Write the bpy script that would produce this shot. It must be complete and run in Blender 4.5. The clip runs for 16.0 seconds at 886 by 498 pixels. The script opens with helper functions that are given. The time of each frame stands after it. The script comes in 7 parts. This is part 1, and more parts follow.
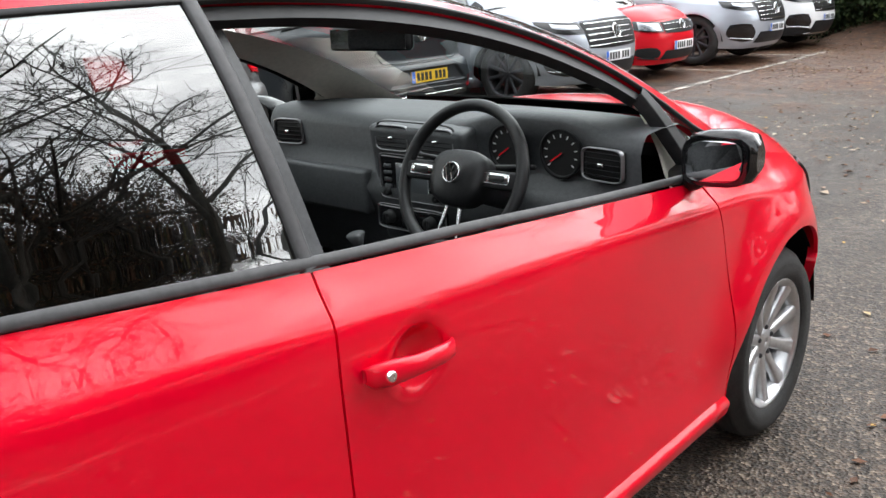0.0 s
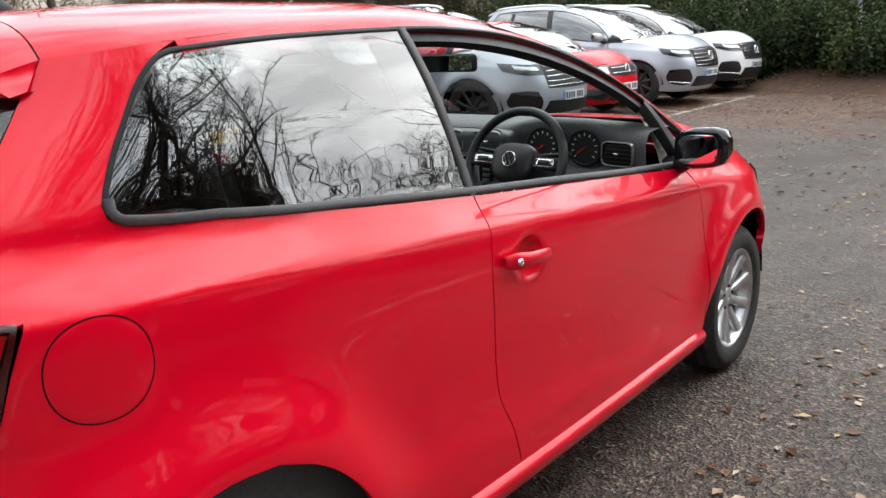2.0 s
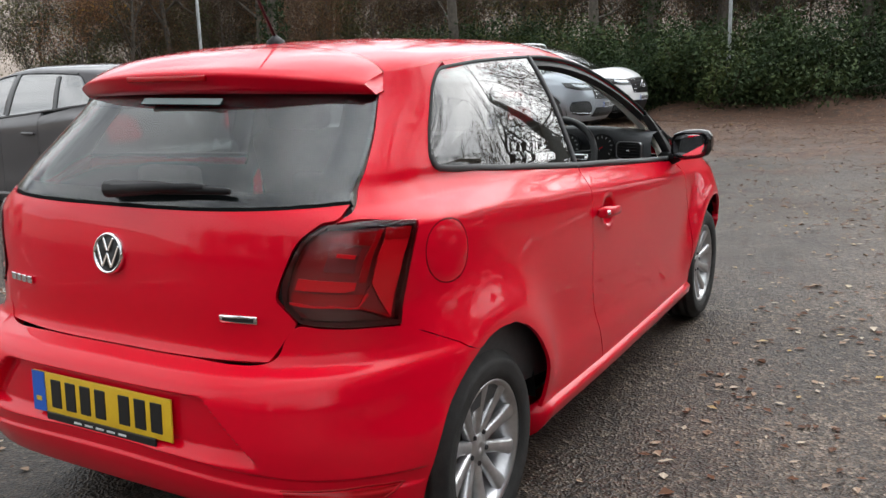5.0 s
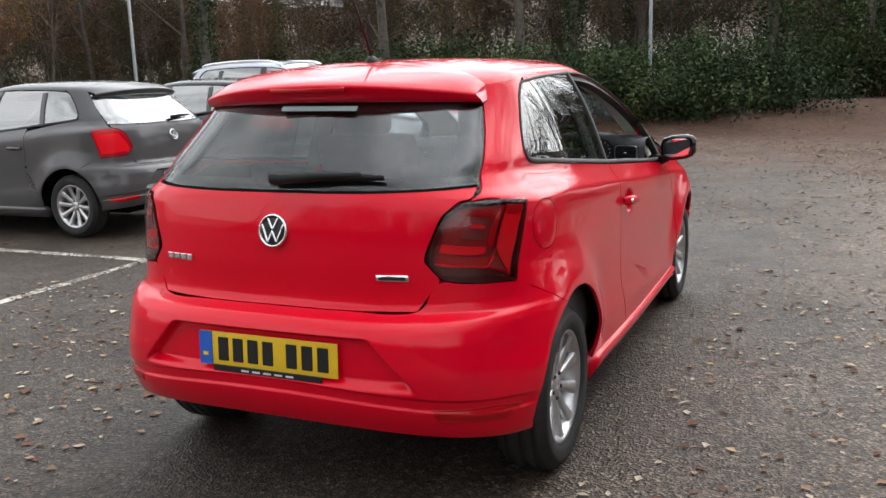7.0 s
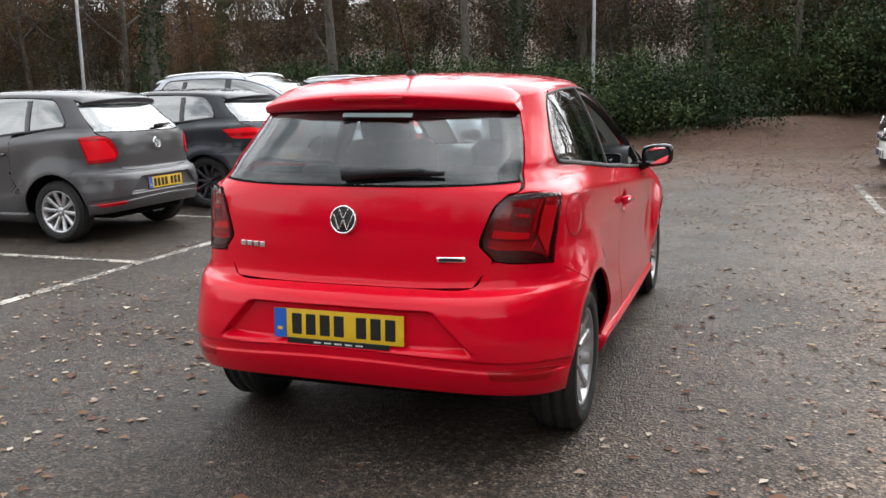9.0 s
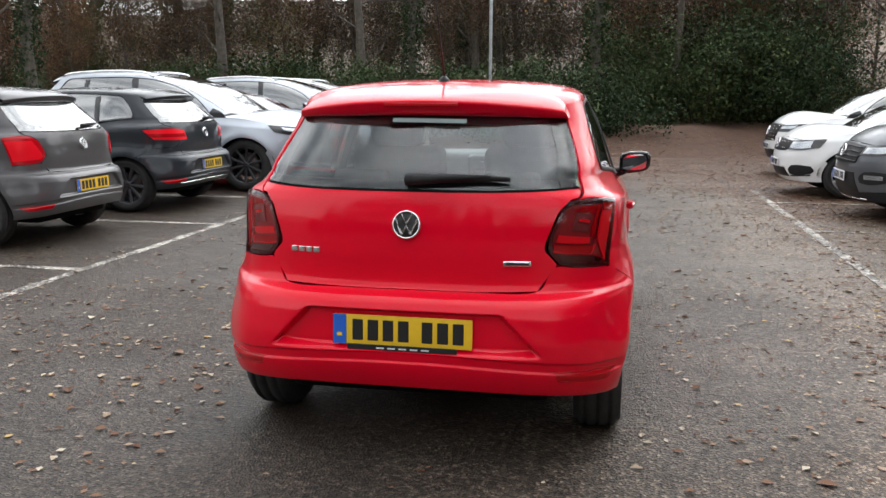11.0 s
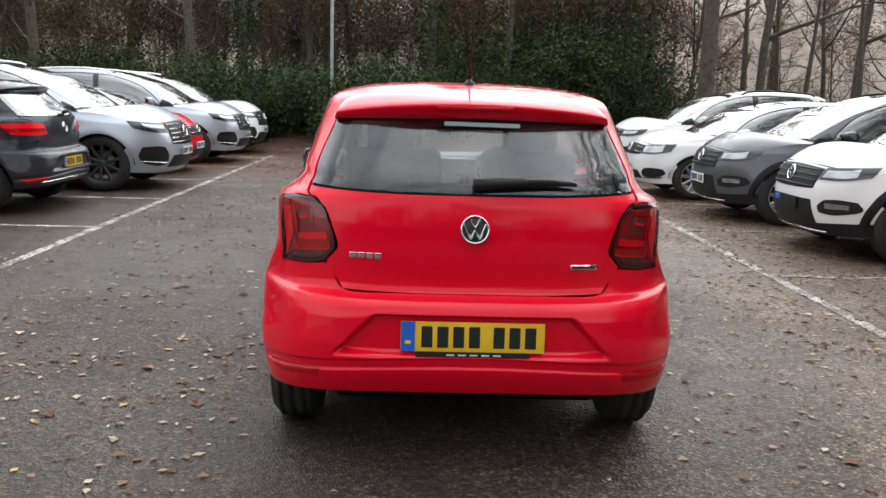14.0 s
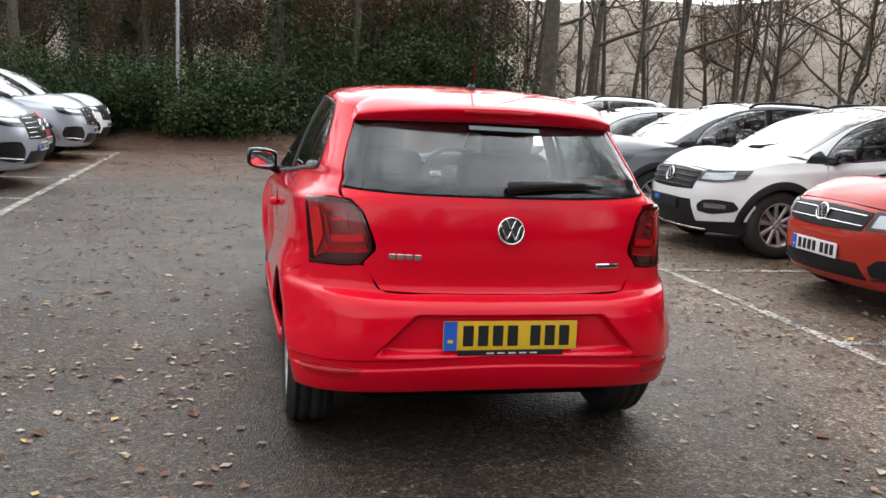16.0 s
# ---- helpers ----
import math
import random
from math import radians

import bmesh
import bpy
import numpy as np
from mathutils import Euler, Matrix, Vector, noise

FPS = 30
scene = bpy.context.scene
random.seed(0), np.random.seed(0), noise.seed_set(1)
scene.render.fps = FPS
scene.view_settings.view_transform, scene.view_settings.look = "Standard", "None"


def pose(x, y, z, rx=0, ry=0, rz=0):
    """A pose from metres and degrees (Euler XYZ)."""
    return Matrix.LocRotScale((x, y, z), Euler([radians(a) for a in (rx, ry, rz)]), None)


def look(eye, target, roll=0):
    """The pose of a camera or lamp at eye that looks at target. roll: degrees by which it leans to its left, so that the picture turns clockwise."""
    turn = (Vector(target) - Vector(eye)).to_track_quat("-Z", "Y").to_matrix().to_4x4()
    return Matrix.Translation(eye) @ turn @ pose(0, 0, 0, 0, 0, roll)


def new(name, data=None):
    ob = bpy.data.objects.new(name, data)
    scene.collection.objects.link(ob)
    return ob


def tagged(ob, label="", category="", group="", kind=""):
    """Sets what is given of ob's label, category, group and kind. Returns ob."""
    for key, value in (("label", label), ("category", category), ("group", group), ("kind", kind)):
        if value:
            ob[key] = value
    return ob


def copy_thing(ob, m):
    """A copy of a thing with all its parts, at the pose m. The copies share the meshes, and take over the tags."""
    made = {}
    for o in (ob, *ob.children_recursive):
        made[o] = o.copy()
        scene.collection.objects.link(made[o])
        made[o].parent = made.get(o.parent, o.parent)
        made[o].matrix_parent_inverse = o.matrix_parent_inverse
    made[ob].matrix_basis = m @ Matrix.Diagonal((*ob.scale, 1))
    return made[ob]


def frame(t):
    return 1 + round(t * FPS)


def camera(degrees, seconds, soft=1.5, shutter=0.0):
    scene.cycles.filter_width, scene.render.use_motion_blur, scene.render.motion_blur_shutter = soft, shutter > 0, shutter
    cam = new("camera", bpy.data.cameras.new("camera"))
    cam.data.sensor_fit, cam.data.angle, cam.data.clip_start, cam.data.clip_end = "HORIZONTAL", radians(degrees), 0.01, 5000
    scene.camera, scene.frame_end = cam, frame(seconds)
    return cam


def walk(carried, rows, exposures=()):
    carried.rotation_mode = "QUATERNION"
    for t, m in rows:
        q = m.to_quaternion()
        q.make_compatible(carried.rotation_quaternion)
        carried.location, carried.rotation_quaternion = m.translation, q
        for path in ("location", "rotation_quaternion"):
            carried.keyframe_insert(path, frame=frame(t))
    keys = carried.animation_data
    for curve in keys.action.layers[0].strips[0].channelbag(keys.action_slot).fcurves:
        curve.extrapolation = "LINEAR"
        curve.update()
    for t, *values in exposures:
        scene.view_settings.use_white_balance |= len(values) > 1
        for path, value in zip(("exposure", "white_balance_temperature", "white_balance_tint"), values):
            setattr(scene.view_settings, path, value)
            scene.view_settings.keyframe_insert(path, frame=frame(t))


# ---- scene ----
cam = camera(53.8, 16.0)
METRES, EYE, TILT, LEAN, TURN = 6.107, 1.368, 0.0, 0.0, 42.3
ROWS = [
    (0.0, 0.0, 0.0, 0.0, -0.86, -16.87, 2.83),
    (0.5, -0.0159, -0.0308, -0.0012, -1.68, -16.07, 2.56),
    (1.0, -0.0382, -0.0643, -0.0014, -2.94, -15.39, 2.26),
    (1.5, -0.0531, -0.0948, -0.0018, -3.97, -14.84, 1.92),
    (2.0, -0.0679, -0.1294, -0.0008, -4.77, -14.22, 1.89),
    (2.5, -0.0881, -0.1544, 0.0007, -5.79, -13.89, 1.59),
    (3.0, -0.1169, -0.1798, -0.0012, -7.56, -13.21, 1.43),
    (3.5, -0.1399, -0.2038, 0.0, -9.08, -12.85, 1.11),
    (4.0, -0.1582, -0.2315, -0.0013, -10.18, -12.49, 1.28),
    (4.5, -0.1802, -0.253, 0.0007, -11.13, -12.43, 1.44),
    (5.0, -0.2132, -0.2695, -0.0018, -12.76, -12.11, 1.75),
    (7.5, -0.3532, -0.3536, -0.0004, -19.57, -10.93, 1.59),
    (8.0, -0.3777, -0.3639, -0.0008, -20.61, -10.69, 1.43),
    (8.5, -0.3973, -0.3797, -0.0026, -21.5, -10.53, 1.3),
    (9.0, -0.4159, -0.3893, -0.0008, -22.7, -10.31, 1.03),
    (11.5, -0.5429, -0.3251, 0.0017, -33.23, -10.13, -0.2),
    (12.0, -0.5642, -0.3108, 0.0014, -35.25, -10.08, -0.27),
    (12.5, -0.5958, -0.3015, 0.0019, -37.4, -9.97, -0.73),
    (13.0, -0.6169, -0.2883, 0.0029, -39.54, -9.93, -1.18),
    (13.5, -0.6305, -0.2692, 0.0008, -41.51, -9.86, -1.46),
    (14.0, -0.6418, -0.2452, 0.0023, -43.71, -10.0, -1.65),
    (14.5, -0.6601, -0.2238, 0.0013, -46.44, -10.05, -1.82),
    (15.0, -0.6944, -0.2068, 0.002, -49.57, -9.94, -2.17),
    (15.5, -0.7197, -0.1845, 0.0042, -52.57, -9.82, -2.59),
    (16.0, -0.7342, -0.1545, 0.0011, -55.25, -9.66, -2.94),
]
EXPOSURES = [(0.0, -0.18), (2.5, -0.63), (5.0, -0.78), (9.0, -0.68), (13.5, -0.75), (16.0, -0.72)]
walk(cam, [(t, pose(1.684, 0.053, EYE, TILT, LEAN, TURN) @ pose(METRES * x, METRES * y, METRES * z, 90 + pitch, roll, yaw)) for t, x, y, z, yaw, pitch, roll in ROWS], EXPOSURES)

# ---- sky and sun ----
world = bpy.data.worlds.new("overcast_sky")
scene.world = world
world.use_nodes = True
wn, wl = world.node_tree.nodes, world.node_tree.links
wn.clear()
SUN_EL, SUN_ROT = radians(30), radians(32)
w_out = wn.new("ShaderNodeOutputWorld")
w_bg = wn.new("ShaderNodeBackground")
w_bg.inputs["Strength"].default_value = 0.10
w_sky = wn.new("ShaderNodeTexSky")
w_sky.sky_type = "NISHITA"
w_sky.sun_disc = False
w_sky.sun_elevation, w_sky.sun_rotation = SUN_EL, SUN_ROT
w_sky.dust_density = 3.0
# broken cloud cover over the whole sky
w_co = wn.new("ShaderNodeTexCoord")
w_map = wn.new("ShaderNodeMapping")
w_map.inputs["Scale"].default_value = (1.0, 1.0, 2.6)
w_noise = wn.new("ShaderNodeTexNoise")
w_noise.inputs["Scale"].default_value = 2.3
w_noise.inputs["Detail"].default_value = 7.0
w_noise.inputs["Roughness"].default_value = 0.58
w_noise.inputs["Distortion"].default_value = 0.4
w_ramp = wn.new("ShaderNodeValToRGB")
w_ramp.color_ramp.elements[0].position, w_ramp.color_ramp.elements[0].color = 0.34, (15.0, 16.3, 17.8, 1)
w_ramp.color_ramp.elements[1].position, w_ramp.color_ramp.elements[1].color = 0.60, (40.0, 41.0, 42.0, 1)
w_mix = wn.new("ShaderNodeMix")
w_mix.data_type = "RGBA"
w_mix.inputs["Factor"].default_value = 0.86
wl.new(w_co.outputs["Generated"], w_map.inputs["Vector"])
wl.new(w_map.outputs["Vector"], w_noise.inputs["Vector"])
wl.new(w_noise.outputs["Fac"], w_ramp.inputs["Fac"])
wl.new(w_sky.outputs["Color"], w_mix.inputs["A"])
# the cloud is brightest round the hidden sun
w_dot = wn.new("ShaderNodeVectorMath")
w_dot.operation = "DOT_PRODUCT"
w_dot.inputs[1].default_value = (math.sin(SUN_ROT) * math.cos(SUN_EL), math.cos(SUN_ROT) * math.cos(SUN_EL), math.sin(SUN_EL))
w_glow = wn.new("ShaderNodeMapRange")
w_glow.interpolation_type = "SMOOTHSTEP"
w_glow.inputs["From Min"].default_value, w_glow.inputs["From Max"].default_value = 0.0, 0.97
w_glow.inputs["To Min"].default_value, w_glow.inputs["To Max"].default_value = 0.90, 2.3
w_mul = wn.new("ShaderNodeMix")
w_mul.data_type, w_mul.blend_type = "RGBA", "MULTIPLY"
w_mul.inputs["Factor"].default_value = 1.0
wl.new(w_co.outputs["Generated"], w_dot.inputs[0])
wl.new(w_dot.outputs["Value"], w_glow.inputs["Value"])
wl.new(w_ramp.outputs["Color"], w_mul.inputs["A"])
wl.new(w_glow.outputs["Result"], w_mul.inputs["B"])
wl.new(w_mul.outputs["Result"], w_mix.inputs["B"])
wl.new(w_mix.outputs["Result"], w_bg.inputs["Color"])
wl.new(w_bg.outputs["Background"], w_out.inputs["Surface"])

sun = new("sun", bpy.data.lights.new("sun", "SUN"))
sun.data.energy, sun.data.angle, sun.data.color = 0.9, radians(50), (1.0, 0.95, 0.88)
sun.matrix_world = look((0, 0, 30), (-10 * math.sin(SUN_ROT) * math.cos(SUN_EL), -10 * math.cos(SUN_ROT) * math.cos(SUN_EL), 30 - 10 * math.sin(SUN_EL)))


# ---- materials ----
def mat(name, base, rough=0.5, metal=0.0, coat=0.0, alpha=None, spec=0.5):
    m = bpy.data.materials.new(name)
    m.use_nodes = True
    b = m.node_tree.nodes["Principled BSDF"]
    b.inputs["Base Color"].default_value = (*base, 1)
    b.inputs["Roughness"].default_value = rough
    b.inputs["Metallic"].default_value = metal
    b.inputs["Coat Weight"].default_value = coat
    b.inputs["Coat Roughness"].default_value = 0.025
    b.inputs["Specular IOR Level"].default_value = spec
    return m


def nodes_of(m):
    t = m.node_tree
    return t.nodes, t.links, t.nodes["Principled BSDF"]


def noise_node(n, l, scale, detail=5.0, rough=0.6, coord="Object"):
    c = n.new("ShaderNodeTexCoord")
    t = n.new("ShaderNodeTexNoise")
    t.inputs["Scale"].default_value = scale
    t.inputs["Detail"].default_value = detail
    t.inputs["Roughness"].default_value = rough
    l.new(c.outputs[coord], t.inputs["Vector"])
    return t


def ramp_node(n, l, fac, stops):
    r = n.new("ShaderNodeValToRGB")
    e = r.color_ramp.elements
    while len(e) < len(stops):
        e.new(0.5)
    for k, (p, c) in zip(e, stops):
        k.position, k.color = p, (*c, 1)
    l.new(fac, r.inputs["Fac"])
    return r


def varied(m, scale, low, high, bump=0.0, bump_scale=None, rough=None, coord="Object"):
    """Two-scale colour variation and fine relief for a material."""
    n, l, b = nodes_of(m)
    t1 = noise_node(n, l, scale, coord=coord)
    r = ramp_node(n, l, t1.outputs["Fac"], [(0.3, low), (0.7, high)])
    l.new(r.outputs["Color"], b.inputs["Base Color"])
    if rough:
        t3 = noise_node(n, l, scale * 2.7, coord=coord)
        mr = n.new("ShaderNodeMapRange")
        mr.inputs["From Min"].default_value, mr.inputs["From Max"].default_value = 0.3, 0.7
        mr.inputs["To Min"].default_value, mr.inputs["To Max"].default_value = rough
        l.new(t3.outputs["Fac"], mr.inputs["Value"])
        l.new(mr.outputs["Result"], b.inputs["Roughness"])
    if bump:
        t2 = noise_node(n, l, bump_scale or scale * 6, coord=coord)
        bp = n.new("ShaderNodeBump")
        bp.inputs["Strength"].default_value = bump
        bp.inputs["Distance"].default_value = 0.01
        l.new(t2.outputs["Fac"], bp.inputs["Height"])
        l.new(bp.outputs["Normal"], b.inputs["Normal"])
    return m


def paint(name, base, flake=0.0, rough=0.32, metal=0.0):
    """Clear-coated car paint with a faint film of road dirt."""
    m = mat(name, base, rough, metal, 0.85, spec=0.05)
    m.node_tree.nodes["Principled BSDF"].inputs["Coat IOR"].default_value = 1.40
    n, l, b = nodes_of(m)
    t = noise_node(n, l, 3.0)
    dark = tuple(c * 0.93 for c in base)
    r = ramp_node(n, l, t.outputs["Fac"], [(0.3, dark), (0.7, base)])
    l.new(r.outputs["Color"], b.inputs["Base Color"])
    t2 = noise_node(n, l, 9.0, 8.0)
    mr = n.new("ShaderNodeMapRange")
    mr.inputs["From Min"].default_value, mr.inputs["From Max"].default_value = 0.35, 0.75
    mr.inputs["To Min"].default_value, mr.inputs["To Max"].default_value = 0.008, 0.03
    l.new(t2.outputs["Fac"], mr.inputs["Value"])
    l.new(mr.outputs["Result"], b.inputs["Coat Roughness"])
    return m


def glass(name, tint, rough=0.0, mix=0.0):
    """Thin car glass: a tinted see-through layer under a clear reflection."""
    m = bpy.data.materials.new(name)
    m.use_nodes = True
    n, l = m.node_tree.nodes, m.node_tree.links
    n.clear()
    o = n.new("ShaderNodeOutputMaterial")
    tr = n.new("ShaderNodeBsdfTransparent")
    tr.inputs["Color"].default_value = (*tint, 1)
    gl = n.new("ShaderNodeBsdfGlossy")
    gl.inputs["Roughness"].default_value = rough
    lw = n.new("ShaderNodeLayerWeight")
    lw.inputs["Blend"].default_value = 0.5
    pw = n.new("ShaderNodeMath")
    pw.operation = "POWER"
    pw.inputs[1].default_value = 4.2
    ad = n.new("ShaderNodeMath")
    ad.operation = "MULTIPLY_ADD"
    ad.inputs[1].default_value = 0.9
    ad.inputs[2].default_value = 0.055 + mix
    ad.use_clamp = True
    l.new(lw.outputs["Facing"], pw.inputs[0])
    l.new(pw.outputs[0], ad.inputs[0])
    mx = n.new("ShaderNodeMixShader")
    l.new(ad.outputs[0], mx.inputs["Fac"])
    l.new(tr.outputs[0], mx.inputs[1])
    l.new(gl.outputs[0], mx.inputs[2])
    l.new(mx.outputs[0], o.inputs["Surface"])
    return m


RED = paint("red_paint", (0.74, 0.001, 0.020))
RED_GLOSS = paint("bright_red_paint", (0.60, 0.010, 0.020))
ORANGE = paint("copper_red_paint", (0.42, 0.040, 0.026))
WHITE = paint("white_paint", (0.80, 0.80, 0.80))
SILVER = paint("silver_paint", (0.44, 0.47, 0.52), rough=0.35, metal=0.5)
GREY = paint("grey_metallic_paint", (0.095, 0.092, 0.095), rough=0.35, metal=0.3)
DARK = paint("dark_grey_paint", (0.030, 0.034, 0.040), rough=0.35, metal=0.2)
SLATE = paint("slate_grey_paint", (0.10, 0.105, 0.115), rough=0.35, metal=0.3)
BLACK_TRIM = varied(mat("black_plastic", (0.015, 0.015, 0.016), 0.5, spec=0.22), 40, (0.012, 0.012, 0.013), (0.020, 0.020, 0.021))
GLOSS_BLACK = mat("gloss_black", (0.008, 0.008, 0.009), 0.12, coat=0.5)
SEAL = varied(mat("rubber_seal", (0.04, 0.04, 0.042), 0.55), 60, (0.035, 0.035, 0.037), (0.055, 0.055, 0.057))
RUBBER = varied(mat("tyre_rubber", (0.02, 0.02, 0.02), 0.75), 25, (0.014, 0.014, 0.014), (0.030, 0.029, 0.028), 0.2, 160)
ALLOY = varied(mat("silver_alloy", (0.62, 0.62, 0.63), 0.32, 0.85), 30, (0.50, 0.50, 0.51), (0.66, 0.66, 0.67))
DARK_ALLOY = varied(mat("dark_alloy", (0.1, 0.1, 0.1), 0.35, 0.6), 30, (0.05, 0.05, 0.055), (0.09, 0.09, 0.10))
CHROME = mat("chrome", (0.85, 0.85, 0.86), 0.10, 1.0)
IRON = varied(mat("brake_iron", (0.15, 0.13, 0.12), 0.5, 0.7), 50, (0.10, 0.08, 0.07), (0.22, 0.20, 0.19))
UNDER = mat("underbody_black", (0.006, 0.006, 0.006), 0.9, spec=0.08)
TINT = glass("tinted_glass", (0.26, 0.28, 0.27), mix=0.105)
CLEAR = glass("clear_glass", (0.90, 0.94, 0.92), mix=0.02)
REAR_GLASS = glass("rear_screen_glass", (0.80, 0.90, 0.91), mix=0.035)
PARKED_GLASS = glass("parked_car_glass", (0.34, 0.38, 0.37), mix=0.30)
MIRROR = mat("mirror_glass", (0.9, 0.9, 0.92), 0.01, 1.0)
LAMP_RED = mat("red_lamp_lens", (0.85, 0.006, 0.018), 0.3, spec=0.2)
LAMP_DARK = mat("smoked_red_lens", (0.42, 0.003, 0.008), 0.15, coat=0.5, spec=0.1)
LAMP_EDGE = mat("black_lamp_edge", (0.06, 0.004, 0.006), 0.2, spec=0.3)
LAMP_SMOKE = mat("smoked_grey_lens", (0.30, 0.016, 0.022), 0.3, spec=0.3)
LAMP_DEEP = mat("deep_red_housing", (0.22, 0.005, 0.009), 0.3, spec=0.3)
LAMP_BOWL = mat("lamp_bowl", (0.34, 0.06, 0.07), 0.25, 0.5)
LAMP_COVER = glass("lamp_cover", (0.86, 0.80, 0.80), mix=0.0)
LAMP_CLEAR = mat("grey_lamp_lens", (0.09, 0.014, 0.016), 0.12, coat=1.0)
REFLECTOR = mat("lamp_reflector", (0.36, 0.38, 0.40), 0.22, 0.8, coat=1.0)
PLATE_Y = varied(mat("yellow_plate", (0.80, 0.50, 0.02), 0.35), 20, (0.74, 0.45, 0.02), (0.82, 0.53, 0.03))
PLATE_W = mat("white_plate", (0.75, 0.76, 0.76), 0.35)
PLATE_B = mat("blue_band", (0.02, 0.12, 0.55), 0.4)
INK = mat("black_ink", (0.010, 0.010, 0.010), 0.5)
WHITE_INK = mat("white_ink", (0.7, 0.7, 0.7), 0.5)
DASH = varied(mat("dash_plastic", (0.05, 0.052, 0.055), 0.5), 90, (0.040, 0.042, 0.045), (0.060, 0.063, 0.067), 0.12, 140)
CLOTH = varied(mat("seat_cloth", (0.025, 0.026, 0.028), 0.9), 120, (0.015, 0.016, 0.018), (0.04, 0.041, 0.044), 0.25, 140)
CREAM = varied(mat("cream_lining", (0.50, 0.47, 0.41), 0.85), 60, (0.54, 0.51, 0.45), (0.64, 0.60, 0.53))
SATIN = mat("satin_metal", (0.30, 0.30, 0.31), 0.38, 0.8)
LEATHER = varied(mat("black_leather", (0.012, 0.012, 0.013), 0.42), 80, (0.009, 0.009, 0.010), (0.016, 0.016, 0.017), 0.1, 500)
SCREEN = mat("radio_screen", (0.12, 0.13, 0.14), 0.12, coat=1.0)
PAPER = mat("paper", (0.30, 0.38, 0.38), 0.7)


# ---- mesh tools ----
def spline(points):
    """Monotone cubic through (t, value) points."""
    t = np.array([p[0] for p in points], float)
    v = np.array([p[1] for p in points], float)
    h, d = np.diff(t), np.diff(v) / np.diff(t)
    m = np.zeros(len(t))
    m[0], m[-1] = d[0], d[-1]
    for i in range(1, len(t) - 1):
        if d[i - 1] * d[i] > 0:
            w1, w2 = 2 * h[i] + h[i - 1], h[i] + 2 * h[i - 1]
            m[i] = (w1 + w2) / (w1 / d[i - 1] + w2 / d[i])
    def f(x):
        x = min(max(x, t[0]), t[-1])
        i = min(max(int(np.searchsorted(t, x)) - 1, 0), len(h) - 1)
        s = (x - t[i]) / h[i]
        return float((1 + 2 * s) * (1 - s) ** 2 * v[i] + s * (1 - s) ** 2 * h[i] * m[i]
                     + s * s * (3 - 2 * s) * v[i + 1] + s * s * (s - 1) * h[i] * m[i + 1])
    return f


def smooth(a, b, x):
    s = min(max((x - a) / (b - a), 0.0), 1.0)
    return s * s * (3 - 2 * s)


def curve_pts(ctrl, n, round_=True):
    """n points along a rounded curve through the control points, evenly spaced."""
    c = np.array(ctrl, float)
    if round_ and len(c) > 2:
        p = np.vstack([2 * c[0] - c[1], c, 2 * c[-1] - c[-2]])
        out = []
        for i in range(1, len(p) - 2):
            for s in np.linspace(0, 1, 24, endpoint=False):
                a, b, cc, d = p[i - 1], p[i], p[i + 1], p[i + 2]
                out.append(0.5 * (2 * b + (cc - a) * s + (2 * a - 5 * b + 4 * cc - d) * s * s + (3 * b - a - 3 * cc + d) * s ** 3))
        c = np.vstack([out, c[-1:]])
    d = np.concatenate([[0], np.cumsum(np.linalg.norm(np.diff(c, axis=0), axis=1))])
    q = np.linspace(0, d[-1], n)
    return np.stack([np.interp(q, d, c[:, k]) for k in range(c.shape[1])], 1)


def coons(bottom, right, top, left):
    """A net between four edge curves: bottom and top run the same way, left and right too."""
    nu, nv = len(bottom), len(left)
    u = np.linspace(0, 1, nu)[None, :, None]
    v = np.linspace(0, 1, nv)[:, None, None]
    b, t, l, r = bottom[None], top[None], left[:, None], right[:, None]
    return ((1 - v) * b + v * t + (1 - u) * l + u * r
            - ((1 - u) * (1 - v) * b[:, :1] + u * (1 - v) * b[:, -1:] + (1 - u) * v * t[:, :1] + u * v * t[:, -1:]))


def mesh_ob(name, verts, faces, material, parent=None, label="", smooth_=True, normals=None, kind=""):
    me = bpy.data.meshes.new(name)
    me.from_pydata(np.asarray(verts, float).tolist(), [], faces)
    me.materials.append(material)
    if smooth_:
        me.polygons.foreach_set("use_smooth", [True] * len(me.polygons))
    if normals is not None:
        loops = np.zeros(len(me.loops), int)
        me.loops.foreach_get("vertex_index", loops)
        nn = np.asarray(normals, float)
        if np.abs(nn).sum() > 0:
            me.normals_split_custom_set([tuple(nn[i]) for i in loops])
    ob = new(name, me)
    if parent is not None:
        ob.parent = parent
    return tagged(ob, label=label, kind=kind)


def part(name, bm, material, parent, label="", smooth_=True):
    me = bpy.data.meshes.new(name)
    bm.to_mesh(me)
    bm.free()
    me.materials.append(material)
    if smooth_:
        me.polygons.foreach_set("use_smooth", [True] * len(me.polygons))
    ob = new(name, me)
    ob.parent = parent
    return tagged(ob, label=label)


def grid_faces(nv, nu, off=0, flip=False):
    f = []
    for j in range(nv - 1):
        for i in range(nu - 1):
            a = off + j * nu + i
            q = (a, a + 1, a + nu + 1, a + nu)
            f.append(q[::-1] if flip else q)
    return f


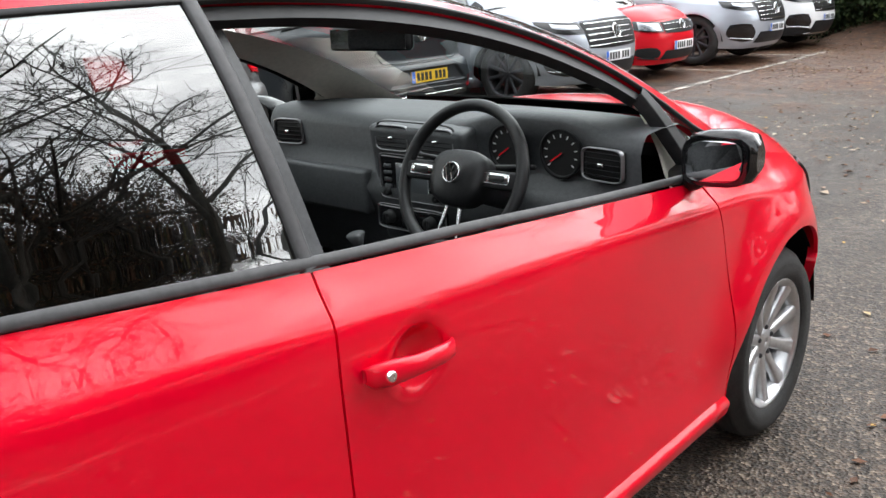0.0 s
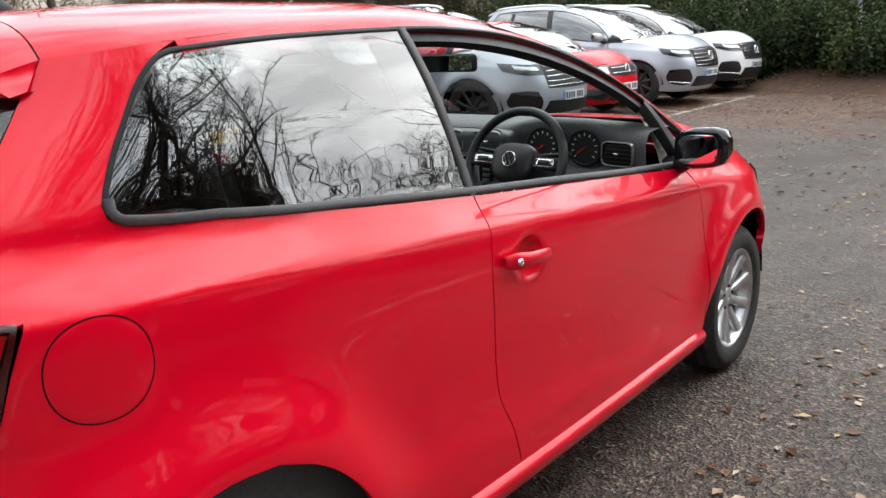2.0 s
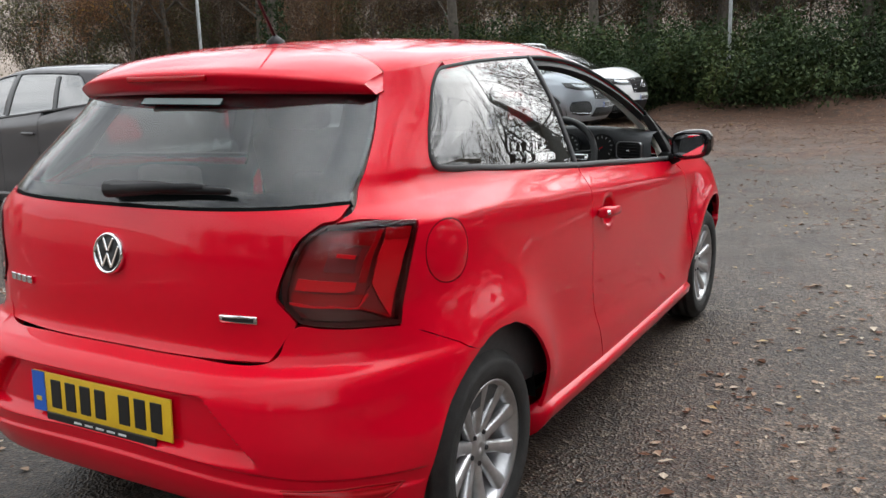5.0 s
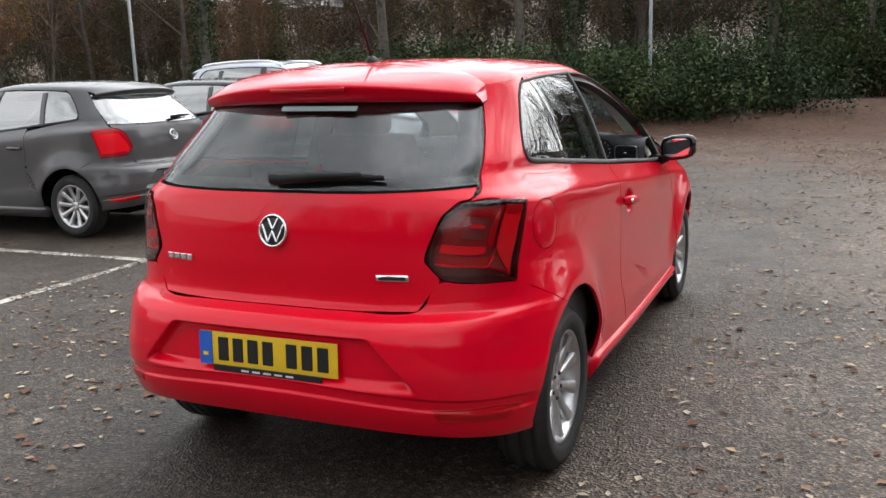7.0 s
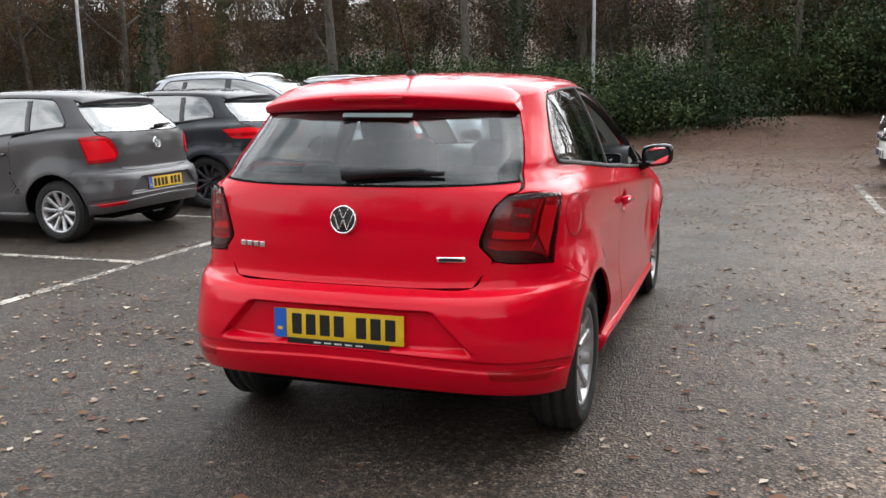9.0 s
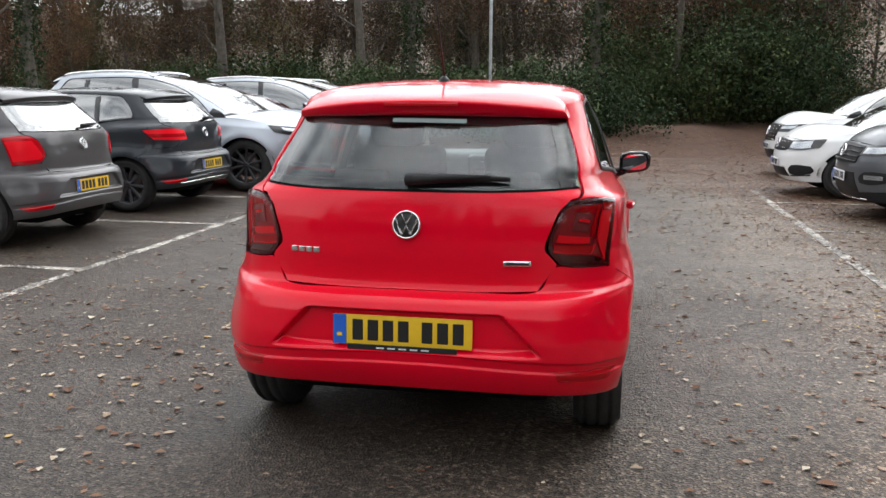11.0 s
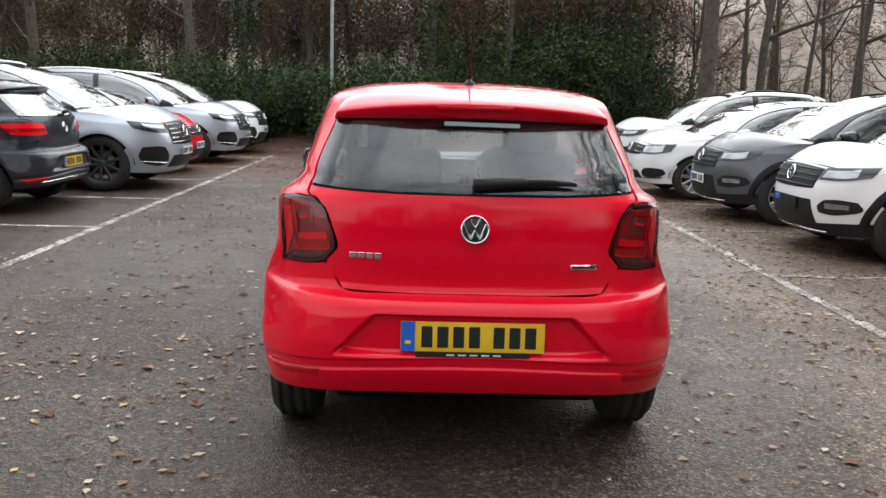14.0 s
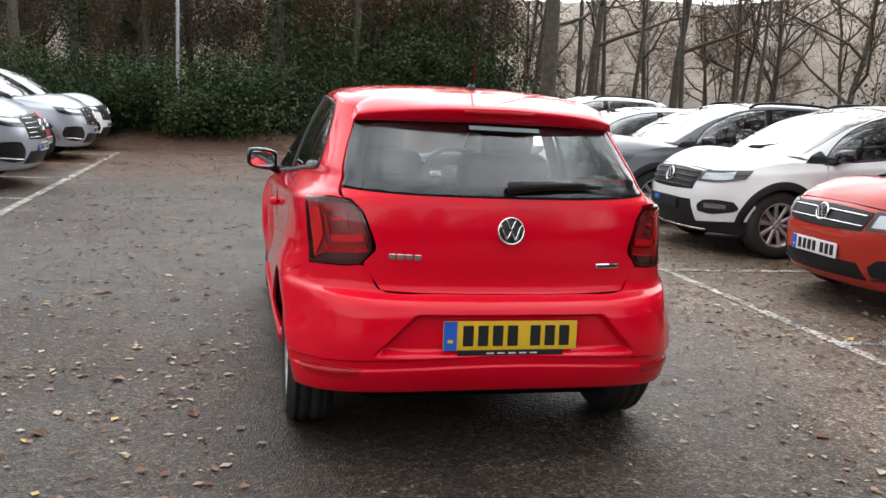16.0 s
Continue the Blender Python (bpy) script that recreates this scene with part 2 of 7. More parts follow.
def box_bm(sx, sy, sz, bevel=0.0, segs=2, m=None, bm=None):
    """A box with rounded edges; m places it."""
    b = bmesh.new()
    bmesh.ops.create_cube(b, size=1.0)
    bmesh.ops.scale(b, vec=(sx, sy, sz), verts=b.verts)
    if bevel:
        bmesh.ops.bevel(b, geom=b.edges[:], offset=bevel, segments=segs, affect="EDGES", profile=0.6)
    if m is not None:
        bmesh.ops.transform(b, matrix=m, verts=b.verts)
    if bm is not None:
        me = bpy.data.meshes.new("t")
        b.to_mesh(me)
        b.free()
        bm.from_mesh(me)
        bpy.data.meshes.remove(me)
        return bm
    return b


def lathe(profile, segs, axis="x", closed=False):
    """Verts and faces of a turned profile of (along, radius) points."""
    verts, faces = [], []
    n = len(profile)
    for k in range(segs):
        a = 2 * math.pi * k / segs
        for p, r in profile:
            c, s = r * math.cos(a), r * math.sin(a)
            verts.append((p, c, s) if axis == "x" else (c, p, s) if axis == "y" else (c, s, p))
    for k in range(segs):
        k2 = (k + 1) % segs
        for i in range(n - 1 + (1 if closed else 0)):
            i2 = (i + 1) % n
            faces.append((k * n + i, k * n + i2, k2 * n + i2, k2 * n + i))
    return verts, faces


def tube(path, radius, segs=8, caps=True):
    """Verts and faces of a tube along 3D points; radius is a number or a list."""
    p = np.array(path, float)
    n = len(p)
    rad = [radius] * n if np.isscalar(radius) else radius
    verts, faces = [], []
    up = np.array([0.0, 0.0, 1.0])
    for i in range(n):
        d = p[min(i + 1, n - 1)] - p[max(i - 1, 0)]
        d = d / (np.linalg.norm(d) + 1e-9)
        a = np.cross(d, up if abs(d[2]) < 0.95 else np.array([1.0, 0, 0]))
        a /= np.linalg.norm(a)
        b = np.cross(d, a)
        for k in range(segs):
            t = 2 * math.pi * k / segs
            verts.append(p[i] + rad[i] * (math.cos(t) * a + math.sin(t) * b))
    for i in range(n - 1):
        for k in range(segs):
            k2 = (k + 1) % segs
            faces.append((i * segs + k, i * segs + k2, (i + 1) * segs + k2, (i + 1) * segs + k))
    if caps:
        faces.append(tuple(range(segs))[::-1])
        faces.append(tuple((n - 1) * segs + k for k in range(segs)))
    return verts, faces


# ---- car bodies ----
def table(points, n=3000):
    f = spline(points)
    a, b = points[0][0], points[-1][0]
    k = n / (b - a)
    vals = [f(a + (b - a) * i / n) for i in range(n + 1)]
    def g(x):
        q = (x - a) * k
        if q <= 0:
            return vals[0]
        if q >= n:
            return vals[n]
        i = int(q)
        return vals[i] + (vals[i + 1] - vals[i]) * (q - i)
    return g


HALF = table([(0.15, 0.745), (0.20, 0.772), (0.25, 0.793), (0.30, 0.801), (0.38, 0.803), (0.46, 0.798), (0.55, 0.797), (0.65, 0.799),
              (0.75, 0.800), (0.83, 0.799), (0.890, 0.796), (0.908, 0.793), (0.918, 0.788), (0.930, 0.779), (0.96, 0.756), (0.99, 0.737), (1.05, 0.715),
              (1.10, 0.698), (1.20, 0.660), (1.30, 0.612), (1.36, 0.576), (1.45, 0.51)])
REAR_Y = table([(0.15, -0.42), (0.20, -0.49), (0.25, -0.56), (0.295, -0.612), (0.34, -0.640), (0.375, -0.655), (0.41, -0.664), (0.45, -0.671),
                (0.50, -0.676), (0.58, -0.674), (0.62, -0.662), (0.648, -0.636), (0.668, -0.578), (0.70, -0.566), (0.80, -0.572), (0.90, -0.568),
                (0.97, -0.556), (1.037, -0.536), (1.17, -0.418), (1.296, -0.288), (1.38, -0.20)])
FLARE = table([(0.15, 0.085), (0.27, 0.062), (0.30, 0.048), (0.35, 0.024), (0.40, 0.013), (0.50, 0.001), (0.60, 0.007), (0.65, 0.012), (0.70, 0.010), (0.75, 0.005), (0.80, 0.0), (1.0, 0.0)])
NECK = table([(0.90, 0.0), (0.97, 0.0), (1.0, 0.018), (1.03, 0.040), (1.06, 0.042), (1.10, 0.032), (1.20, 0.035), (1.30, 0.038), (1.45, 0.040)])
REAR_N = table([(0.1, 4.4), (0.45, 4.2), (0.65, 3.6), (0.80, 3.4), (1.04, 3.2), (1.30, 2.4), (1.4, 2.4)])
NOSE_Y = table([(0.15, 3.08), (0.20, 3.16), (0.26, 3.21), (0.33, 3.245), (0.42, 3.262), (0.52, 3.265), (0.60, 3.255), (0.68, 3.225), (0.76, 3.17),
                (0.82, 3.09), (0.88, 2.96)])
SCREEN_Y = table([(0.86, 2.74), (0.93, 2.60), (1.065, 2.34), (1.18, 2.10), (1.24, 1.95), (1.325, 1.66), (1.385, 1.37), (1.41, 1.24), (1.45, 1.05)])
YC_R, YC_N, NOSE_N, SCREEN_N = 0.10, 2.42, 2.7, 3.4
WHEELBASE, ARCH_R, HUB_Z = 2.505, 0.360, 0.290
HP = math.pi / 2


class Shell:
    """The outer surface of a hatchback in its own axes: x right, y ahead from the rear axle, z up."""

    def __init__(self, sx=1.0, sy=1.0, sz=1.0, recess=True, cowl=0.0):
        self.k, self.recess, self.cowl = (sx, sy, sz), recess, cowl

    def pull(self, z):
        """How far the windscreen foot sits further back than on the small hatchback."""
        return self.cowl * min(max((1.41 - z) / 0.48, 0.0), 1.0)

    def glass_y(self, z):
        return SCREEN_Y(z) - self.pull(z)

    def half(self, y, z):
        zp = z + 0.08 * (y - 0.81)
        w = HALF(zp) * (1 - 0.03 * ((y - 1.25) / 1.9) ** 2)
        if z < 0.95:
            for cy in (0.0, WHEELBASE):
                r = math.hypot(y - cy, z - HUB_Z)
                w += 0.044 * smooth(0.24, 0.50, z) * (math.exp(-((r - ARCH_R) / 0.11) ** 2) if r > ARCH_R else 1.0)
        if y < 0.30:
            # the bumper stands out at its foot, and the glasshouse draws in towards the tail
            w += FLARE(z) * smooth(-0.02, -0.26, y) - NECK(z) * smooth(0.30, -0.12, y)
        return w

    def front_f(self, y, z):
        f = 1.0
        if z > 0.93:
            ys = self.glass_y(z)
            yc = ys - 0.75
            if y > yc:
                q = min((y - yc) / 0.75, 1.0)
                f = 1 - smooth(0.93, 0.99, z) * (1 - (1 - q ** SCREEN_N) ** (1 / SCREEN_N))
        if z < 0.97 and y > YC_N:
            q = min((y - YC_N) / (NOSE_Y(z) - YC_N), 1.0)
            f *= (1 - q ** NOSE_N) ** (1 / NOSE_N)
        return f

    def rear_f(self, y, z):
        if y >= YC_R:
            return 1.0
        n = REAR_N(z)
        q = min((YC_R - y) / (YC_R - REAR_Y(z)), 1.0)
        return (1 - q ** n) ** (1 / n)

    def dent(self, x, z):
        """The hollow for the number plate in the rear bumper."""
        if not self.recess or z > 0.63 or z < 0.38:
            return 0.0
        edge = 0.37 + (0.60 - z) * 0.98
        return 0.034 * smooth(edge, edge - 0.028, abs(x)) * smooth(0.607, 0.592, z) * smooth(0.440, 0.475, z)

    def groove(self, x, y, z):
        """The stepped line over the lower lip of the rear bumper, bowed down at the corners."""
        if z > 0.46 or z < 0.33:
            return 0.0
        u = z - 0.450 + 0.045 * (x / 0.765) ** 2
        return 0.009 * smooth(0.0, -0.007, u) * smooth(-0.046, -0.036, u) * smooth(-0.34, -0.42, y)

    def rear(self, th, z):
        a = abs(th)
        if a < HP:
            n = 2 / REAR_N(z)
            y = YC_R - (YC_R - REAR_Y(z)) * max(math.cos(a), 0.0) ** n
            x = self.half(y, z) * math.sin(a) ** n
            d = self.groove(x, y, z)
            y += self.dent(x, z) + d * math.cos(a)
            x -= d * math.sin(a)
        else:
            y = YC_R + a - HP
            x = self.half(y, z) * self.front_f(y, z)
        return self.put(math.copysign(x, th), y, z)

    def nose(self, th, z):
        a = abs(th)
        n = 2 / NOSE_N
        if a < HP:
            y = YC_N + (NOSE_Y(z) - YC_N) * max(math.cos(a), 0.0) ** n
            x = self.half(y, z) * math.sin(a) ** n
        else:
            y = YC_N - (a - HP)
            x = self.half(y, z)
        return self.put(math.copysign(x, th), y, z)

    def screen(self, th, z):
        a = abs(th)
        n = 2 / SCREEN_N
        ys = self.glass_y(z)
        if a < HP:
            y = ys - 0.75 + 0.75 * max(math.cos(a), 0.0) ** n
            x = self.half(y, z) * math.sin(a) ** n
        else:
            y = ys - 0.75 - (a - HP)
            x = self.half(y, z) * self.rear_f(y, z)
        return self.put(math.copysign(x, th), y, z)

    def put(self, x, y, z):
        return np.array((x * self.k[0], y * self.k[1], z * self.k[2]))

    def turn(self, end, kind, v, z):
        """The turning parameter of a point given by its x (on an end) or its y (on a side) at height z."""
        surf = {"rear": self.rear, "nose": self.nose, "screen": self.screen}[end]
        if kind == "t":
            return v
        if kind == "y":
            yc = {"rear": YC_R, "nose": YC_N, "screen": self.glass_y(z) - 0.75}[end]
            ye = {"rear": REAR_Y(z), "nose": NOSE_Y(z), "screen": self.glass_y(z)}[end]
            n = {"rear": REAR_N(z), "nose": NOSE_N, "screen": SCREEN_N}[end]
            q = (v - yc) / (ye - yc)
            if q <= 0:
                return HP + abs(v - yc)
            return math.acos(min(q, 1.0) ** (n / 2))
        lo, hi = 0.0, HP
        for _ in range(34):
            mid = (lo + hi) / 2
            if surf(mid, z)[0] / self.k[0] < abs(v):
                lo = mid
            else:
                hi = mid
        return math.copysign(lo, v)

    def patch(self, name, material, parent, bottom, right, top, left, nu=24, nv=16, end="rear", side=1, off=0.0, flange=0.012, label="", fine=True,
              dome=0.0):
        """A panel of the surface between four edges, each a list of (kind, value, z)."""
        surf = {"rear": self.rear, "nose": self.nose, "screen": self.screen}[end]
        def edge(ctrl, n):
            q = [(side * self.turn(end, k, v, z), z) for k, v, z in ctrl]
            return curve_pts(q, n, fine)
        net = coons(edge(bottom, nu), edge(right, nv), edge(top, nu), edge(left, nv))
        P, N = np.zeros((nv, nu, 3)), np.zeros((nv, nu, 3))
        e = 0.002
        for j in range(nv):
            for i in range(nu):
                t, z = net[j, i]
                p = surf(t, z)
                du = surf(t + e, z) - surf(t - e, z)
                dv = surf(t, z + e) - surf(t, z - e)
                n = np.cross(du, dv)
                n /= np.linalg.norm(n) + 1e-12
                if n[0] * p[0] + n[1] * (p[1] - 1.2 * self.k[1]) * 0.6 + n[2] * 0.2 < 0:
                    n = -n
                bulge = off + dome * 16 * (i / (nu - 1)) * (1 - i / (nu - 1)) * (j / (nv - 1)) * (1 - j / (nv - 1))
                P[j, i], N[j, i] = p + n * bulge, n
        return self.finish(name, material, parent, P, N, flange, label)

    def finish(self, name, material, parent, P, N, flange, label):
        nv, nu = P.shape[:2]
        verts = list(P.reshape(-1, 3))
        norms = list(N.reshape(-1, 3))
        a = np.cross(P[nv // 2, nu // 2 + 1] - P[nv // 2, nu // 2], P[nv // 2 + 1, nu // 2] - P[nv // 2, nu // 2])
        flip = float(a @ N[nv // 2, nu // 2]) < 0
        faces = grid_faces(nv, nu, 0, flip)
        if flange:
            ring = [(0, i) for i in range(nu)] + [(j, nu - 1) for j in range(1, nv)] + [(nv - 1, i) for i in range(nu - 2, -1, -1)] + [(j, 0) for j in range(nv - 2, 0, -1)]
            o = len(verts)
            for j, i in ring:
                verts += [P[j, i], P[j, i] - N[j, i] * flange]
                norms += [np.zeros(3)] * 2
            m = len(ring)
            for q in range(m):
                a0, b0 = o + 2 * q, o + 2 * ((q + 1) % m)
                f = (a0, a0 + 1, b0 + 1, b0)
                faces.append(f[::-1] if flip else f)
        return mesh_ob(name, verts, faces, material, parent, label, True, norms)

    def strip(self, name, material, parent, path, width, end="rear", side=1, off=0.004, n=60, thick=0.008, label="", fine=True):
        """A raised band of constant width that follows a line on the surface."""
        surf = {"rear": self.rear, "nose": self.nose, "screen": self.screen}[end]
        q = curve_pts([(side * self.turn(end, k, v, z), z) for k, v, z in path], n, fine)
        pts, nrm = [], []
        for t, z in q:
            p = surf(t, z)
            nn = np.cross(surf(t + .002, z) - surf(t - .002, z), surf(t, z + .002) - surf(t, z - .002))
            nn /= np.linalg.norm(nn) + 1e-12
            if nn[0] * p[0] + nn[1] * (p[1] - 1.2) * 0.6 + nn[2] * 0.2 < 0:
                nn = -nn
            pts.append(p)
            nrm.append(nn)
        pts, nrm = np.array(pts), np.array(nrm)
        d = np.gradient(pts, axis=0)
        d /= np.linalg.norm(d, axis=1)[:, None] + 1e-12
        s = np.cross(d, nrm)
        verts, faces = [], []
        h = width / 2
        for p, nn, ss in zip(pts, nrm, s):
            verts += [p - ss * h - nn * thick, p - ss * h + nn * off * 0.6, p - ss * h * 0.7 + nn * off, p + ss * h * 0.7 + nn * off, p + ss * h + nn * off * 0.6, p + ss * h - nn * thick]
        for i in range(n - 1):
            for k in range(5):
                a = i * 6 + k
                faces.append((a, a + 1, a + 7, a + 6))
        return mesh_ob(name, verts, faces, material, parent, label)


def loft(name, rows, material, parent, label="", close=False, smooth_=True):
    """A surface through rows of points that all have the same length."""
    P = np.array(rows, float)
    nv, nu = P.shape[:2]
    faces = grid_faces(nv, nu)
    if close:
        for j in range(nv - 1):
            faces.append((j * nu + nu - 1, j * nu, (j + 1) * nu, (j + 1) * nu + nu - 1))
    return mesh_ob(name, P.reshape(-1, 3), faces, material, parent, label, smooth_)


ROOF_EDGE = table([(-0.08, 1.334), (0.10, 1.355), (0.40, 1.374), (0.77, 1.381), (1.0, 1.375), (1.2, 1.356), (1.26, 1.348)])
ROOF_MID = table([(-0.08, 1.404), (0.13, 1.428), (0.5, 1.442), (0.9, 1.442), (1.2, 1.414), (1.26, 1.404)])
WIN_TOP = [(0.15, 1.337), (0.40, 1.358), (0.80, 1.365), (1.0, 1.359), (1.2, 1.343), (1.4, 1.310), (1.6, 1.258), (1.8, 1.185), (1.95, 1.113), (2.08, 1.035), (2.20, 0.955)]
BELT = table([(-0.12, 1.089), (0.0, 1.076), (0.4, 1.036), (0.81, 0.994), (1.2, 0.960), (1.65, 0.918), (2.05, 0.884), (2.3, 0.868)])


def wheel(radius, width, rim_r, spokes, alloy, parent, at, side, pair=0.10, seed=0):
    """A wheel with tyre, rim and spokes; its outer face looks to side."""
    hub = new("wheel", None)
    hub.parent = parent
    hub.location = at
    hub.rotation_euler = (radians(seed * 17), 0, 0 if side > 0 else math.pi)
    w = width / 2
    prof = [(-w * .78, rim_r - .01), (-w * .98, rim_r + .02), (-w, rim_r + .06), (-w * .92, radius - .03), (-w * .74, radius - .006)]
    for g in (-.5, 0, .5):
        prof += [(w * (g - .10), radius), (w * (g - .05), radius - .008), (w * (g + .05), radius - .008), (w * (g + .10), radius)]
    prof += [(w * .74, radius - .006), (w * .92, radius - .03), (w, rim_r + .06), (w * .985, rim_r + .045), (w * 1.0, rim_r + .035), (w * .97, rim_r + .012), (w * .80, rim_r - .008)]
    v, f = lathe(prof, 56)
    mesh_ob("tyre", v, f, RUBBER, hub, "black rubber tyre")
    rim = [(w * .80, rim_r - .010), (w * .88, rim_r + .004), (w * .86, rim_r - .008), (w * .70, rim_r - .020), (w * .1, rim_r - .035), (-w * .8, rim_r - .02)]
    v, f = lathe(rim, 56)
    r_ob = mesh_ob("rim", v, f, alloy, hub, "silver alloy rim")
    # spokes: tapered bars from hub to rim, dished inwards
    for k in range(spokes):
        base = 2 * math.pi * (k // 2) / (spokes / 2) + (pair if k % 2 else -pair) * (2 * math.pi / spokes) * 5
        bm = bmesh.new()
        prev = None
        for rr, hw, px, th in ((0.035, .020, w * .52, .030), (0.085, .017, w * .60, .028), (rim_r * .62, .017, w * .66, .024), (rim_r - .03, .022, w * .76, .022), (rim_r - .006, .027, w * .80, .02)):
            row = []
            for dx, sw in ((-th, 1.0), (-.006, 1.05), (0.0, .62), (0.0, -.62), (-.006, -1.05), (-th, -1.0)):
                ang = base + sw * hw / rr
                row.append(bm.verts.new((px + dx, rr * math.cos(ang), rr * math.sin(ang))))
            if prev:
                for i in range(5):
                    bm.faces.new((prev[i], prev[i + 1], row[i + 1], row[i]))
            prev = row
        bmesh.ops.recalc_face_normals(bm, faces=bm.faces)
        part("spoke", bm, alloy, r_ob, smooth_=True)
    cap = [(w * .50, .0), (w * .58, .001), (w * .60, .022), (w * .56, .030), (w * .52, .052), (w * .30, .060)]
    v, f = lathe(cap, 24)
    mesh_ob("hub_cap", v, f, alloy, r_ob, "round centre cap")
    for k in range(5):
        a = 2 * math.pi * k / 5 + .3
        v, f = lathe([(0, .0), (w * .10, .006), (0, .010)], 8)
        v = [(x + w * .50, y + .047 * math.cos(a), z + .047 * math.sin(a)) for x, y, z in v]
        mesh_ob("wheel_bolt", v, f, DARK_ALLOY, r_ob)
    v, f = lathe([(-w * .10, .03), (-w * .08, rim_r * .66), (-w * .30, rim_r * .66), (-w * .32, .03)], 36)
    mesh_ob("brake_disc", v, f, IRON, hub, "bare iron brake disc")
    return hub


def badge(parent, m, r=0.055):
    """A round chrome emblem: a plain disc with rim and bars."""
    v, f = lathe([(0.0, 0.0), (0.004, 0.002), (0.004, r * .84), (0.0, r * .86)], 32, "y")
    back = mesh_ob("emblem", [m @ Vector((a, -b, c)) for a, b, c in v], f, INK, parent, "round black and chrome emblem")
    v, f = lathe([(0.0, r * .84), (0.008, r * .87), (0.009, r * .94), (0.005, r), (-0.004, r)], 40, "y")
    mesh_ob("chrome_ring", [m @ Vector((a, -b, c)) for a, b, c in v], f, CHROME, back)
    for x0, z0, x1, z1 in ((-.34, .74, -.02, .10), (.34, .74, .02, .10), (-.74, .38, -.30, -.66), (-.30, -.66, 0, -.02), (.74, .38, .30, -.66), (.30, -.66, 0, -.02)):
        d = math.hypot(x1 - x0, z1 - z0) * r
        a = math.atan2(z1 - z0, x1 - x0)
        mm = m @ Matrix.Translation(((x0 + x1) / 2 * r, -0.006, (z0 + z1) / 2 * r)) @ Matrix.Rotation(-a, 4, "Y")
        part("chrome_bar", box_bm(d, .005, .13 * r, .0015, 1, mm), CHROME, back, smooth_=False)
    return back


def number_plate(parent, m, yellow=True, band=True, w=0.52, h=0.111):
    """A plate with plain bars in place of its characters; it faces along -y of m."""
    base = part("number_plate", box_bm(w, .006, h, .003, 2, m), PLATE_Y if yellow else PLATE_W, parent, ("yellow" if yellow else "white") + " number plate with black bars")
    if band:
        part("blue_band", box_bm(.05 * w / .52, .003, h - .002, 0, 1, m @ Matrix.Translation((-w / 2 + .026 * w / .52, -.004, 0))), PLATE_B, base, smooth_=False)
        part("bar", box_bm(.02, .002, .012, 0, 1, m @ Matrix.Translation((-w / 2 + .026, -.0062, -.02))), PLATE_Y, base, smooth_=False)
    x0 = -w / 2 + (.066 if band else .03)
    span = w - (.066 if band else .03) - .02
    step = span / 7.6
    for k in range(7):
        xx = x0 + (k + .5 + (.55 if k > 3 else 0)) * step
        part("bar", box_bm(step * .70, .003, h * .70, .002, 1, m @ Matrix.Translation((xx, -.0035, 0))), INK, base, smooth_=False)
    return base


def cut_hollow(ob, cy, cz, ry, rz):
    """Opens a panel where a handle hollow sits."""
    bm = bmesh.new()
    bm.from_mesh(ob.data)
    gone = [f for f in bm.faces if ((f.calc_center_median().y - cy) / ry) ** 2 + ((f.calc_center_median().z - cz) / rz) ** 2 < 1]
    bmesh.ops.delete(bm, geom=gone, context="FACES")
    bm.to_mesh(ob.data)
    bm.free()


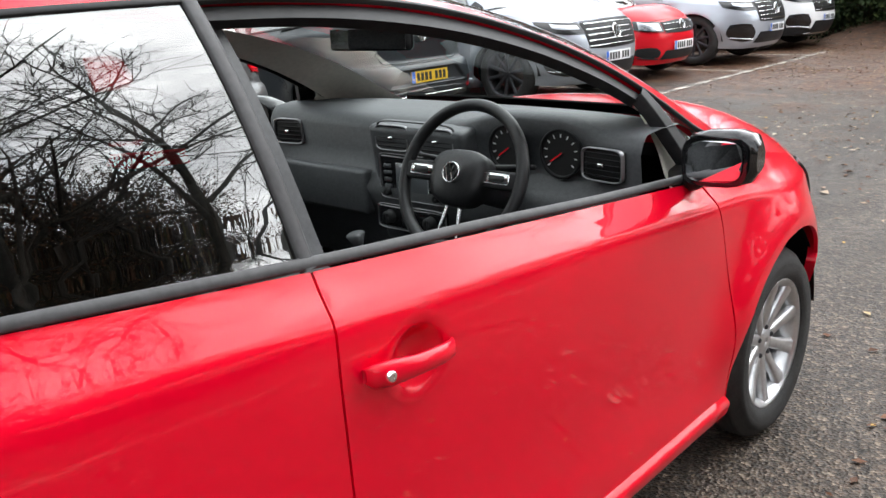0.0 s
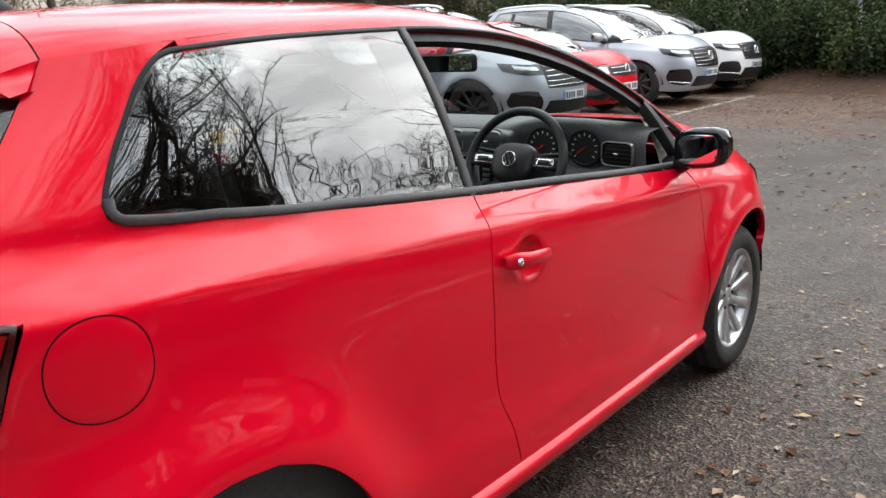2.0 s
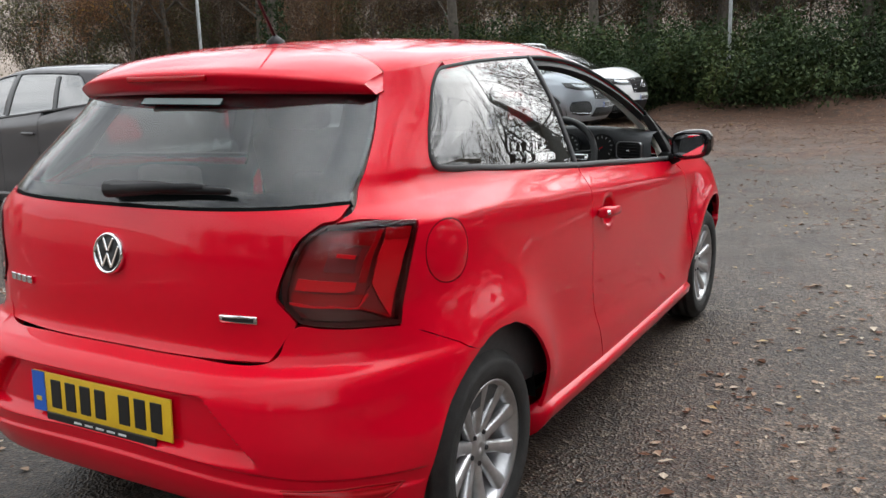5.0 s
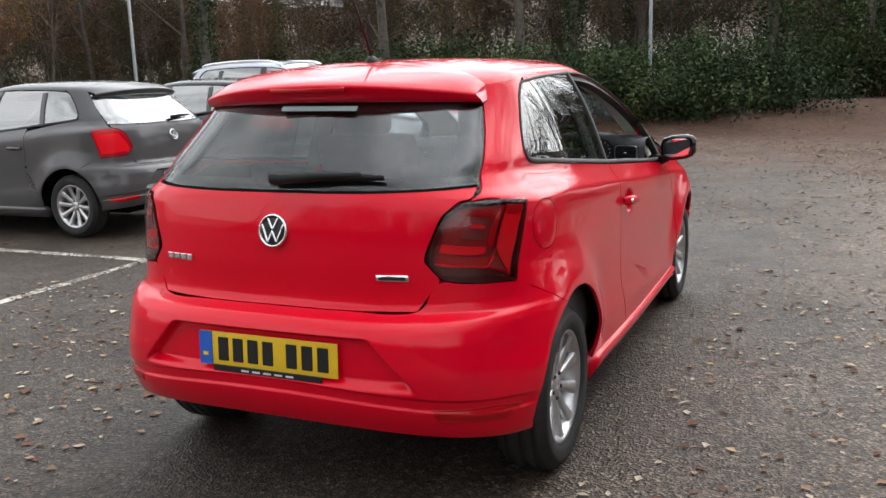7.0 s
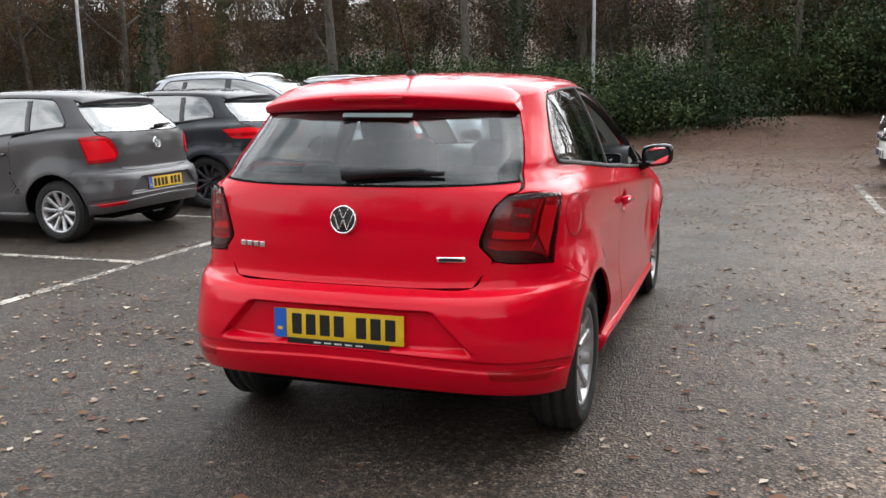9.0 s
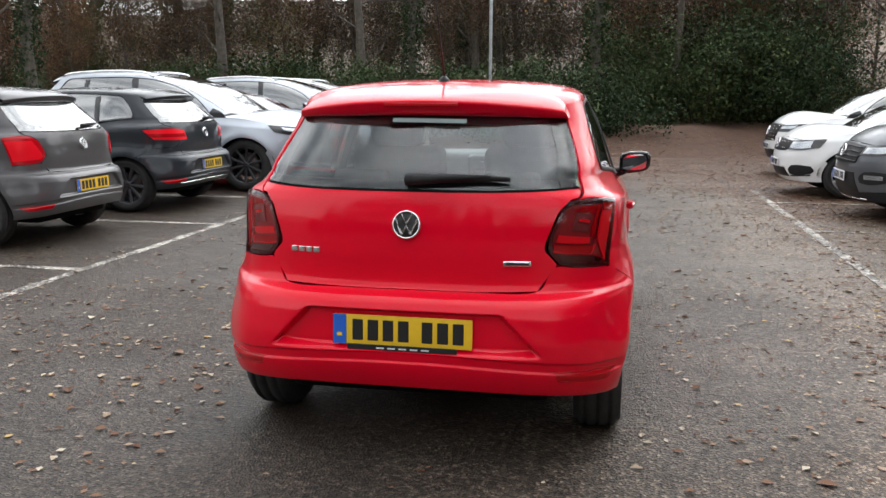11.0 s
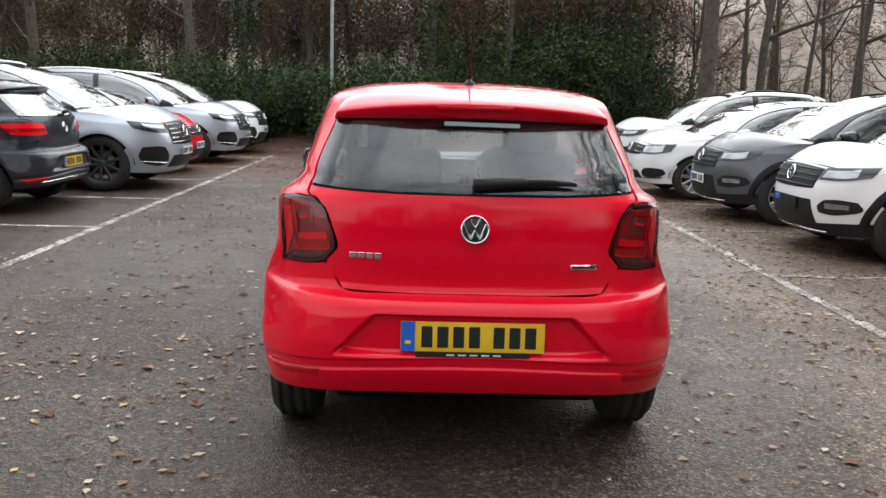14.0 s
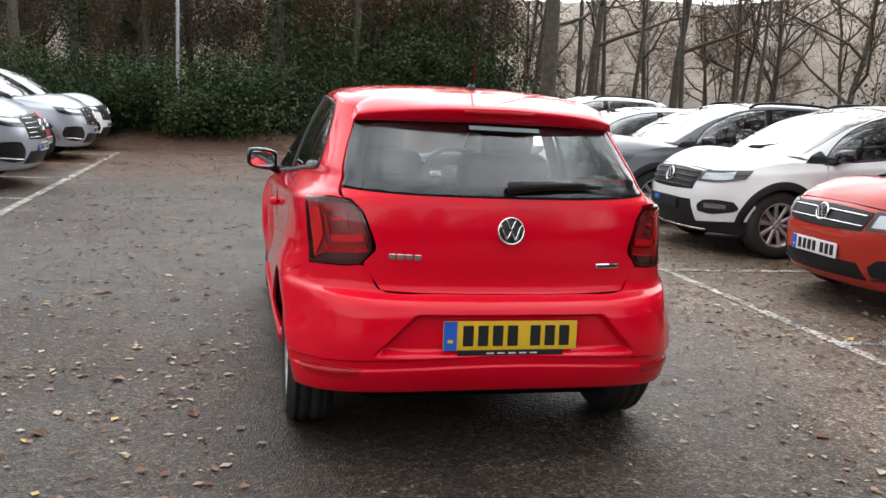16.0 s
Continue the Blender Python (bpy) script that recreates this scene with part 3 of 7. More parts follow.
def car(name, label, colour, k=(1, 1, 1), doors=5, wheel_r=0.293, rim_r=0.200, alloy=None, spokes=10, cladding=False, hero=False, rear=True, front=True,
        plate_rear=True, plate_front=True, slim_lamps=False, rails=False, style=0, dark_top=None, glass_side=None, cowl=0.20):
    """A hatchback. Its origin is on the ground under the middle of the rear axle, and it looks along +y."""
    top = new(name, None)
    tagged(top, label, "car")
    S = Shell(*k, recess=True, cowl=0.0 if hero else cowl)
    alloy = alloy or ALLOY
    q = 1.0 if hero else 0.55
    n_ = lambda a: max(4, int(a * q))
    lower = BLACK_TRIM if cladding else colour
    z_clad = 0.40
    g_side = glass_side or (TINT if hero else PARKED_GLASS)
    X = lambda y, z: S.half(y, z) * S.front_f(y, z) * S.rear_f(y, z)
    arch = lambda cy, a: (cy + ARCH_R * math.cos(a), HUB_Z + ARCH_R * math.sin(a))
    arc = lambda cy, a0, a1, n=7: [("y", *arch(cy, radians(a0 + (a1 - a0) * i / (n - 1)))) for i in range(n)]
    seam_y = table([(0.20, 0.93), (0.29, 0.903), (0.39, 0.868), (0.44, 0.842), (0.48, 0.822), (0.54, 0.809), (0.63, 0.802), (0.80, 0.796), (0.90, 0.798), (0.995, 0.808), (1.1, 0.80), (1.36, 0.775)])
    door_back = seam_y if doors == 3 else table([(0.2, 1.10), (0.5, 1.09), (1.0, 1.05), (1.37, 1.00)])
    g = 0.0025
    dfy = table([(0.20, 2.122), (0.45, 2.118), (0.60, 2.106), (0.75, 2.075), (0.86, 2.03), (0.95, 1.99)])
    for s in (1, -1):
        # front door
        y0 = lambda z: door_back(z) + g
        bt = lambda y: BELT(y) - 0.012
        S.patch("door", colour, top, [("y", y0(.272), .272), ("y", 1.5, .260), ("y", 2.122, .252)], [("y", dfy(z) - g, z) for z in (.252, .45, .60, .70, .78, bt(2.02))],
                [("y", y0(.98), bt(y0(.98))), ("y", 1.5, bt(1.5)), ("y", dfy(.87) - g, bt(2.02))], [("y", y0(z), z) for z in (.272, .32, .39, .44, .48, .54, .63, .80, .90, bt(y0(.98)))],
                n_(54), n_(48), side=s, label="painted door with a window opening")
        if hero:
            cut_hollow(bpy.data.objects["door" if s > 0 else "door.001"], .957, .812, .066, .060)
        # sill
        rows = []
        ys_ = list(np.linspace(.352, 2.115, 24))
        for qi, y in enumerate([ys_[0]] + ys_ + [ys_[-1]]):
            x0 = S.half(y, .285)
            shape = ((x0 - .030, .284), (x0 - .002, .276), (x0 + .009, .268), (x0 + .015, .260), (x0 + .016, .252), (x0 + .008, .225), (x0 - .015, .192), (x0 - .05, .170), (x0 - .2, .165))
            if qi in (0, len(ys_) + 1):
                shape = [(x0 - .10, .24)] * 9
            rows.append([S.put(s * x, y, z) for x, z in shape])
        loft("sill", rows if s < 0 else rows[::-1], BLACK_TRIM if cladding else colour, top, "painted sill skirt")
        # rear quarter, in two joined pieces
        if doors == 3:
            qr = lambda z: seam_y(z) - g
        else:
            qr = lambda z: (0.52 if z > 0.62 else 0.375 + 0.145 * smooth(.40, .62, z)) - g
        yb = -0.055
        qb = [("y", *arch(0, radians(a))) for a in (92, 82, 72, 62, 52, 42, 32, 22, 12, 4, -2)] + [("y", .365, .272), ("y", .45, .272), ("y", .6, .272), ("y", qr(.272), .272)]
        mid_cut = [("y", arch(0, radians(92))[0], arch(0, radians(92))[1]), ("y", -0.02, .75), ("y", -0.036, .92), ("y", yb, BELT(yb) - .004)]
        S.patch("rear_quarter", colour, top, qb, [("y", qr(z), z) for z in (.272, .32, .39, .44, .48, .54, .63, .80, .90, BELT(.8) - .012)],
                [("y", yb, BELT(yb) - .004), ("y", .4, BELT(.4) - .010), ("y", qr(.98), BELT(qr(.98)) - .012)], mid_cut, n_(60), n_(48), side=s, label="painted rear quarter panel")
        S.patch("rear_wing", colour, top, [("y", -0.345, .738), ("y", -.29, .715), ("y", -.23, .683), ("y", -.17, .647), ("y", *arch(0, radians(110))), ("y", *arch(0, radians(104))), ("y", *arch(0, radians(98))), ("y", *arch(0, radians(92)))],
                mid_cut, [("y", -.262, .984), ("y", -.16, 1.035), ("y", yb, BELT(yb) - .004)], [("y", -.345, .738), ("y", -.310, .86), ("y", -.262, .984)], n_(44), n_(48), side=s)
        # rear pillar
        wl = [("y", yb, BELT(yb) - .004), ("y", -.080, 1.095), ("y", -.060, 1.14), ("y", -.008, 1.225), ("y", .055, 1.302), ("y", .105, 1.342), ("y", .14, 1.357)]
        S.patch("rear_pillar", colour, top, [("x", .615, .997), ("y", -.37, 1.0), ("y", -.262, .984), ("y", -.16, 1.035), ("y", yb, BELT(yb) - .004)], wl,
                [("y", -.075, 1.335), ("y", .03, 1.348), ("y", .14, 1.358)], [("x", .615, .997), ("x", .624, 1.04), ("x", .588, 1.17), ("x", .550, 1.27), ("y", -.075, 1.335)],
                n_(44), n_(48), side=s, label="painted rear pillar")
        # band over the side windows and the front pillar
        wt = [(y - S.pull(z) if y > 1.3 else y, z) for y, z in WIN_TOP]
        S.patch("roof_rail", colour, top, [("y", .145, 1.336)] + [("y", y, z) for y, z in wt[1:5]],
                [("y", 1.2, 1.343), ("y", 1.2, 1.356)], [("y", .14, 1.358), ("y", .4, 1.374), ("y", .8, 1.381), ("y", 1.0, 1.375), ("y", 1.2, 1.356)], [("y", .145, 1.336), ("y", .14, 1.358)],
                n_(40), 4, side=s, flange=.03)
        pil = [("y", y, z) for y, z in wt[4:]] + [("y", 2.28 - S.pull(.893), .893)]
        S.patch("front_pillar", colour, top, pil, [("y", 2.28 - S.pull(.893), .893), ("y", 2.37 - S.pull(.91), .91), ("x", .60, .928)],
                [("y", 1.2, 1.356), ("y", 1.42 - S.pull(1.326), 1.326), ("x", .548, 1.28), ("x", .575, 1.17), ("x", .597, 1.05), ("x", .60, .928)], [("y", 1.2, 1.343), ("y", 1.2, 1.356)],
                n_(48), n_(10), end="screen", side=s, flange=.03, label="painted front pillar")
        # front wing
        S.patch("front_wing", colour, top, arc(WHEELBASE, 184, 92, 12), [("y", *arch(WHEELBASE, radians(92))), ("y", 2.463, .75), ("y", 2.45, .870)],
                [("y", 2.035, .872), ("y", 2.25, .878), ("y", 2.45, .870)], [("y", 2.125, .255), ("y", dfy(.45) + g, .45), ("y", dfy(.6) + g, .6), ("y", dfy(.75) + g, .75), ("y", 2.035, .872)], n_(30), n_(40), end="nose", side=s)
        S.patch("front_wing_nose", colour, top, arc(WHEELBASE, 92, 32, 9) + [("y", 2.82, .512), ("y", 2.88, .56)], [("y", 2.88, .56), ("y", 2.89, .64), ("y", 2.90, .66)],
                [("y", 2.45, .870), ("y", 2.6, .845), ("y", 2.80, .79), ("y", 2.90, .66)], [("y", *arch(WHEELBASE, radians(92))), ("y", 2.463, .75), ("y", 2.45, .870)], n_(30), n_(30), end="nose", side=s)
        if doors == 5:
            yr, yf = lambda z: qr(z) + 2 * g, lambda z: door_back(z) - g
            S.patch("rear_door", colour, top, [("y", yr(.262), .262), ("y", yf(.262), .262)], [("y", yf(z), z) for z in (.262, .5, .8, BELT(1.06) - .012)],
                    [("y", yr(.98), BELT(.52) - .012), ("y", yf(.98), BELT(1.06) - .012)], [("y", yr(z), z) for z in (.262, .42, .56, .66, .80, BELT(.52) - .012)], n_(24), n_(40), side=s)
        # windows
        if hero:
            S.patch("side_window", g_side, top, [("y", -.050, 1.088), ("y", .4, BELT(.4) + .006), ("y", .795, BELT(.79) + .006)],
                    [("y", .795, 1.002), ("y", .784, 1.18), ("y", .768, 1.362)], [("y", .122, 1.337), ("y", .42, 1.358), ("y", .768, 1.362)],
                    [("y", -.050, 1.088), ("y", -.073, 1.115), ("y", -.014, 1.22), ("y", .05, 1.297), ("y", .122, 1.337)], 40, 20, side=s, off=-.001, flange=0, label="dark tinted rear side window")
        else:
            S.patch("side_window", g_side, top, [("y", -.045, 1.092), ("y", .4, BELT(.4) + .01), ("y", 1.2, BELT(1.2) + .010), ("y", 1.7, BELT(1.7) + .01), ("y", 2.25 - S.pull(.88), .880)],
                    [("y", 2.25 - S.pull(.88), .880), ("y", 2.19 - S.pull(.955), .955)], [("y", .128, 1.334)] + [("y", y, z - .004) for y, z in wt[1:]],
                    [("y", -.045, 1.092), ("y", -.062, 1.12), ("y", -.005, 1.22), ("y", .06, 1.297), ("y", .128, 1.334)], 40, 12, side=s, off=-.004, flange=0, label="tinted side windows")
            S.strip("window_pillar", GLOSS_BLACK, top, [("y", door_back(z), z) for z in (.99, 1.1, 1.25, 1.36)], .085 * k[1], side=s, off=.003, n=8)
            if doors == 5:
                S.strip("window_pillar", GLOSS_BLACK, top, [("y", .36 - .1 * (1.2 - z), z) for z in (1.03, 1.15, 1.33)], .06 * k[1], side=s, off=.003, n=8)
        # seals round the side windows
        S.strip("window_seal", SEAL, top, [("y", -.070, 1.120), ("y", -.072, 1.100), ("y", -.058, 1.086), ("y", -.028, BELT(-.028) + .001), ("y", .05, BELT(.05)), ("y", .2, BELT(.2)), ("y", .4, BELT(.4)), ("y", .8, BELT(.8)), ("y", 1.2, BELT(1.2)), ("y", 1.65, BELT(1.65)), ("y", 2.27 - S.cowl, BELT(2.27))], .018, side=s, off=.006, n=110 if hero else 40, label="black rubber window seal")
        S.strip("window_seal", BLACK_TRIM, top, [("y", -.03, 1.080), ("y", -.075, 1.094), ("y", -.072, 1.125), ("y", -.025, 1.200), ("y", .035, 1.280), ("y", .095, 1.332), ("y", .17, 1.345)] + [("y", y, z) for y, z in wt[1:]] + [("y", 2.27 - S.cowl, .895)],
                .010, end="rear", side=s, off=.003, n=120 if hero else 50)
        if hero:
            S.strip("window_pillar", SEAL, top, [("y", .806, .985), ("y", .797, 1.1), ("y", .785, 1.22), ("y", .768, 1.368)], .025, side=s, off=.005, n=24, label="matt black window pillar")
        # wheels
        for cy in (0.0, WHEELBASE):
            cz = wheel_r - (.010 if hero else 0)
            wheel(wheel_r, .19 * k[0], rim_r, spokes, alloy, top, (s * (.700 * k[0]), cy * k[1], cz), s, seed=int(cy) + (2 if s > 0 else 5))
            # arch lining
            rows = []
            for xx in (.45, .60, .765):
                rows.append([(s * xx * k[0], (cy + (ARCH_R + .012) * math.cos(radians(a))) * k[1], (HUB_Z + (ARCH_R + .012) * math.sin(radians(a))) * k[2]) for a in np.linspace(2, 176, 20)])
            loft("arch_lining", rows, UNDER, top, "black wheel arch lining")
            if cladding:
                S.strip("arch_trim", BLACK_TRIM, top, [("y", *((cy + (ARCH_R + .025) * math.cos(radians(a))), (HUB_Z + (ARCH_R + .025) * math.sin(radians(a))))) for a in np.linspace(-6, 186, 15)],
                        .075 * k[2], end="nose" if cy > 1 else "rear", side=s, off=.008, n=40, label="black plastic arch trim")
        # door handle
        if not hero:
            for hy in ((door_back(.8) + .10, .62 + .02) if doors == 5 else (door_back(.8) + .10,)):
                p = S.put(s * (X(hy, .83) + .018), hy, .83)
                part("door_handle", box_bm(.03, .17, .028, .012, 2, Matrix.Translation(p)), colour, top)
        # door mirror
        p = Vector(S.put(s * .852, 1.90, .960))
        rows = []
        for i, (u, fy, fz) in enumerate(((-.092, .55, .50), (-.080, .85, .86), (-.03, 1, 1), (.04, .98, .96), (.078, .80, .80), (.094, .45, .45))):
            ring = []
            for a in np.linspace(0, 2 * math.pi, 20, endpoint=False):
                cc, ss = math.cos(a), math.sin(a)
                yy = .055 * fy * math.copysign(abs(cc) ** .8, cc)
                yy = yy * (1.25 if yy > 0 else .55)
                ring.append((p.x + s * u * k[0], p.y + yy + .02 - .02 * u / .1, p.z + .068 * fz * math.copysign(abs(ss) ** .7, ss) + .012 * u / .1 * k[2]))
            rows.append(ring)
        shell_m = loft("mirror_shell", rows, GLOSS_BLACK if (hero or cladding) else colour, top, "rounded door mirror shell", close=True)
        mesh_ob("mirror_cap", [v.co for v in shell_m.data.vertices][:20], [tuple(range(20))], GLOSS_BLACK, shell_m)
        mesh_ob("mirror_end", [v.co for v in shell_m.data.vertices][100:120], [tuple(range(20))], GLOSS_BLACK, shell_m)
        for nm, mt, rw, rh, back in (("mirror_rim", GLOSS_BLACK, .084, .058, .004), ("mirror_glass", MIRROR, .072, .047, 0.0)):
            gm = []
            for a in np.linspace(0, 2 * math.pi, 28, endpoint=False):
                cc, ss = math.cos(a), math.sin(a)
                gm.append((p.x + s * (rw * math.copysign(abs(cc) ** .55, cc) - .002) * k[0], p.y - .024 + back - .012 * cc * rw / .072, p.z + rh * math.copysign(abs(ss) ** .55, ss) + .008 * cc))
            mesh_ob(nm, gm, [tuple(range(28))[::-1] if s > 0 else tuple(range(28))], mt, shell_m, "mirror glass" if back == 0 else "", smooth_=False)
        v, f = tube([S.put(s * .70, 2.02, .880), S.put(s * .755, 1.975, .890), S.put(s * .80, 1.93, .912)], [.035, .028, .024], 10)
        mesh_ob("mirror_foot", v, f, BLACK_TRIM, shell_m)
        S.patch("mirror_sail", BLACK_TRIM, top, [("y", 2.02, BELT(2.02)), ("y", 2.26, .878)], [("y", 2.26, .878), ("y", 2.20, .94)], [("y", 2.05, .99), ("y", 2.20, .94)], [("y", 2.02, BELT(2.02)), ("y", 2.05, .99)], 8, 6, side=s, off=.002, label="black mirror foot panel") if not hero else None
    # roof
    rows = []
    roof_n = 40 if hero else 18
    for v in np.linspace(0, 1, roof_n):
        ys, ym = -.075 + v * 1.275, 0.02 + v * 1.20
        ze = ROOF_EDGE(ys)
        xe = X(ys, ze)
        lean = (X(ys, ze - .01) - xe) / .01
        zc = ROOF_MID(ym)
        P0, P3 = np.array((xe, ys, ze)), np.array((0, ym, zc))
        h = zc - ze
        P1 = np.array((xe - lean * h * .55, ys, ze + h * .62))
        P2 = np.array((xe * .62, ys * .4 + ym * .6, zc - .001))
        half_ = []
        for t in np.linspace(0, 1, 16):
            half_.append(P0 * (1 - t) ** 3 + 3 * P1 * t * (1 - t) ** 2 + 3 * P2 * t * t * (1 - t) + P3 * t ** 3)
        row = [S.put(*p) for p in half_] + [S.put(-p[0], p[1], p[2]) for p in half_[-2::-1]]
        rows.append(row)
    roof = loft("roof", rows, dark_top or colour, top, "painted roof panel")
    # spoiler over the rear screen
    base = np.array(rows[0]) / np.array(k)
    n = len(base)
    lip, low, tuck = [], [], []
    for i in range(n):
        x = base[i][0]
        u = min(abs(x) / base[0][0], 1.0)
        xs = math.copysign(u, x)
        lip.append((xs * .538, -.326 + .160 * u ** 2.6, 1.352 - .040 * u ** 2.2))
        low.append((xs * .552, -.292 + .150 * u ** 2.6, 1.292 - .012 * u ** 2.2))
        tuck.append((xs * .556, -.245 + .130 * u ** 2.4, 1.310 - .022 * u ** 2))
    rws = []
    b1 = np.array(base) + np.array((0, -.004, 0))
    for t in np.linspace(0, 1, 8):
        rws.append(b1 * (1 - t) + np.array(lip) * t + np.array((0, 0, .012)) * (t * (1 - t) * 4 * (1 - np.linspace(-1, 1, n) ** 4))[:, None])
    lipa, lowa = np.array(lip), np.array(low)
    rws += [lipa + (0, -.006, -.006), lipa * .75 + lowa * .25 + (0, -.010, 0), lipa * .25 + lowa * .75 + (0, -.004, 0), lowa, np.array(tuck)]
    spoiler = loft("spoiler", [[S.put(*p) for p in r] for r in rws], dark_top or colour, top, "painted roof spoiler")
    if hero:
        for i in (0, n - 1):
            edge_ = [S.put(*r[i]) for r in rws]
            inner = [S.put(r[i][0] * .985, r[i][1] + .05, r[i][2] - .004) for r in rws[::-1]]
            mesh_ob("spoiler_end", edge_ + inner, [(j, j + 1, 2 * len(rws) - 2 - j, 2 * len(rws) - 1 - j) for j in range(len(rws) - 1)] + [tuple(range(len(rws)))], colour, spoiler)
    # rear screen and tailgate
    S.patch("rear_screen", REAR_GLASS if hero else g_side, top, [("x", -.618, 1.042), ("x", 0, 1.032), ("x", .618, 1.042)], [("x", .618, 1.042), ("x", .585, 1.17), ("x", .535, 1.305)],
            [("x", -.535, 1.305), ("x", 0, 1.318), ("x", .535, 1.305)], [("x", -.618, 1.042), ("x", -.585, 1.17), ("x", -.535, 1.305)], n_(60), n_(24), flange=0, off=-.003, label="heated rear screen")
    lampi = [("x", .478, .672), ("x", .520, .732), ("x", .543, .764), ("x", .520, .795), ("x", .499, .828), ("x", .524, .905), ("x", .550, .962), ("x", .585, .996), ("x", .612, 1.003), ("x", .618, 1.032)]
    lampi2 = [(a, -v, z) for a, v, z in lampi]
    S.patch("tailgate", colour, top, [("x", -.478, .670), ("x", -.25, .6655), ("x", 0, .665), ("x", .25, .6655), ("x", .478, .670)], lampi, [("x", -.618, 1.032), ("x", 0, 1.022), ("x", .618, 1.032)], lampi2,
            n_(90), n_(50), flange=.02, fine=True, label="painted tailgate")
    # rear lamps
    for s in (1, -1):
        lo = [("x", .553, .766), ("x", .62, .754), ("y", -.343, .744)]
        hi = [("x", .600, .991), ("y", -.36, .994), ("y", -.270, .984)]
        le = [("x", .553, .766), ("x", .530, .793), ("x", .507, .828), ("x", .531, .905), ("x", .558, .962), ("x", .600, .991)]
        ri = [("y", -.343, .744), ("y", -.312, .86), ("y", -.270, .984)]
        hs = S.patch("rear_lamp", LAMP_COVER if hero else LAMP_DARK, top, lo, ri, hi, le, n_(36), n_(30), side=s, off=.005, flange=.0 if hero else .03, label="smoked red rear lamp")
        if slim_lamps:
            hs.data.materials[0] = colour
            hs = S.patch("slim_lamp", LAMP_RED, top, [("x", .40, .838), ("x", .55, .832), ("y", -.33, .842)], [("y", -.33, .842), ("y", -.22, .95)], [("x", .44, .945), ("x", .60, .965), ("y", -.22, .955)], [("x", .40, .838), ("x", .44, .945)], n_(36), n_(16), side=s, off=.009, flange=.014, label="slim bright red rear lamp")
            S.patch("dark_band", LAMP_DARK, hs, [("x", .43, .868), ("y", -.30, .868)], [("y", -.30, .868), ("y", -.27, .905)], [("x", .44, .905), ("y", -.27, .908)], [("x", .43, .868), ("x", .44, .905)], 14, 5, side=s, off=.013, flange=.003)
        elif hero:
            rear_lamp_inside(S, hs, lo, ri, hi, le, s)
        else:
            S.patch("bright_lens", LAMP_RED, hs, [("x", .550, .79), ("y", -.352, .772)], [("y", -.352, .772), ("y", -.29, .955)], [("x", .60, .955), ("y", -.29, .955)], [("x", .550, .79), ("x", .535, .83), ("x", .60, .955)], 12, 8, side=s, off=.008, flange=.004)
    # rear bumper, from arch to arch
    T = lambda s, y, z: ("t", s * S.turn("rear", "y", y, z), z)
    def half_top(s):
        return [("x", s * .475, .6690), ("x", s * .518, .729), ("x", s * .550, .758), ("x", s * .61, .750), T(s, -.345, .738), T(s, -.29, .712), T(s, -.23, .680), T(s, -.17, .644), T(s, *arch(0, radians(110.5)))]
    up = half_top(1)
    tp = [(a, v, z) for a, v, z in half_top(-1)][::-1] + [("x", -.25, .6648), ("x", 0, .6643), ("x", .25, .6648)] + up
    ra, la = [[T(s, -.345, .265)] + [T(s, *arch(0, radians(a))) for a in (176, 165, 152, 138, 124, 110.5)] for s in (1, -1)]
    bump = S.patch("rear_bumper", colour, top, [T(-1, -.345, .272), ("x", -.70, .284), ("x", -.5, .302), ("x", 0, .310), ("x", .5, .302), ("x", .70, .284), T(1, -.345, .272)], ra, tp, la,
            int(180 * q), int(110 * q), flange=.03, label="painted rear bumper with a plate recess")
    if slim_lamps:
        S.strip("bumper_strip", CHROME, top, [("x", -.62, .335), ("x", 0, .345), ("x", .62, .335)], .018, off=.005, n=40, label="bright strip along the bumper")
    if cladding:
        S.patch("bumper_trim", BLACK_TRIM, top, [T(-1, -.347, .262), ("x", 0, .285), T(1, -.347, .262)], [T(1, -.347, .262), T(1, -.33, .42)], [T(-1, -.33, .42), ("x", 0, .40), T(1, -.33, .42)], [T(-1, -.347, .262), T(-1, -.33, .42)], 40, 8, off=.006, flange=.01)
    for s in (1, -1):
        S.strip("reflector_edge", LAMP_DARK, top, [("x", .548, .388), ("x", .565, .356), ("y", -.47, .340), ("y", -.415, .372), ("y", -.50, .384), ("x", .548, .388)], .005, side=s, off=.002, n=60, fine=False, label="dark gap round the reflector")
        S.patch("reflector", LAMP_DARK, top, [("x", .567, .359), ("y", -.475, .343)], [("y", -.475, .343), ("y", -.430, .370)], [("x", .553, .385), ("y", -.430, .374)], [("x", .567, .359), ("x", .553, .385)], 14, 5, side=s, off=.002, flange=.006, label="red bumper reflector")
    # windscreen, bonnet and nose
    we = [("x", .597, .930), ("x", .592, 1.05), ("x", .570, 1.17), ("x", .545, 1.28), ("x", .50, 1.372)]
    S.patch("windscreen", CLEAR if hero else g_side, top, [("x", -.597, .930), ("x", 0, .925), ("x", .597, .930)], we, [("x", -.50, 1.372), ("x", 0, 1.405), ("x", .50, 1.372)], [(a, -v, z) for a, v, z in we],
            n_(40), n_(20), end="screen", flange=0, off=-.002, label="clear windscreen")
    crest = [("y", 2.24 - S.cowl, .882), ("y", 2.34, .878), ("y", 2.45, .870), ("y", 2.6, .845), ("y", 2.80, .79), ("y", 2.90, .745)]
    cr = curve_pts([(S.turn("nose", a, v, z), z) for a, v, z in crest], 20)
    side3 = np.array([S.nose(t, z) for t, z in cr])
    zt = .745
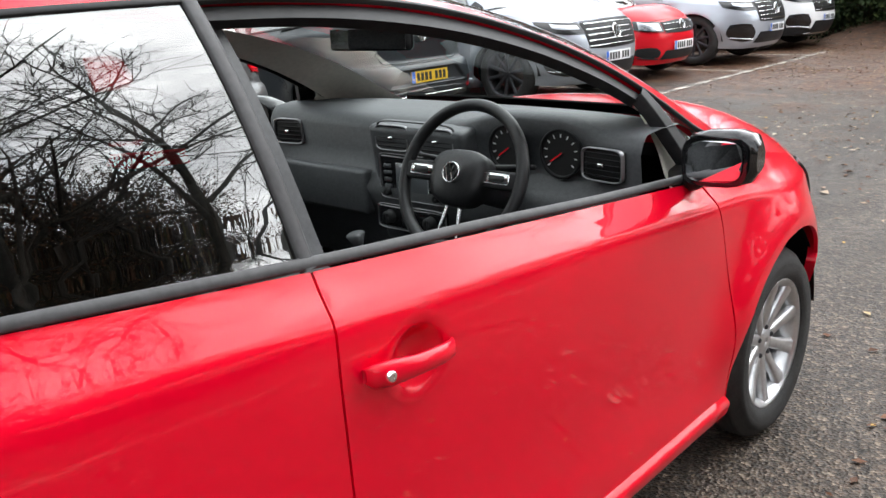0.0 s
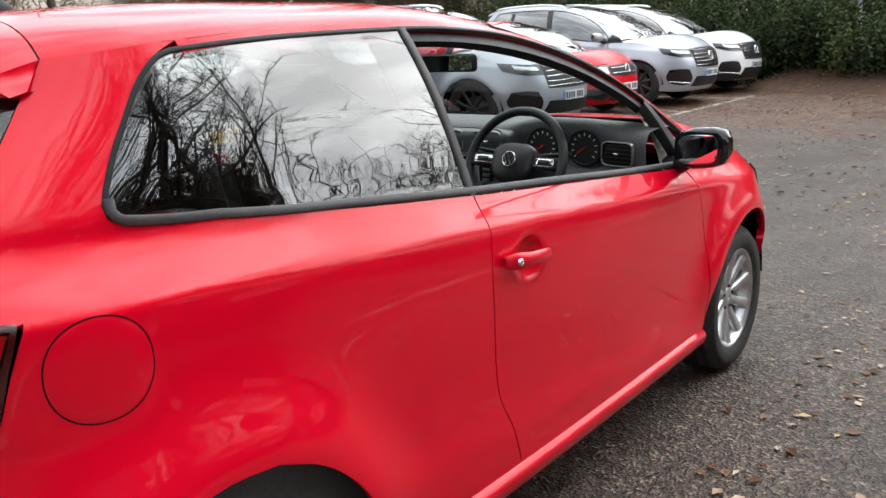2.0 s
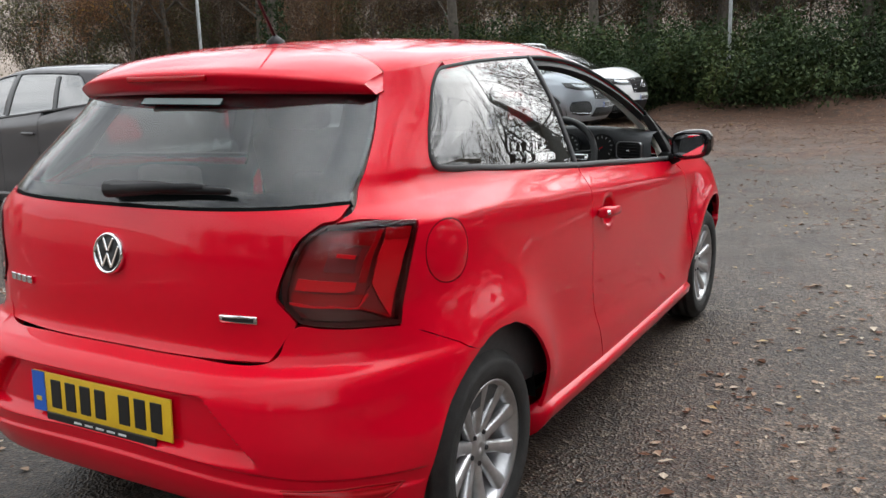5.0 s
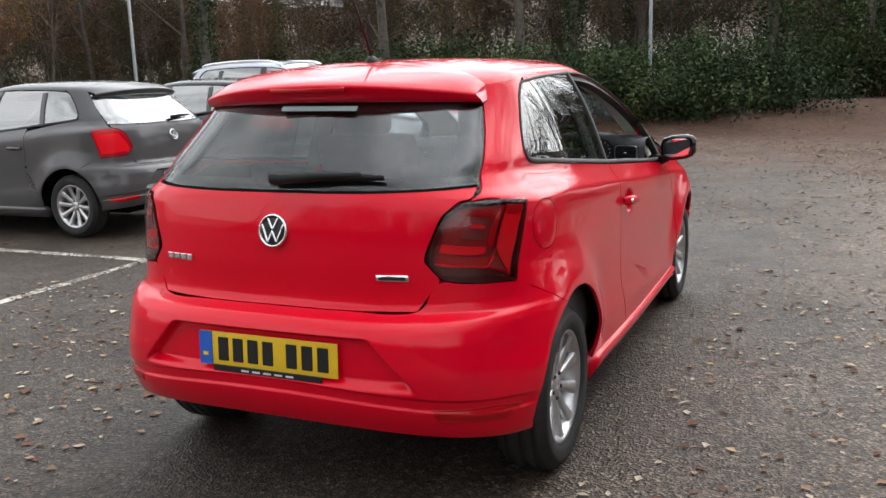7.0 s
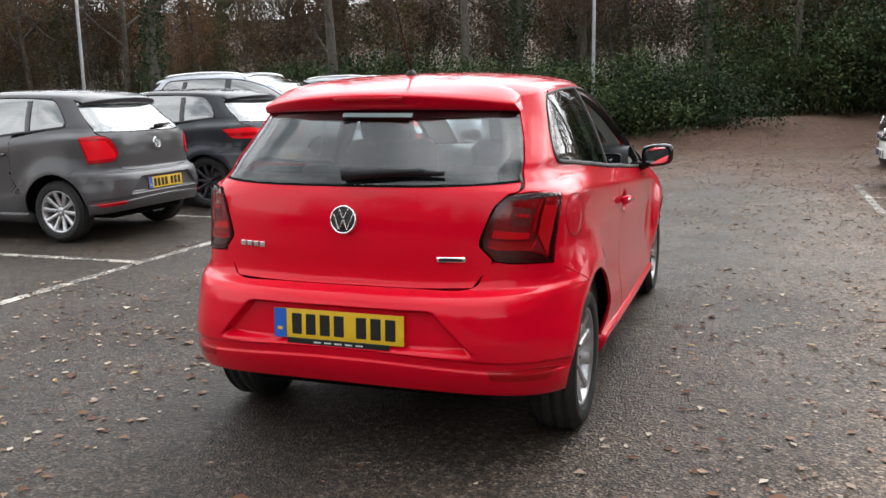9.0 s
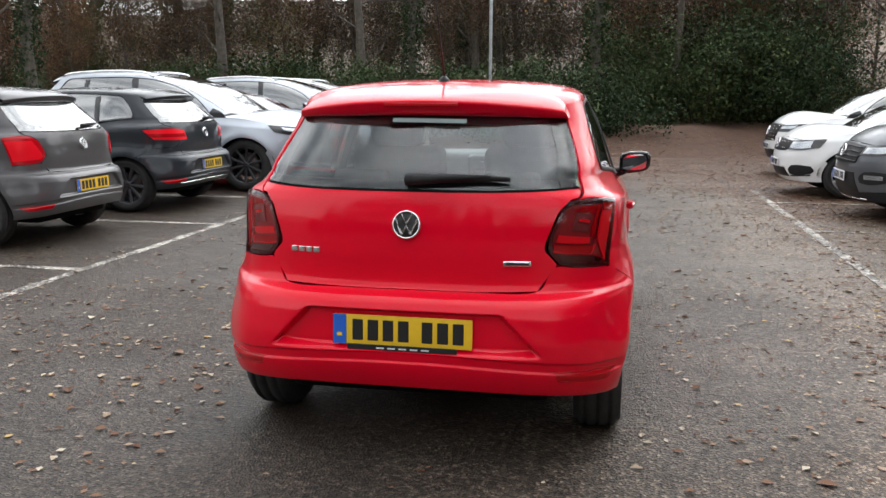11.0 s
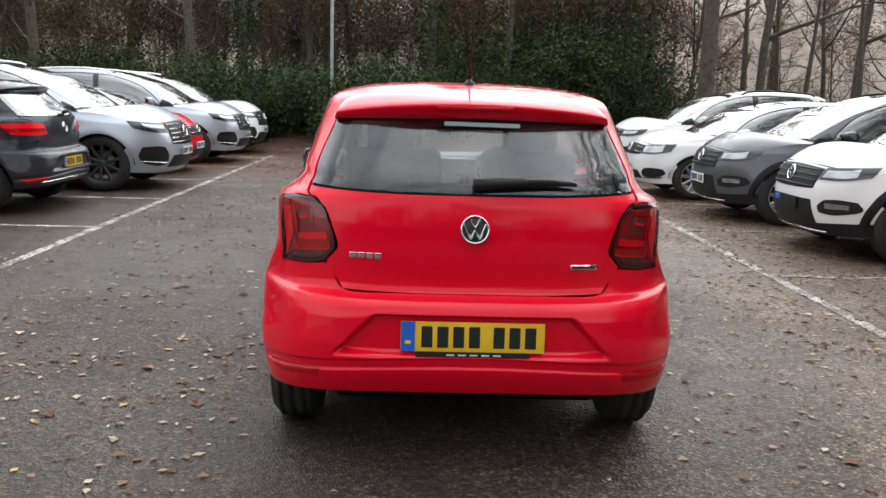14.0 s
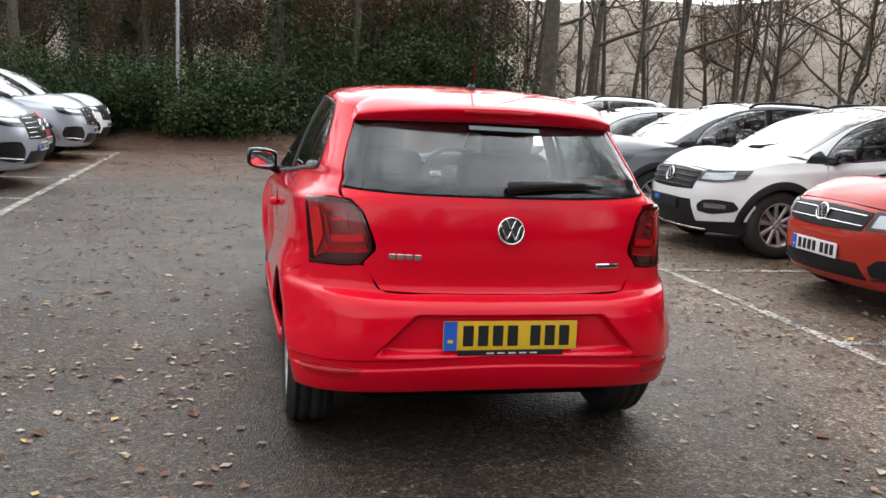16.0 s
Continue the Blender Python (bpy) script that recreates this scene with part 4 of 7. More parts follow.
    fr = np.array([S.nose(t, zt + .045 * math.cos(t * 1.2) ** 2) for t in np.linspace(cr[-1][0], -cr[-1][0], 41)])
    fr[0], fr[-1] = side3[-1], side3[-1] * np.array((-1, 1, 1))
    cowl = []
    for x in np.linspace(side3[0][0], -side3[0][0], 41):
        u = abs(x / side3[0][0])
        cowl.append((x, side3[0][1] + ((2.62 - S.cowl) * k[1] - side3[0][1]) * (1 - u ** 2.4), side3[0][2] + (.945 * k[2] - side3[0][2]) * (1 - u ** 2.2)))
    cowl = np.array(cowl)
    net = coons(cowl, side3 * np.array((-1, 1, 1)), fr, side3)
    uu = np.linspace(-1, 1, 41)[None, :]
    vv = np.linspace(0, 1, 20)[:, None]
    net[..., 2] += .055 * k[2] * (1 - np.abs(uu) ** 3) * 4 * vv * (1 - vv) * (.6 + .4 * vv)
    loft("bonnet", list(net), colour, top, "painted bonnet")
    if front:
        nose_face(S, top, colour, lower, cladding, style, n_, plate_front)
    # dark inside and underneath
    bm = box_bm(1.05 * k[0], 3.35 * k[1], .20 * k[2], .05, 2, Matrix.Translation((0, 1.25 * k[1], .30 * k[2])))
    part("underbody", bm, UNDER, top, "black underbody")
    part("inner_tub", box_bm(1.34 * k[0], 1.68 * k[1], .26 * k[2], .03, 2, Matrix.Translation((0, 1.24 * k[1], .36 * k[2]))), UNDER, top)
    part("engine_bay", box_bm(1.02 * k[0], .66 * k[1], .40 * k[2], .05, 2, Matrix.Translation((0, 2.62 * k[1], .58 * k[2]))), UNDER, top)
    part("boot_floor", box_bm(1.02 * k[0], .74 * k[1], .34 * k[2], .05, 2, Matrix.Translation((0, -.12 * k[1], .48 * k[2]))), UNDER, top)
    if not hero:
        part("dashboard", box_bm(1.30 * k[0], .45 * k[1], .30 * k[2], .08, 3, Matrix.Translation((0, 2.05 * k[1], .78 * k[2]))), DASH, top)
        for sx in (-1, 1):
            seat(top, Matrix.Translation((sx * .36 * k[0], .98 * k[1], .34 * k[2])), k[2])
            seat(top, Matrix.Translation((sx * .33 * k[0], .15 * k[1], .36 * k[2])), k[2])
    if rails:
        for s in (1, -1):
            pts = [S.put(s * (X(y, ROOF_EDGE(y)) - .045), y, ROOF_EDGE(y) + zz) for y, zz in ((-.02, .02), (.06, .055), (.4, .062), (.8, .062), (1.1, .052), (1.2, .015))]
            v, f = tube(curve_pts(pts, 24), .016, 8)
            mesh_ob("roof_rail_bar", v, f, CHROME if rails == 2 else BLACK_TRIM, top, "roof rail bar")
    if rear:
        yb = lambda x, z: S.rear(S.turn("rear", "x", x, z), z)
        p = yb(0.0, .905)
        badge(top, Matrix.Translation((0, p[1] - .004, p[2])) @ Matrix.Rotation(radians(-10), 4, "X"), .0535)
        if plate_rear:
            p = yb(0.0, .525)
            number_plate(top, Matrix.Translation((0, p[1] - .012 if hero else p[1] - .006, p[2])) @ Matrix.Rotation(radians(-3), 4, "X"))
        # wiper
        a, b = yb(.02, 1.068), yb(.30, 1.075)
        v, f = tube([a + (0, -.035, .0), (a + b) / 2 + (0, -.04, .006), b + (0, -.025, .005)], [.018, .014, .009], 8)
        wp = mesh_ob("rear_wiper", v, f, BLACK_TRIM, top, "black rear wiper arm")
    return top, S


def rear_lamp_inside(S, hs, lo, ri, hi, le, s):
    """Housing, coloured lenses, light bars and black rim behind the clear cover of a rear lamp."""
    edge = lambda ctrl: curve_pts([(S.turn("rear", k, v, z), z) for k, v, z in ctrl], 61)
    net = coons(edge(lo), edge(ri), edge(hi), edge(le))
    def at(u, v):
        p = net[int(round(v * 60)), int(round(u * 60))]
        return ("t", p[0], p[1])
    def line(a, b, n=7):
        return [at(a[0] + (b[0] - a[0]) * i / (n - 1), a[1] + (b[1] - a[1]) * i / (n - 1)) for i in range(n)]
    def piece(name, material, a, b, c, d, off, label="", flange=.006):
        """A lens between four corners, anticlockwise from the lower inner one."""
        return S.patch(name, material, hs, line(a, b), line(b, c), line(d, c), line(a, d), 16, 12, side=s, off=off, flange=flange, label=label, fine=False)
    piece("housing", LAMP_DEEP, (0, 0), (1, 0), (1, 1), (0, 1), -.020, "dark red lamp housing", .0)
    # black rim under the cover's edge
    for a, b, c, d in (((0, 0), (1, 0), (.97, .05), (.033, .05)), ((.967, .02), (1, 0), (1, 1), (.967, .96)), ((0, .95), (1, .967), (1, 1), (0, 1)), ((0, 0), (.033, .05), (.033, .95), (0, 1))):
        piece("rim", LAMP_EDGE, a, b, c, d, .003, "black lamp rim", .026)
    piece("inner_lens", LAMP_SMOKE, (.06, .24), (.66, .26), (.66, .93), (.07, .93), -.016, "smoked grey and red lens")
    piece("upper_lens", LAMP_DARK, (.18, .72), (.655, .72), (.64, .90), (.28, .86), -.009, "ribbed deep red upper lens")
    for k in range(4):
        piece("rib", LAMP_RED, (.26, .745 + .032 * k), (.645, .748 + .034 * k), (.645, .753 + .034 * k), (.26, .752 + .032 * k), -.007)
    piece("lamp_bowl", LAMP_BOWL, (.27, .46), (.53, .46), (.54, .70), (.25, .70), -.012, "grey reflector bowl")
    piece("bowl_bar", LAMP_RED, (.33, .58), (.50, .58), (.51, .62), (.34, .62), -.006, "small red reflector bar")
    piece("side_post", LAMP_DARK, (.585, .40), (.645, .40), (.65, .92), (.60, .92), -.006, "deep red upright")
    piece("outer_lens", LAMP_RED, (.70, .40), (.90, .09), (.955, .93), (.69, .90), -.003, "bright red outer lens")
    piece("outer_cap", LAMP_DARK, (.70, .80), (.955, .83), (.955, .95), (.66, .93), -.001, "deep red top of the outer lens")
    piece("light_bar", LAMP_RED, (.10, .315), (.56, .325), (.56, .405), (.10, .395), -.004, "bright red light bar")
    piece("lower_lens", LAMP_DARK, (.08, .225), (.62, .20), (.66, .30), (.08, .30), -.008, "deep red lower lens")
    piece("light_line", LAMP_RED, (.06, .212), (.61, .185), (.62, .200), (.06, .236), -.001, "thin bright red line", .004)
    piece("light_line", LAMP_RED, (.605, .185), (.70, .295), (.685, .315), (.600, .205), -.001, "", .004)
    piece("light_line", LAMP_DARK, (.62, .190), (.88, .075), (.89, .095), (.63, .210), -.001, "", .004)
    piece("corner_lens", LAMP_SMOKE, (.63, .19), (.90, .09), (.70, .39), (.66, .28), -.010, "dark corner lens")
    piece("clear_lens", LAMP_CLEAR, (.13, .075), (.84, .07), (.60, .175), (.08, .195), -.005, "grey reversing lens")


def seat(parent, m, kz=1.0):
    """A cloth car seat with cushion, back and head restraint."""
    s = new("seat", None)
    s.parent = parent
    s.matrix_basis = m
    part("cushion", box_bm(.48, .50, .16, .05, 3, Matrix.Translation((0, .02, .12))), CLOTH, s)
    part("backrest", box_bm(.47, .14, .60, .055, 3, Matrix.Translation((0, -.27, .42)) @ Matrix.Rotation(radians(14), 4, "X")), CLOTH, s)
    part("head_restraint", box_bm(.27, .10, .17, .045, 3, Matrix.Translation((0, -.37, .80 * min(kz, 1.05))) @ Matrix.Rotation(radians(10), 4, "X")), CLOTH, s)
    for x in (-.06, .06):
        v, f = tube([(x, -.34, .68), (x, -.36, .76)], .007, 8)
        mesh_ob("restraint_post", v, f, CHROME, s)
    return s


def nose_face(S, top, colour, lower, cladding, style, n_, plate_front=True):
    """Front bumper, grille, headlamps, intakes, emblem and plate. style 0 small hatchback, 1 tall grille, 2 slim lamps with pods."""
    T = lambda s, y, z: ("t", s * S.turn("nose", "y", y, z), z)
    cols = S.patch("front_bumper", colour, top, [T(-1, 2.815, .215), ("x", -.55, .20), ("x", 0, .20), ("x", .55, .20), T(1, 2.815, .215)],
                   [T(1, 2.815, .215), T(1, 2.825, .29), T(1, 2.815, .37), T(1, 2.80, .42), T(1, 2.773, .470)], [T(-1, 2.773, .470), T(-1, 2.82, .51), T(-1, 2.88, .56), ("x", -.5, .585), ("x", 0, .59), ("x", .5, .585), T(1, 2.88, .56), T(1, 2.82, .51), T(1, 2.773, .470)],
                   [T(-1, 2.815, .215), T(-1, 2.825, .29), T(-1, 2.815, .37), T(-1, 2.80, .42), T(-1, 2.773, .470)], n_(80), n_(30), end="nose", flange=.03, label="painted front bumper")
    g0, g1 = (.52, .765) if style == 1 else (.575, .755) if style == 2 else (.60, .745)
    gw = .40 if style == 1 else .385
    S.patch("front_panel", colour, top, [T(-1, 2.88, .56), ("x", -.5, .585), ("x", 0, .59), ("x", .5, .585), T(1, 2.88, .56)], [T(1, 2.88, .56), T(1, 2.90, .66), T(1, 2.90, .745)],
            [T(-1, 2.90, .745), ("x", -.4, .772), ("x", 0, .79), ("x", .4, .772), T(1, 2.90, .745)], [T(-1, 2.88, .56), T(-1, 2.90, .66), T(-1, 2.90, .745)], n_(60), 10, end="nose", flange=.02, off=-.004)
    gr = S.patch("grille", BLACK_TRIM, top, [("x", -gw, g0 + .01), ("x", 0, g0), ("x", gw, g0 + .01)], [("x", gw, g0 + .01), ("x", gw + .02, g1)], [("x", -gw - .02, g1), ("x", 0, g1 + .018), ("x", gw + .02, g1)],
                 [("x", -gw, g0 + .01), ("x", -gw - .02, g1)], 40, 8, end="nose", off=.004, flange=.012, label="black slatted grille")
    slats = (2, 5, 4)[style]
    for i in range(slats):
        z = g0 + (g1 - g0) * (i + .6) / slats
        S.strip("grille_slat", DARK_ALLOY if style == 2 else CHROME, gr, [("x", -gw, z), ("x", 0, z + .006), ("x", gw, z)], .010 if style else .008, end="nose", off=.016, n=40)
    for s in (1, -1):
        z0, z1 = (.665, .775) if style != 0 else (.625, .765)
        hl = S.patch("headlamp", GLOSS_BLACK, top, [("x", gw + .02, z0), ("x", .60, z0 + .005), T(1, 2.86, z0 + .045)], [T(1, 2.86, z0 + .045), T(1, 2.78, z1 + .015)], [("x", gw + .035, z1 - .015), ("x", .60, z1), T(1, 2.78, z1 + .015)],
                     [("x", gw + .02, z0), ("x", gw + .035, z1 - .015)], 26, 10, end="nose", side=s, off=.007, flange=.02, label="clear headlamp with dark inside")
        zl = z0 + (.040 if style == 1 else .016)
        S.patch("lamp_lens", REFLECTOR, hl, [("x", gw + .06, zl), ("x", .60, zl + .006), T(1, 2.96, zl + .023)], [T(1, 2.96, zl + .023), T(1, 2.92, z1 - .008)], [("x", gw + .07, z1 - .038), ("x", .60, z1 - .025), T(1, 2.92, z1 - .008)],
                [("x", gw + .06, zl), ("x", gw + .07, z1 - .038)], 18, 6, end="nose", side=s, off=.012, flange=.006, label="bright lamp reflector")
        S.patch("front_corner", colour, top, [("x", .55, .52), T(1, 2.84, .50)], [T(1, 2.84, .50), T(1, 2.80, .74)], [("x", .55, .74), T(1, 2.80, .74)], [("x", .55, .52), ("x", .55, .74)], 12, 8, end="nose", side=s, off=-.006, flange=0)
        fz = (.36, .40, .445)[style]
        fh = (.06, .10, .055)[style]
        pod = S.patch("lower_intake", GLOSS_BLACK if style == 1 else BLACK_TRIM, top, [("x", .47, fz - fh), ("x", .58, fz - fh - .012), T(1, 2.95, fz - fh + .02)], [T(1, 2.95, fz - fh + .02), T(1, 2.91, fz), T(1, 2.95, fz + fh)], [("x", .51, fz + fh), ("x", .60, fz + fh + .01), T(1, 2.95, fz + fh)], [("x", .47, fz - fh), ("x", .455, fz), ("x", .51, fz + fh)], 16, 8, end="nose", side=s, off=.006, flange=.012, label="black air intake")
        if style == 2:
            S.patch("fog_lamp", REFLECTOR, pod, [("x", .52, fz - .018), T(1, 3.0, fz - .012)], [T(1, 3.0, fz - .012), T(1, 3.0, fz + .028)], [("x", .52, fz + .03), T(1, 3.0, fz + .028)], [("x", .52, fz - .018), ("x", .52, fz + .03)], 10, 5, end="nose", side=s, off=.016, flange=.01)
        else:
            S.strip("intake_trim", CHROME if style == 1 else BLACK_TRIM, pod, [("x", .47, fz - .085), T(1, 2.94, fz - .06)], .014, end="nose", side=s, off=.014, n=16)
    mz = (.38, .40, .49)[style]
    S.patch("middle_intake", BLACK_TRIM, top, [("x", -.44, .265), ("x", 0, .26), ("x", .44, .265)], [("x", .44, .265), ("x", .38, mz)], [("x", -.38, mz), ("x", 0, mz), ("x", .38, mz)], [("x", -.44, .265), ("x", -.38, mz)], 24, 6, end="nose", off=.006, flange=.01, label="black lower air intake")
    if cladding:
        S.patch("bumper_trim", BLACK_TRIM, top, [T(-1, 2.815, .212), ("x", 0, .198), T(1, 2.815, .212)], [T(1, 2.815, .212), T(1, 2.82, .33)], [T(-1, 2.82, .33), ("x", -.5, .30), ("x", 0, .265), ("x", .5, .30), T(1, 2.82, .33)], [T(-1, 2.815, .212), T(-1, 2.82, .33)], 40, 6, end="nose", off=.008, flange=.01)
        S.strip("skid_trim", CHROME, top, [("x", -.5, .225), ("x", 0, .222), ("x", .5, .225)], .022, end="nose", off=.014, n=24)
    zb = (g0 + g1) / 2 + .03
    p = S.nose(0.02, zb)
    badge(top, Matrix.Translation((0, p[1] + .022, p[2])) @ Matrix.Rotation(math.pi, 4, "Z") @ Matrix.Rotation(radians(-14), 4, "X"), .068 * S.k[2])
    p = S.nose(0.02, .44)
    m = Matrix.Translation((0, p[1] + .010, p[2])) @ Matrix.Rotation(math.pi, 4, "Z")
    if plate_front:
        number_plate(top, m, yellow=False)
    else:
        holder = part("plate_holder", box_bm(.50, .012, .12, .004, 2, m), BLACK_TRIM, top, "bare black plate holder")
        part("sticker", box_bm(.10, .003, .05, .001, 1, m @ Matrix.Translation((-.17, -.008, .02))), PLATE_B, holder, "small blue sticker")


# ---- ground ----
def asphalt_material():
    """Coarse wet asphalt: stone chips, damp and drier patches, sky sheen painted in by side, and leaf mould that
    thickens towards the wood.
    """
    m = mat("wet_asphalt", (0.05, 0.05, 0.05), 0.5, spec=0.30)
    n, l, b = nodes_of(m)
    co = n.new("ShaderNodeTexCoord")
    chips = n.new("ShaderNodeTexVoronoi")
    chips.inputs["Scale"].default_value = 95.0
    l.new(co.outputs["Object"], chips.inputs["Vector"])
    chip_tone = n.new("ShaderNodeSeparateColor")
    l.new(chips.outputs["Color"], chip_tone.inputs["Color"])
    base = ramp_node(n, l, chip_tone.outputs["Red"], [(0.0, (0.024, 0.018, 0.014)), (0.55, (0.064, 0.048, 0.037)), (0.85, (0.118, 0.090, 0.069)), (1.0, (0.21, 0.168, 0.13))])
    grit = noise_node(n, l, 28.0, 3.0, 0.7)
    gritty = ramp_node(n, l, grit.outputs["Fac"], [(0.34, (0.50, 0.49, 0.48)), (0.5, (1.0, 1.0, 1.0)), (0.66, (1.55, 1.52, 1.48))])
    gm = n.new("ShaderNodeMix")
    gm.data_type, gm.blend_type = "RGBA", "MULTIPLY"
    gm.inputs["Factor"].default_value = 1.0
    l.new(base.outputs["Color"], gm.inputs["A"])
    l.new(gritty.outputs["Color"], gm.inputs["B"])
    mid = noise_node(n, l, 1.6, 7.0)
    tone = ramp_node(n, l, mid.outputs["Fac"], [(0.3, (0.65, 0.64, 0.63)), (0.7, (1.25, 1.23, 1.20))])
    mul = n.new("ShaderNodeMix")
    mul.data_type, mul.blend_type = "RGBA", "MULTIPLY"
    mul.inputs["Factor"].default_value = 1.0
    l.new(gm.outputs["Result"], mul.inputs["A"])
    l.new(tone.outputs["Color"], mul.inputs["B"])
    # a damper, darker wheel lane along the aisle, and drier grit beside it
    sep = n.new("ShaderNodeSeparateXYZ")
    l.new(co.outputs["Object"], sep.inputs["Vector"])
    lane = n.new("ShaderNodeMath")
    lane.operation = "SUBTRACT"
    lane.inputs[1].default_value = 0.5
    l.new(sep.outputs["X"], lane.inputs[0])
    lane_abs = n.new("ShaderNodeMath")
    lane_abs.operation = "ABSOLUTE"
    l.new(lane.outputs[0], lane_abs.inputs[0])
    lane_edge = noise_node(n, l, 0.7, 7.0, 0.65)
    lane_sum = n.new("ShaderNodeMath")
    lane_sum.operation = "MULTIPLY_ADD"
    lane_sum.inputs[1].default_value = 2.4
    l.new(lane_edge.outputs["Fac"], lane_sum.inputs[0])
    l.new(lane_abs.outputs[0], lane_sum.inputs[2])
    damp = n.new("ShaderNodeMapRange")
    damp.interpolation_type = "SMOOTHSTEP"
    damp.inputs["From Min"].default_value, damp.inputs["From Max"].default_value = 2.0, 3.1
    damp.inputs["To Min"].default_value, damp.inputs["To Max"].default_value = 0.66, 1.12
    l.new(lane_sum.outputs[0], damp.inputs["Value"])
    mul2 = n.new("ShaderNodeMix")
    mul2.data_type, mul2.blend_type = "RGBA", "MULTIPLY"
    mul2.inputs["Factor"].default_value = 1.0
    l.new(mul.outputs["Result"], mul2.inputs["A"])
    l.new(damp.outputs["Result"], mul2.inputs["B"])
    # sky sheen painted into the colour: darker on the left, lighter on the right
    sky_sheen = n.new("ShaderNodeMapRange")
    sky_sheen.interpolation_type = "SMOOTHSTEP"
    sky_sheen.inputs["From Min"].default_value, sky_sheen.inputs["From Max"].default_value = -1.8, 2.5
    sky_sheen.inputs["To Min"].default_value, sky_sheen.inputs["To Max"].default_value = 0.58, 1.62
    l.new(sep.outputs["X"], sky_sheen.inputs["Value"])
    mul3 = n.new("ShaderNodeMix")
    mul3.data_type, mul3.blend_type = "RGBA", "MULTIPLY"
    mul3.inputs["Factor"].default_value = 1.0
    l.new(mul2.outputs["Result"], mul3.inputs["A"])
    l.new(sky_sheen.outputs["Result"], mul3.inputs["B"])
    mul = mul3
    # leaf mould
    far = n.new("ShaderNodeMapRange")
    far.inputs["From Min"].default_value, far.inputs["From Max"].default_value = 5.0, 15.0
    far.inputs["To Min"].default_value, far.inputs["To Max"].default_value = -0.36, 0.46
    l.new(sep.outputs["Y"], far.inputs["Value"])
    blot = noise_node(n, l, 0.9, 8.0, 0.65)
    add = n.new("ShaderNodeMath")
    verge = n.new("ShaderNodeMapRange")
    verge.inputs["From Min"].default_value, verge.inputs["From Max"].default_value = 1.5, 3.0
    verge.inputs["To Min"].default_value, verge.inputs["To Max"].default_value = 0.0, 0.27
    l.new(sep.outputs["X"], verge.inputs["Value"])
    strewn = n.new("ShaderNodeMath")
    l.new(far.outputs["Result"], strewn.inputs[0])
    l.new(verge.outputs["Result"], strewn.inputs[1])
    l.new(strewn.outputs[0], add.inputs[0])
    l.new(blot.outputs["Fac"], add.inputs[1])
    edge = n.new("ShaderNodeMapRange")
    edge.inputs["From Min"].default_value, edge.inputs["From Max"].default_value = 0.46, 0.66
    l.new(add.outputs[0], edge.inputs["Value"])
    crumbs = n.new("ShaderNodeTexVoronoi")
    crumbs.inputs["Scale"].default_value = 26.0
    l.new(co.outputs["Object"], crumbs.inputs["Vector"])
    crumb_tone = n.new("ShaderNodeSeparateColor")
    l.new(crumbs.outputs["Color"], crumb_tone.inputs["Color"])
    mould = ramp_node(n, l, crumb_tone.outputs["Green"], [(0.0, (0.024, 0.013, 0.009)), (0.5, (0.066, 0.032, 0.019)), (0.85, (0.125, 0.060, 0.032)), (1.0, (0.22, 0.13, 0.075))])
    mix = n.new("ShaderNodeMix")
    mix.data_type = "RGBA"
    l.new(edge.outputs["Result"], mix.inputs["Factor"])
    l.new(mul.outputs["Result"], mix.inputs["A"])
    l.new(mould.outputs["Color"], mix.inputs["B"])
    l.new(mix.outputs["Result"], b.inputs["Base Color"])
    big = noise_node(n, l, 0.45, 5.0)
    wet = n.new("ShaderNodeMapRange")
    wet.inputs["From Min"].default_value, wet.inputs["From Max"].default_value = 0.38, 0.62
    wet.inputs["To Min"].default_value, wet.inputs["To Max"].default_value = 0.33, 0.62
    l.new(big.outputs["Fac"], wet.inputs["Value"])
    l.new(wet.outputs["Result"], b.inputs["Roughness"])
    bp = n.new("ShaderNodeBump")
    bp.inputs["Strength"].default_value = 0.85
    bp.inputs["Distance"].default_value = 0.008
    high = n.new("ShaderNodeMath")
    high.operation = "MULTIPLY_ADD"
    high.inputs[1].default_value = 1.6
    l.new(grit.outputs["Fac"], high.inputs[0])
    l.new(chips.outputs["Distance"], high.inputs[2])
    l.new(high.outputs[0], bp.inputs["Height"])
    l.new(bp.outputs["Normal"], b.inputs["Normal"])
    return m


ASPHALT = asphalt_material()
def line_material():
    """White line paint, cracked and rubbed through to the asphalt."""
    m = mat("worn_white_line", (0.5, 0.5, 0.48), 0.6)
    n, l, b = nodes_of(m)
    a1, a2 = noise_node(n, l, 3.2, 9.0, 0.75), noise_node(n, l, 45.0, 4.0, 0.7)
    add = n.new("ShaderNodeMath")
    l.new(a1.outputs["Fac"], add.inputs[0])
    l.new(a2.outputs["Fac"], add.inputs[1])
    rub = n.new("ShaderNodeMath")
    rub.operation = "SUBTRACT"
    rub.inputs[1].default_value = 0.055
    l.new(add.outputs[0], rub.inputs[0])
    r = ramp_node(n, l, rub.outputs[0], [(0.89, (0.055, 0.047, 0.040)), (0.975, (0.20, 0.18, 0.155)), (0.995, (0.42, 0.39, 0.34)), (1.0, (0.52, 0.48, 0.42))])
    l.new(r.outputs["Color"], b.inputs["Base Color"])
    return m


LINE = line_material()
LITTER = varied(mat("leaf_litter", (0.09, 0.05, 0.03), 0.9), 7, (0.030, 0.017, 0.011), (0.115, 0.054, 0.028), 0.8, 40)

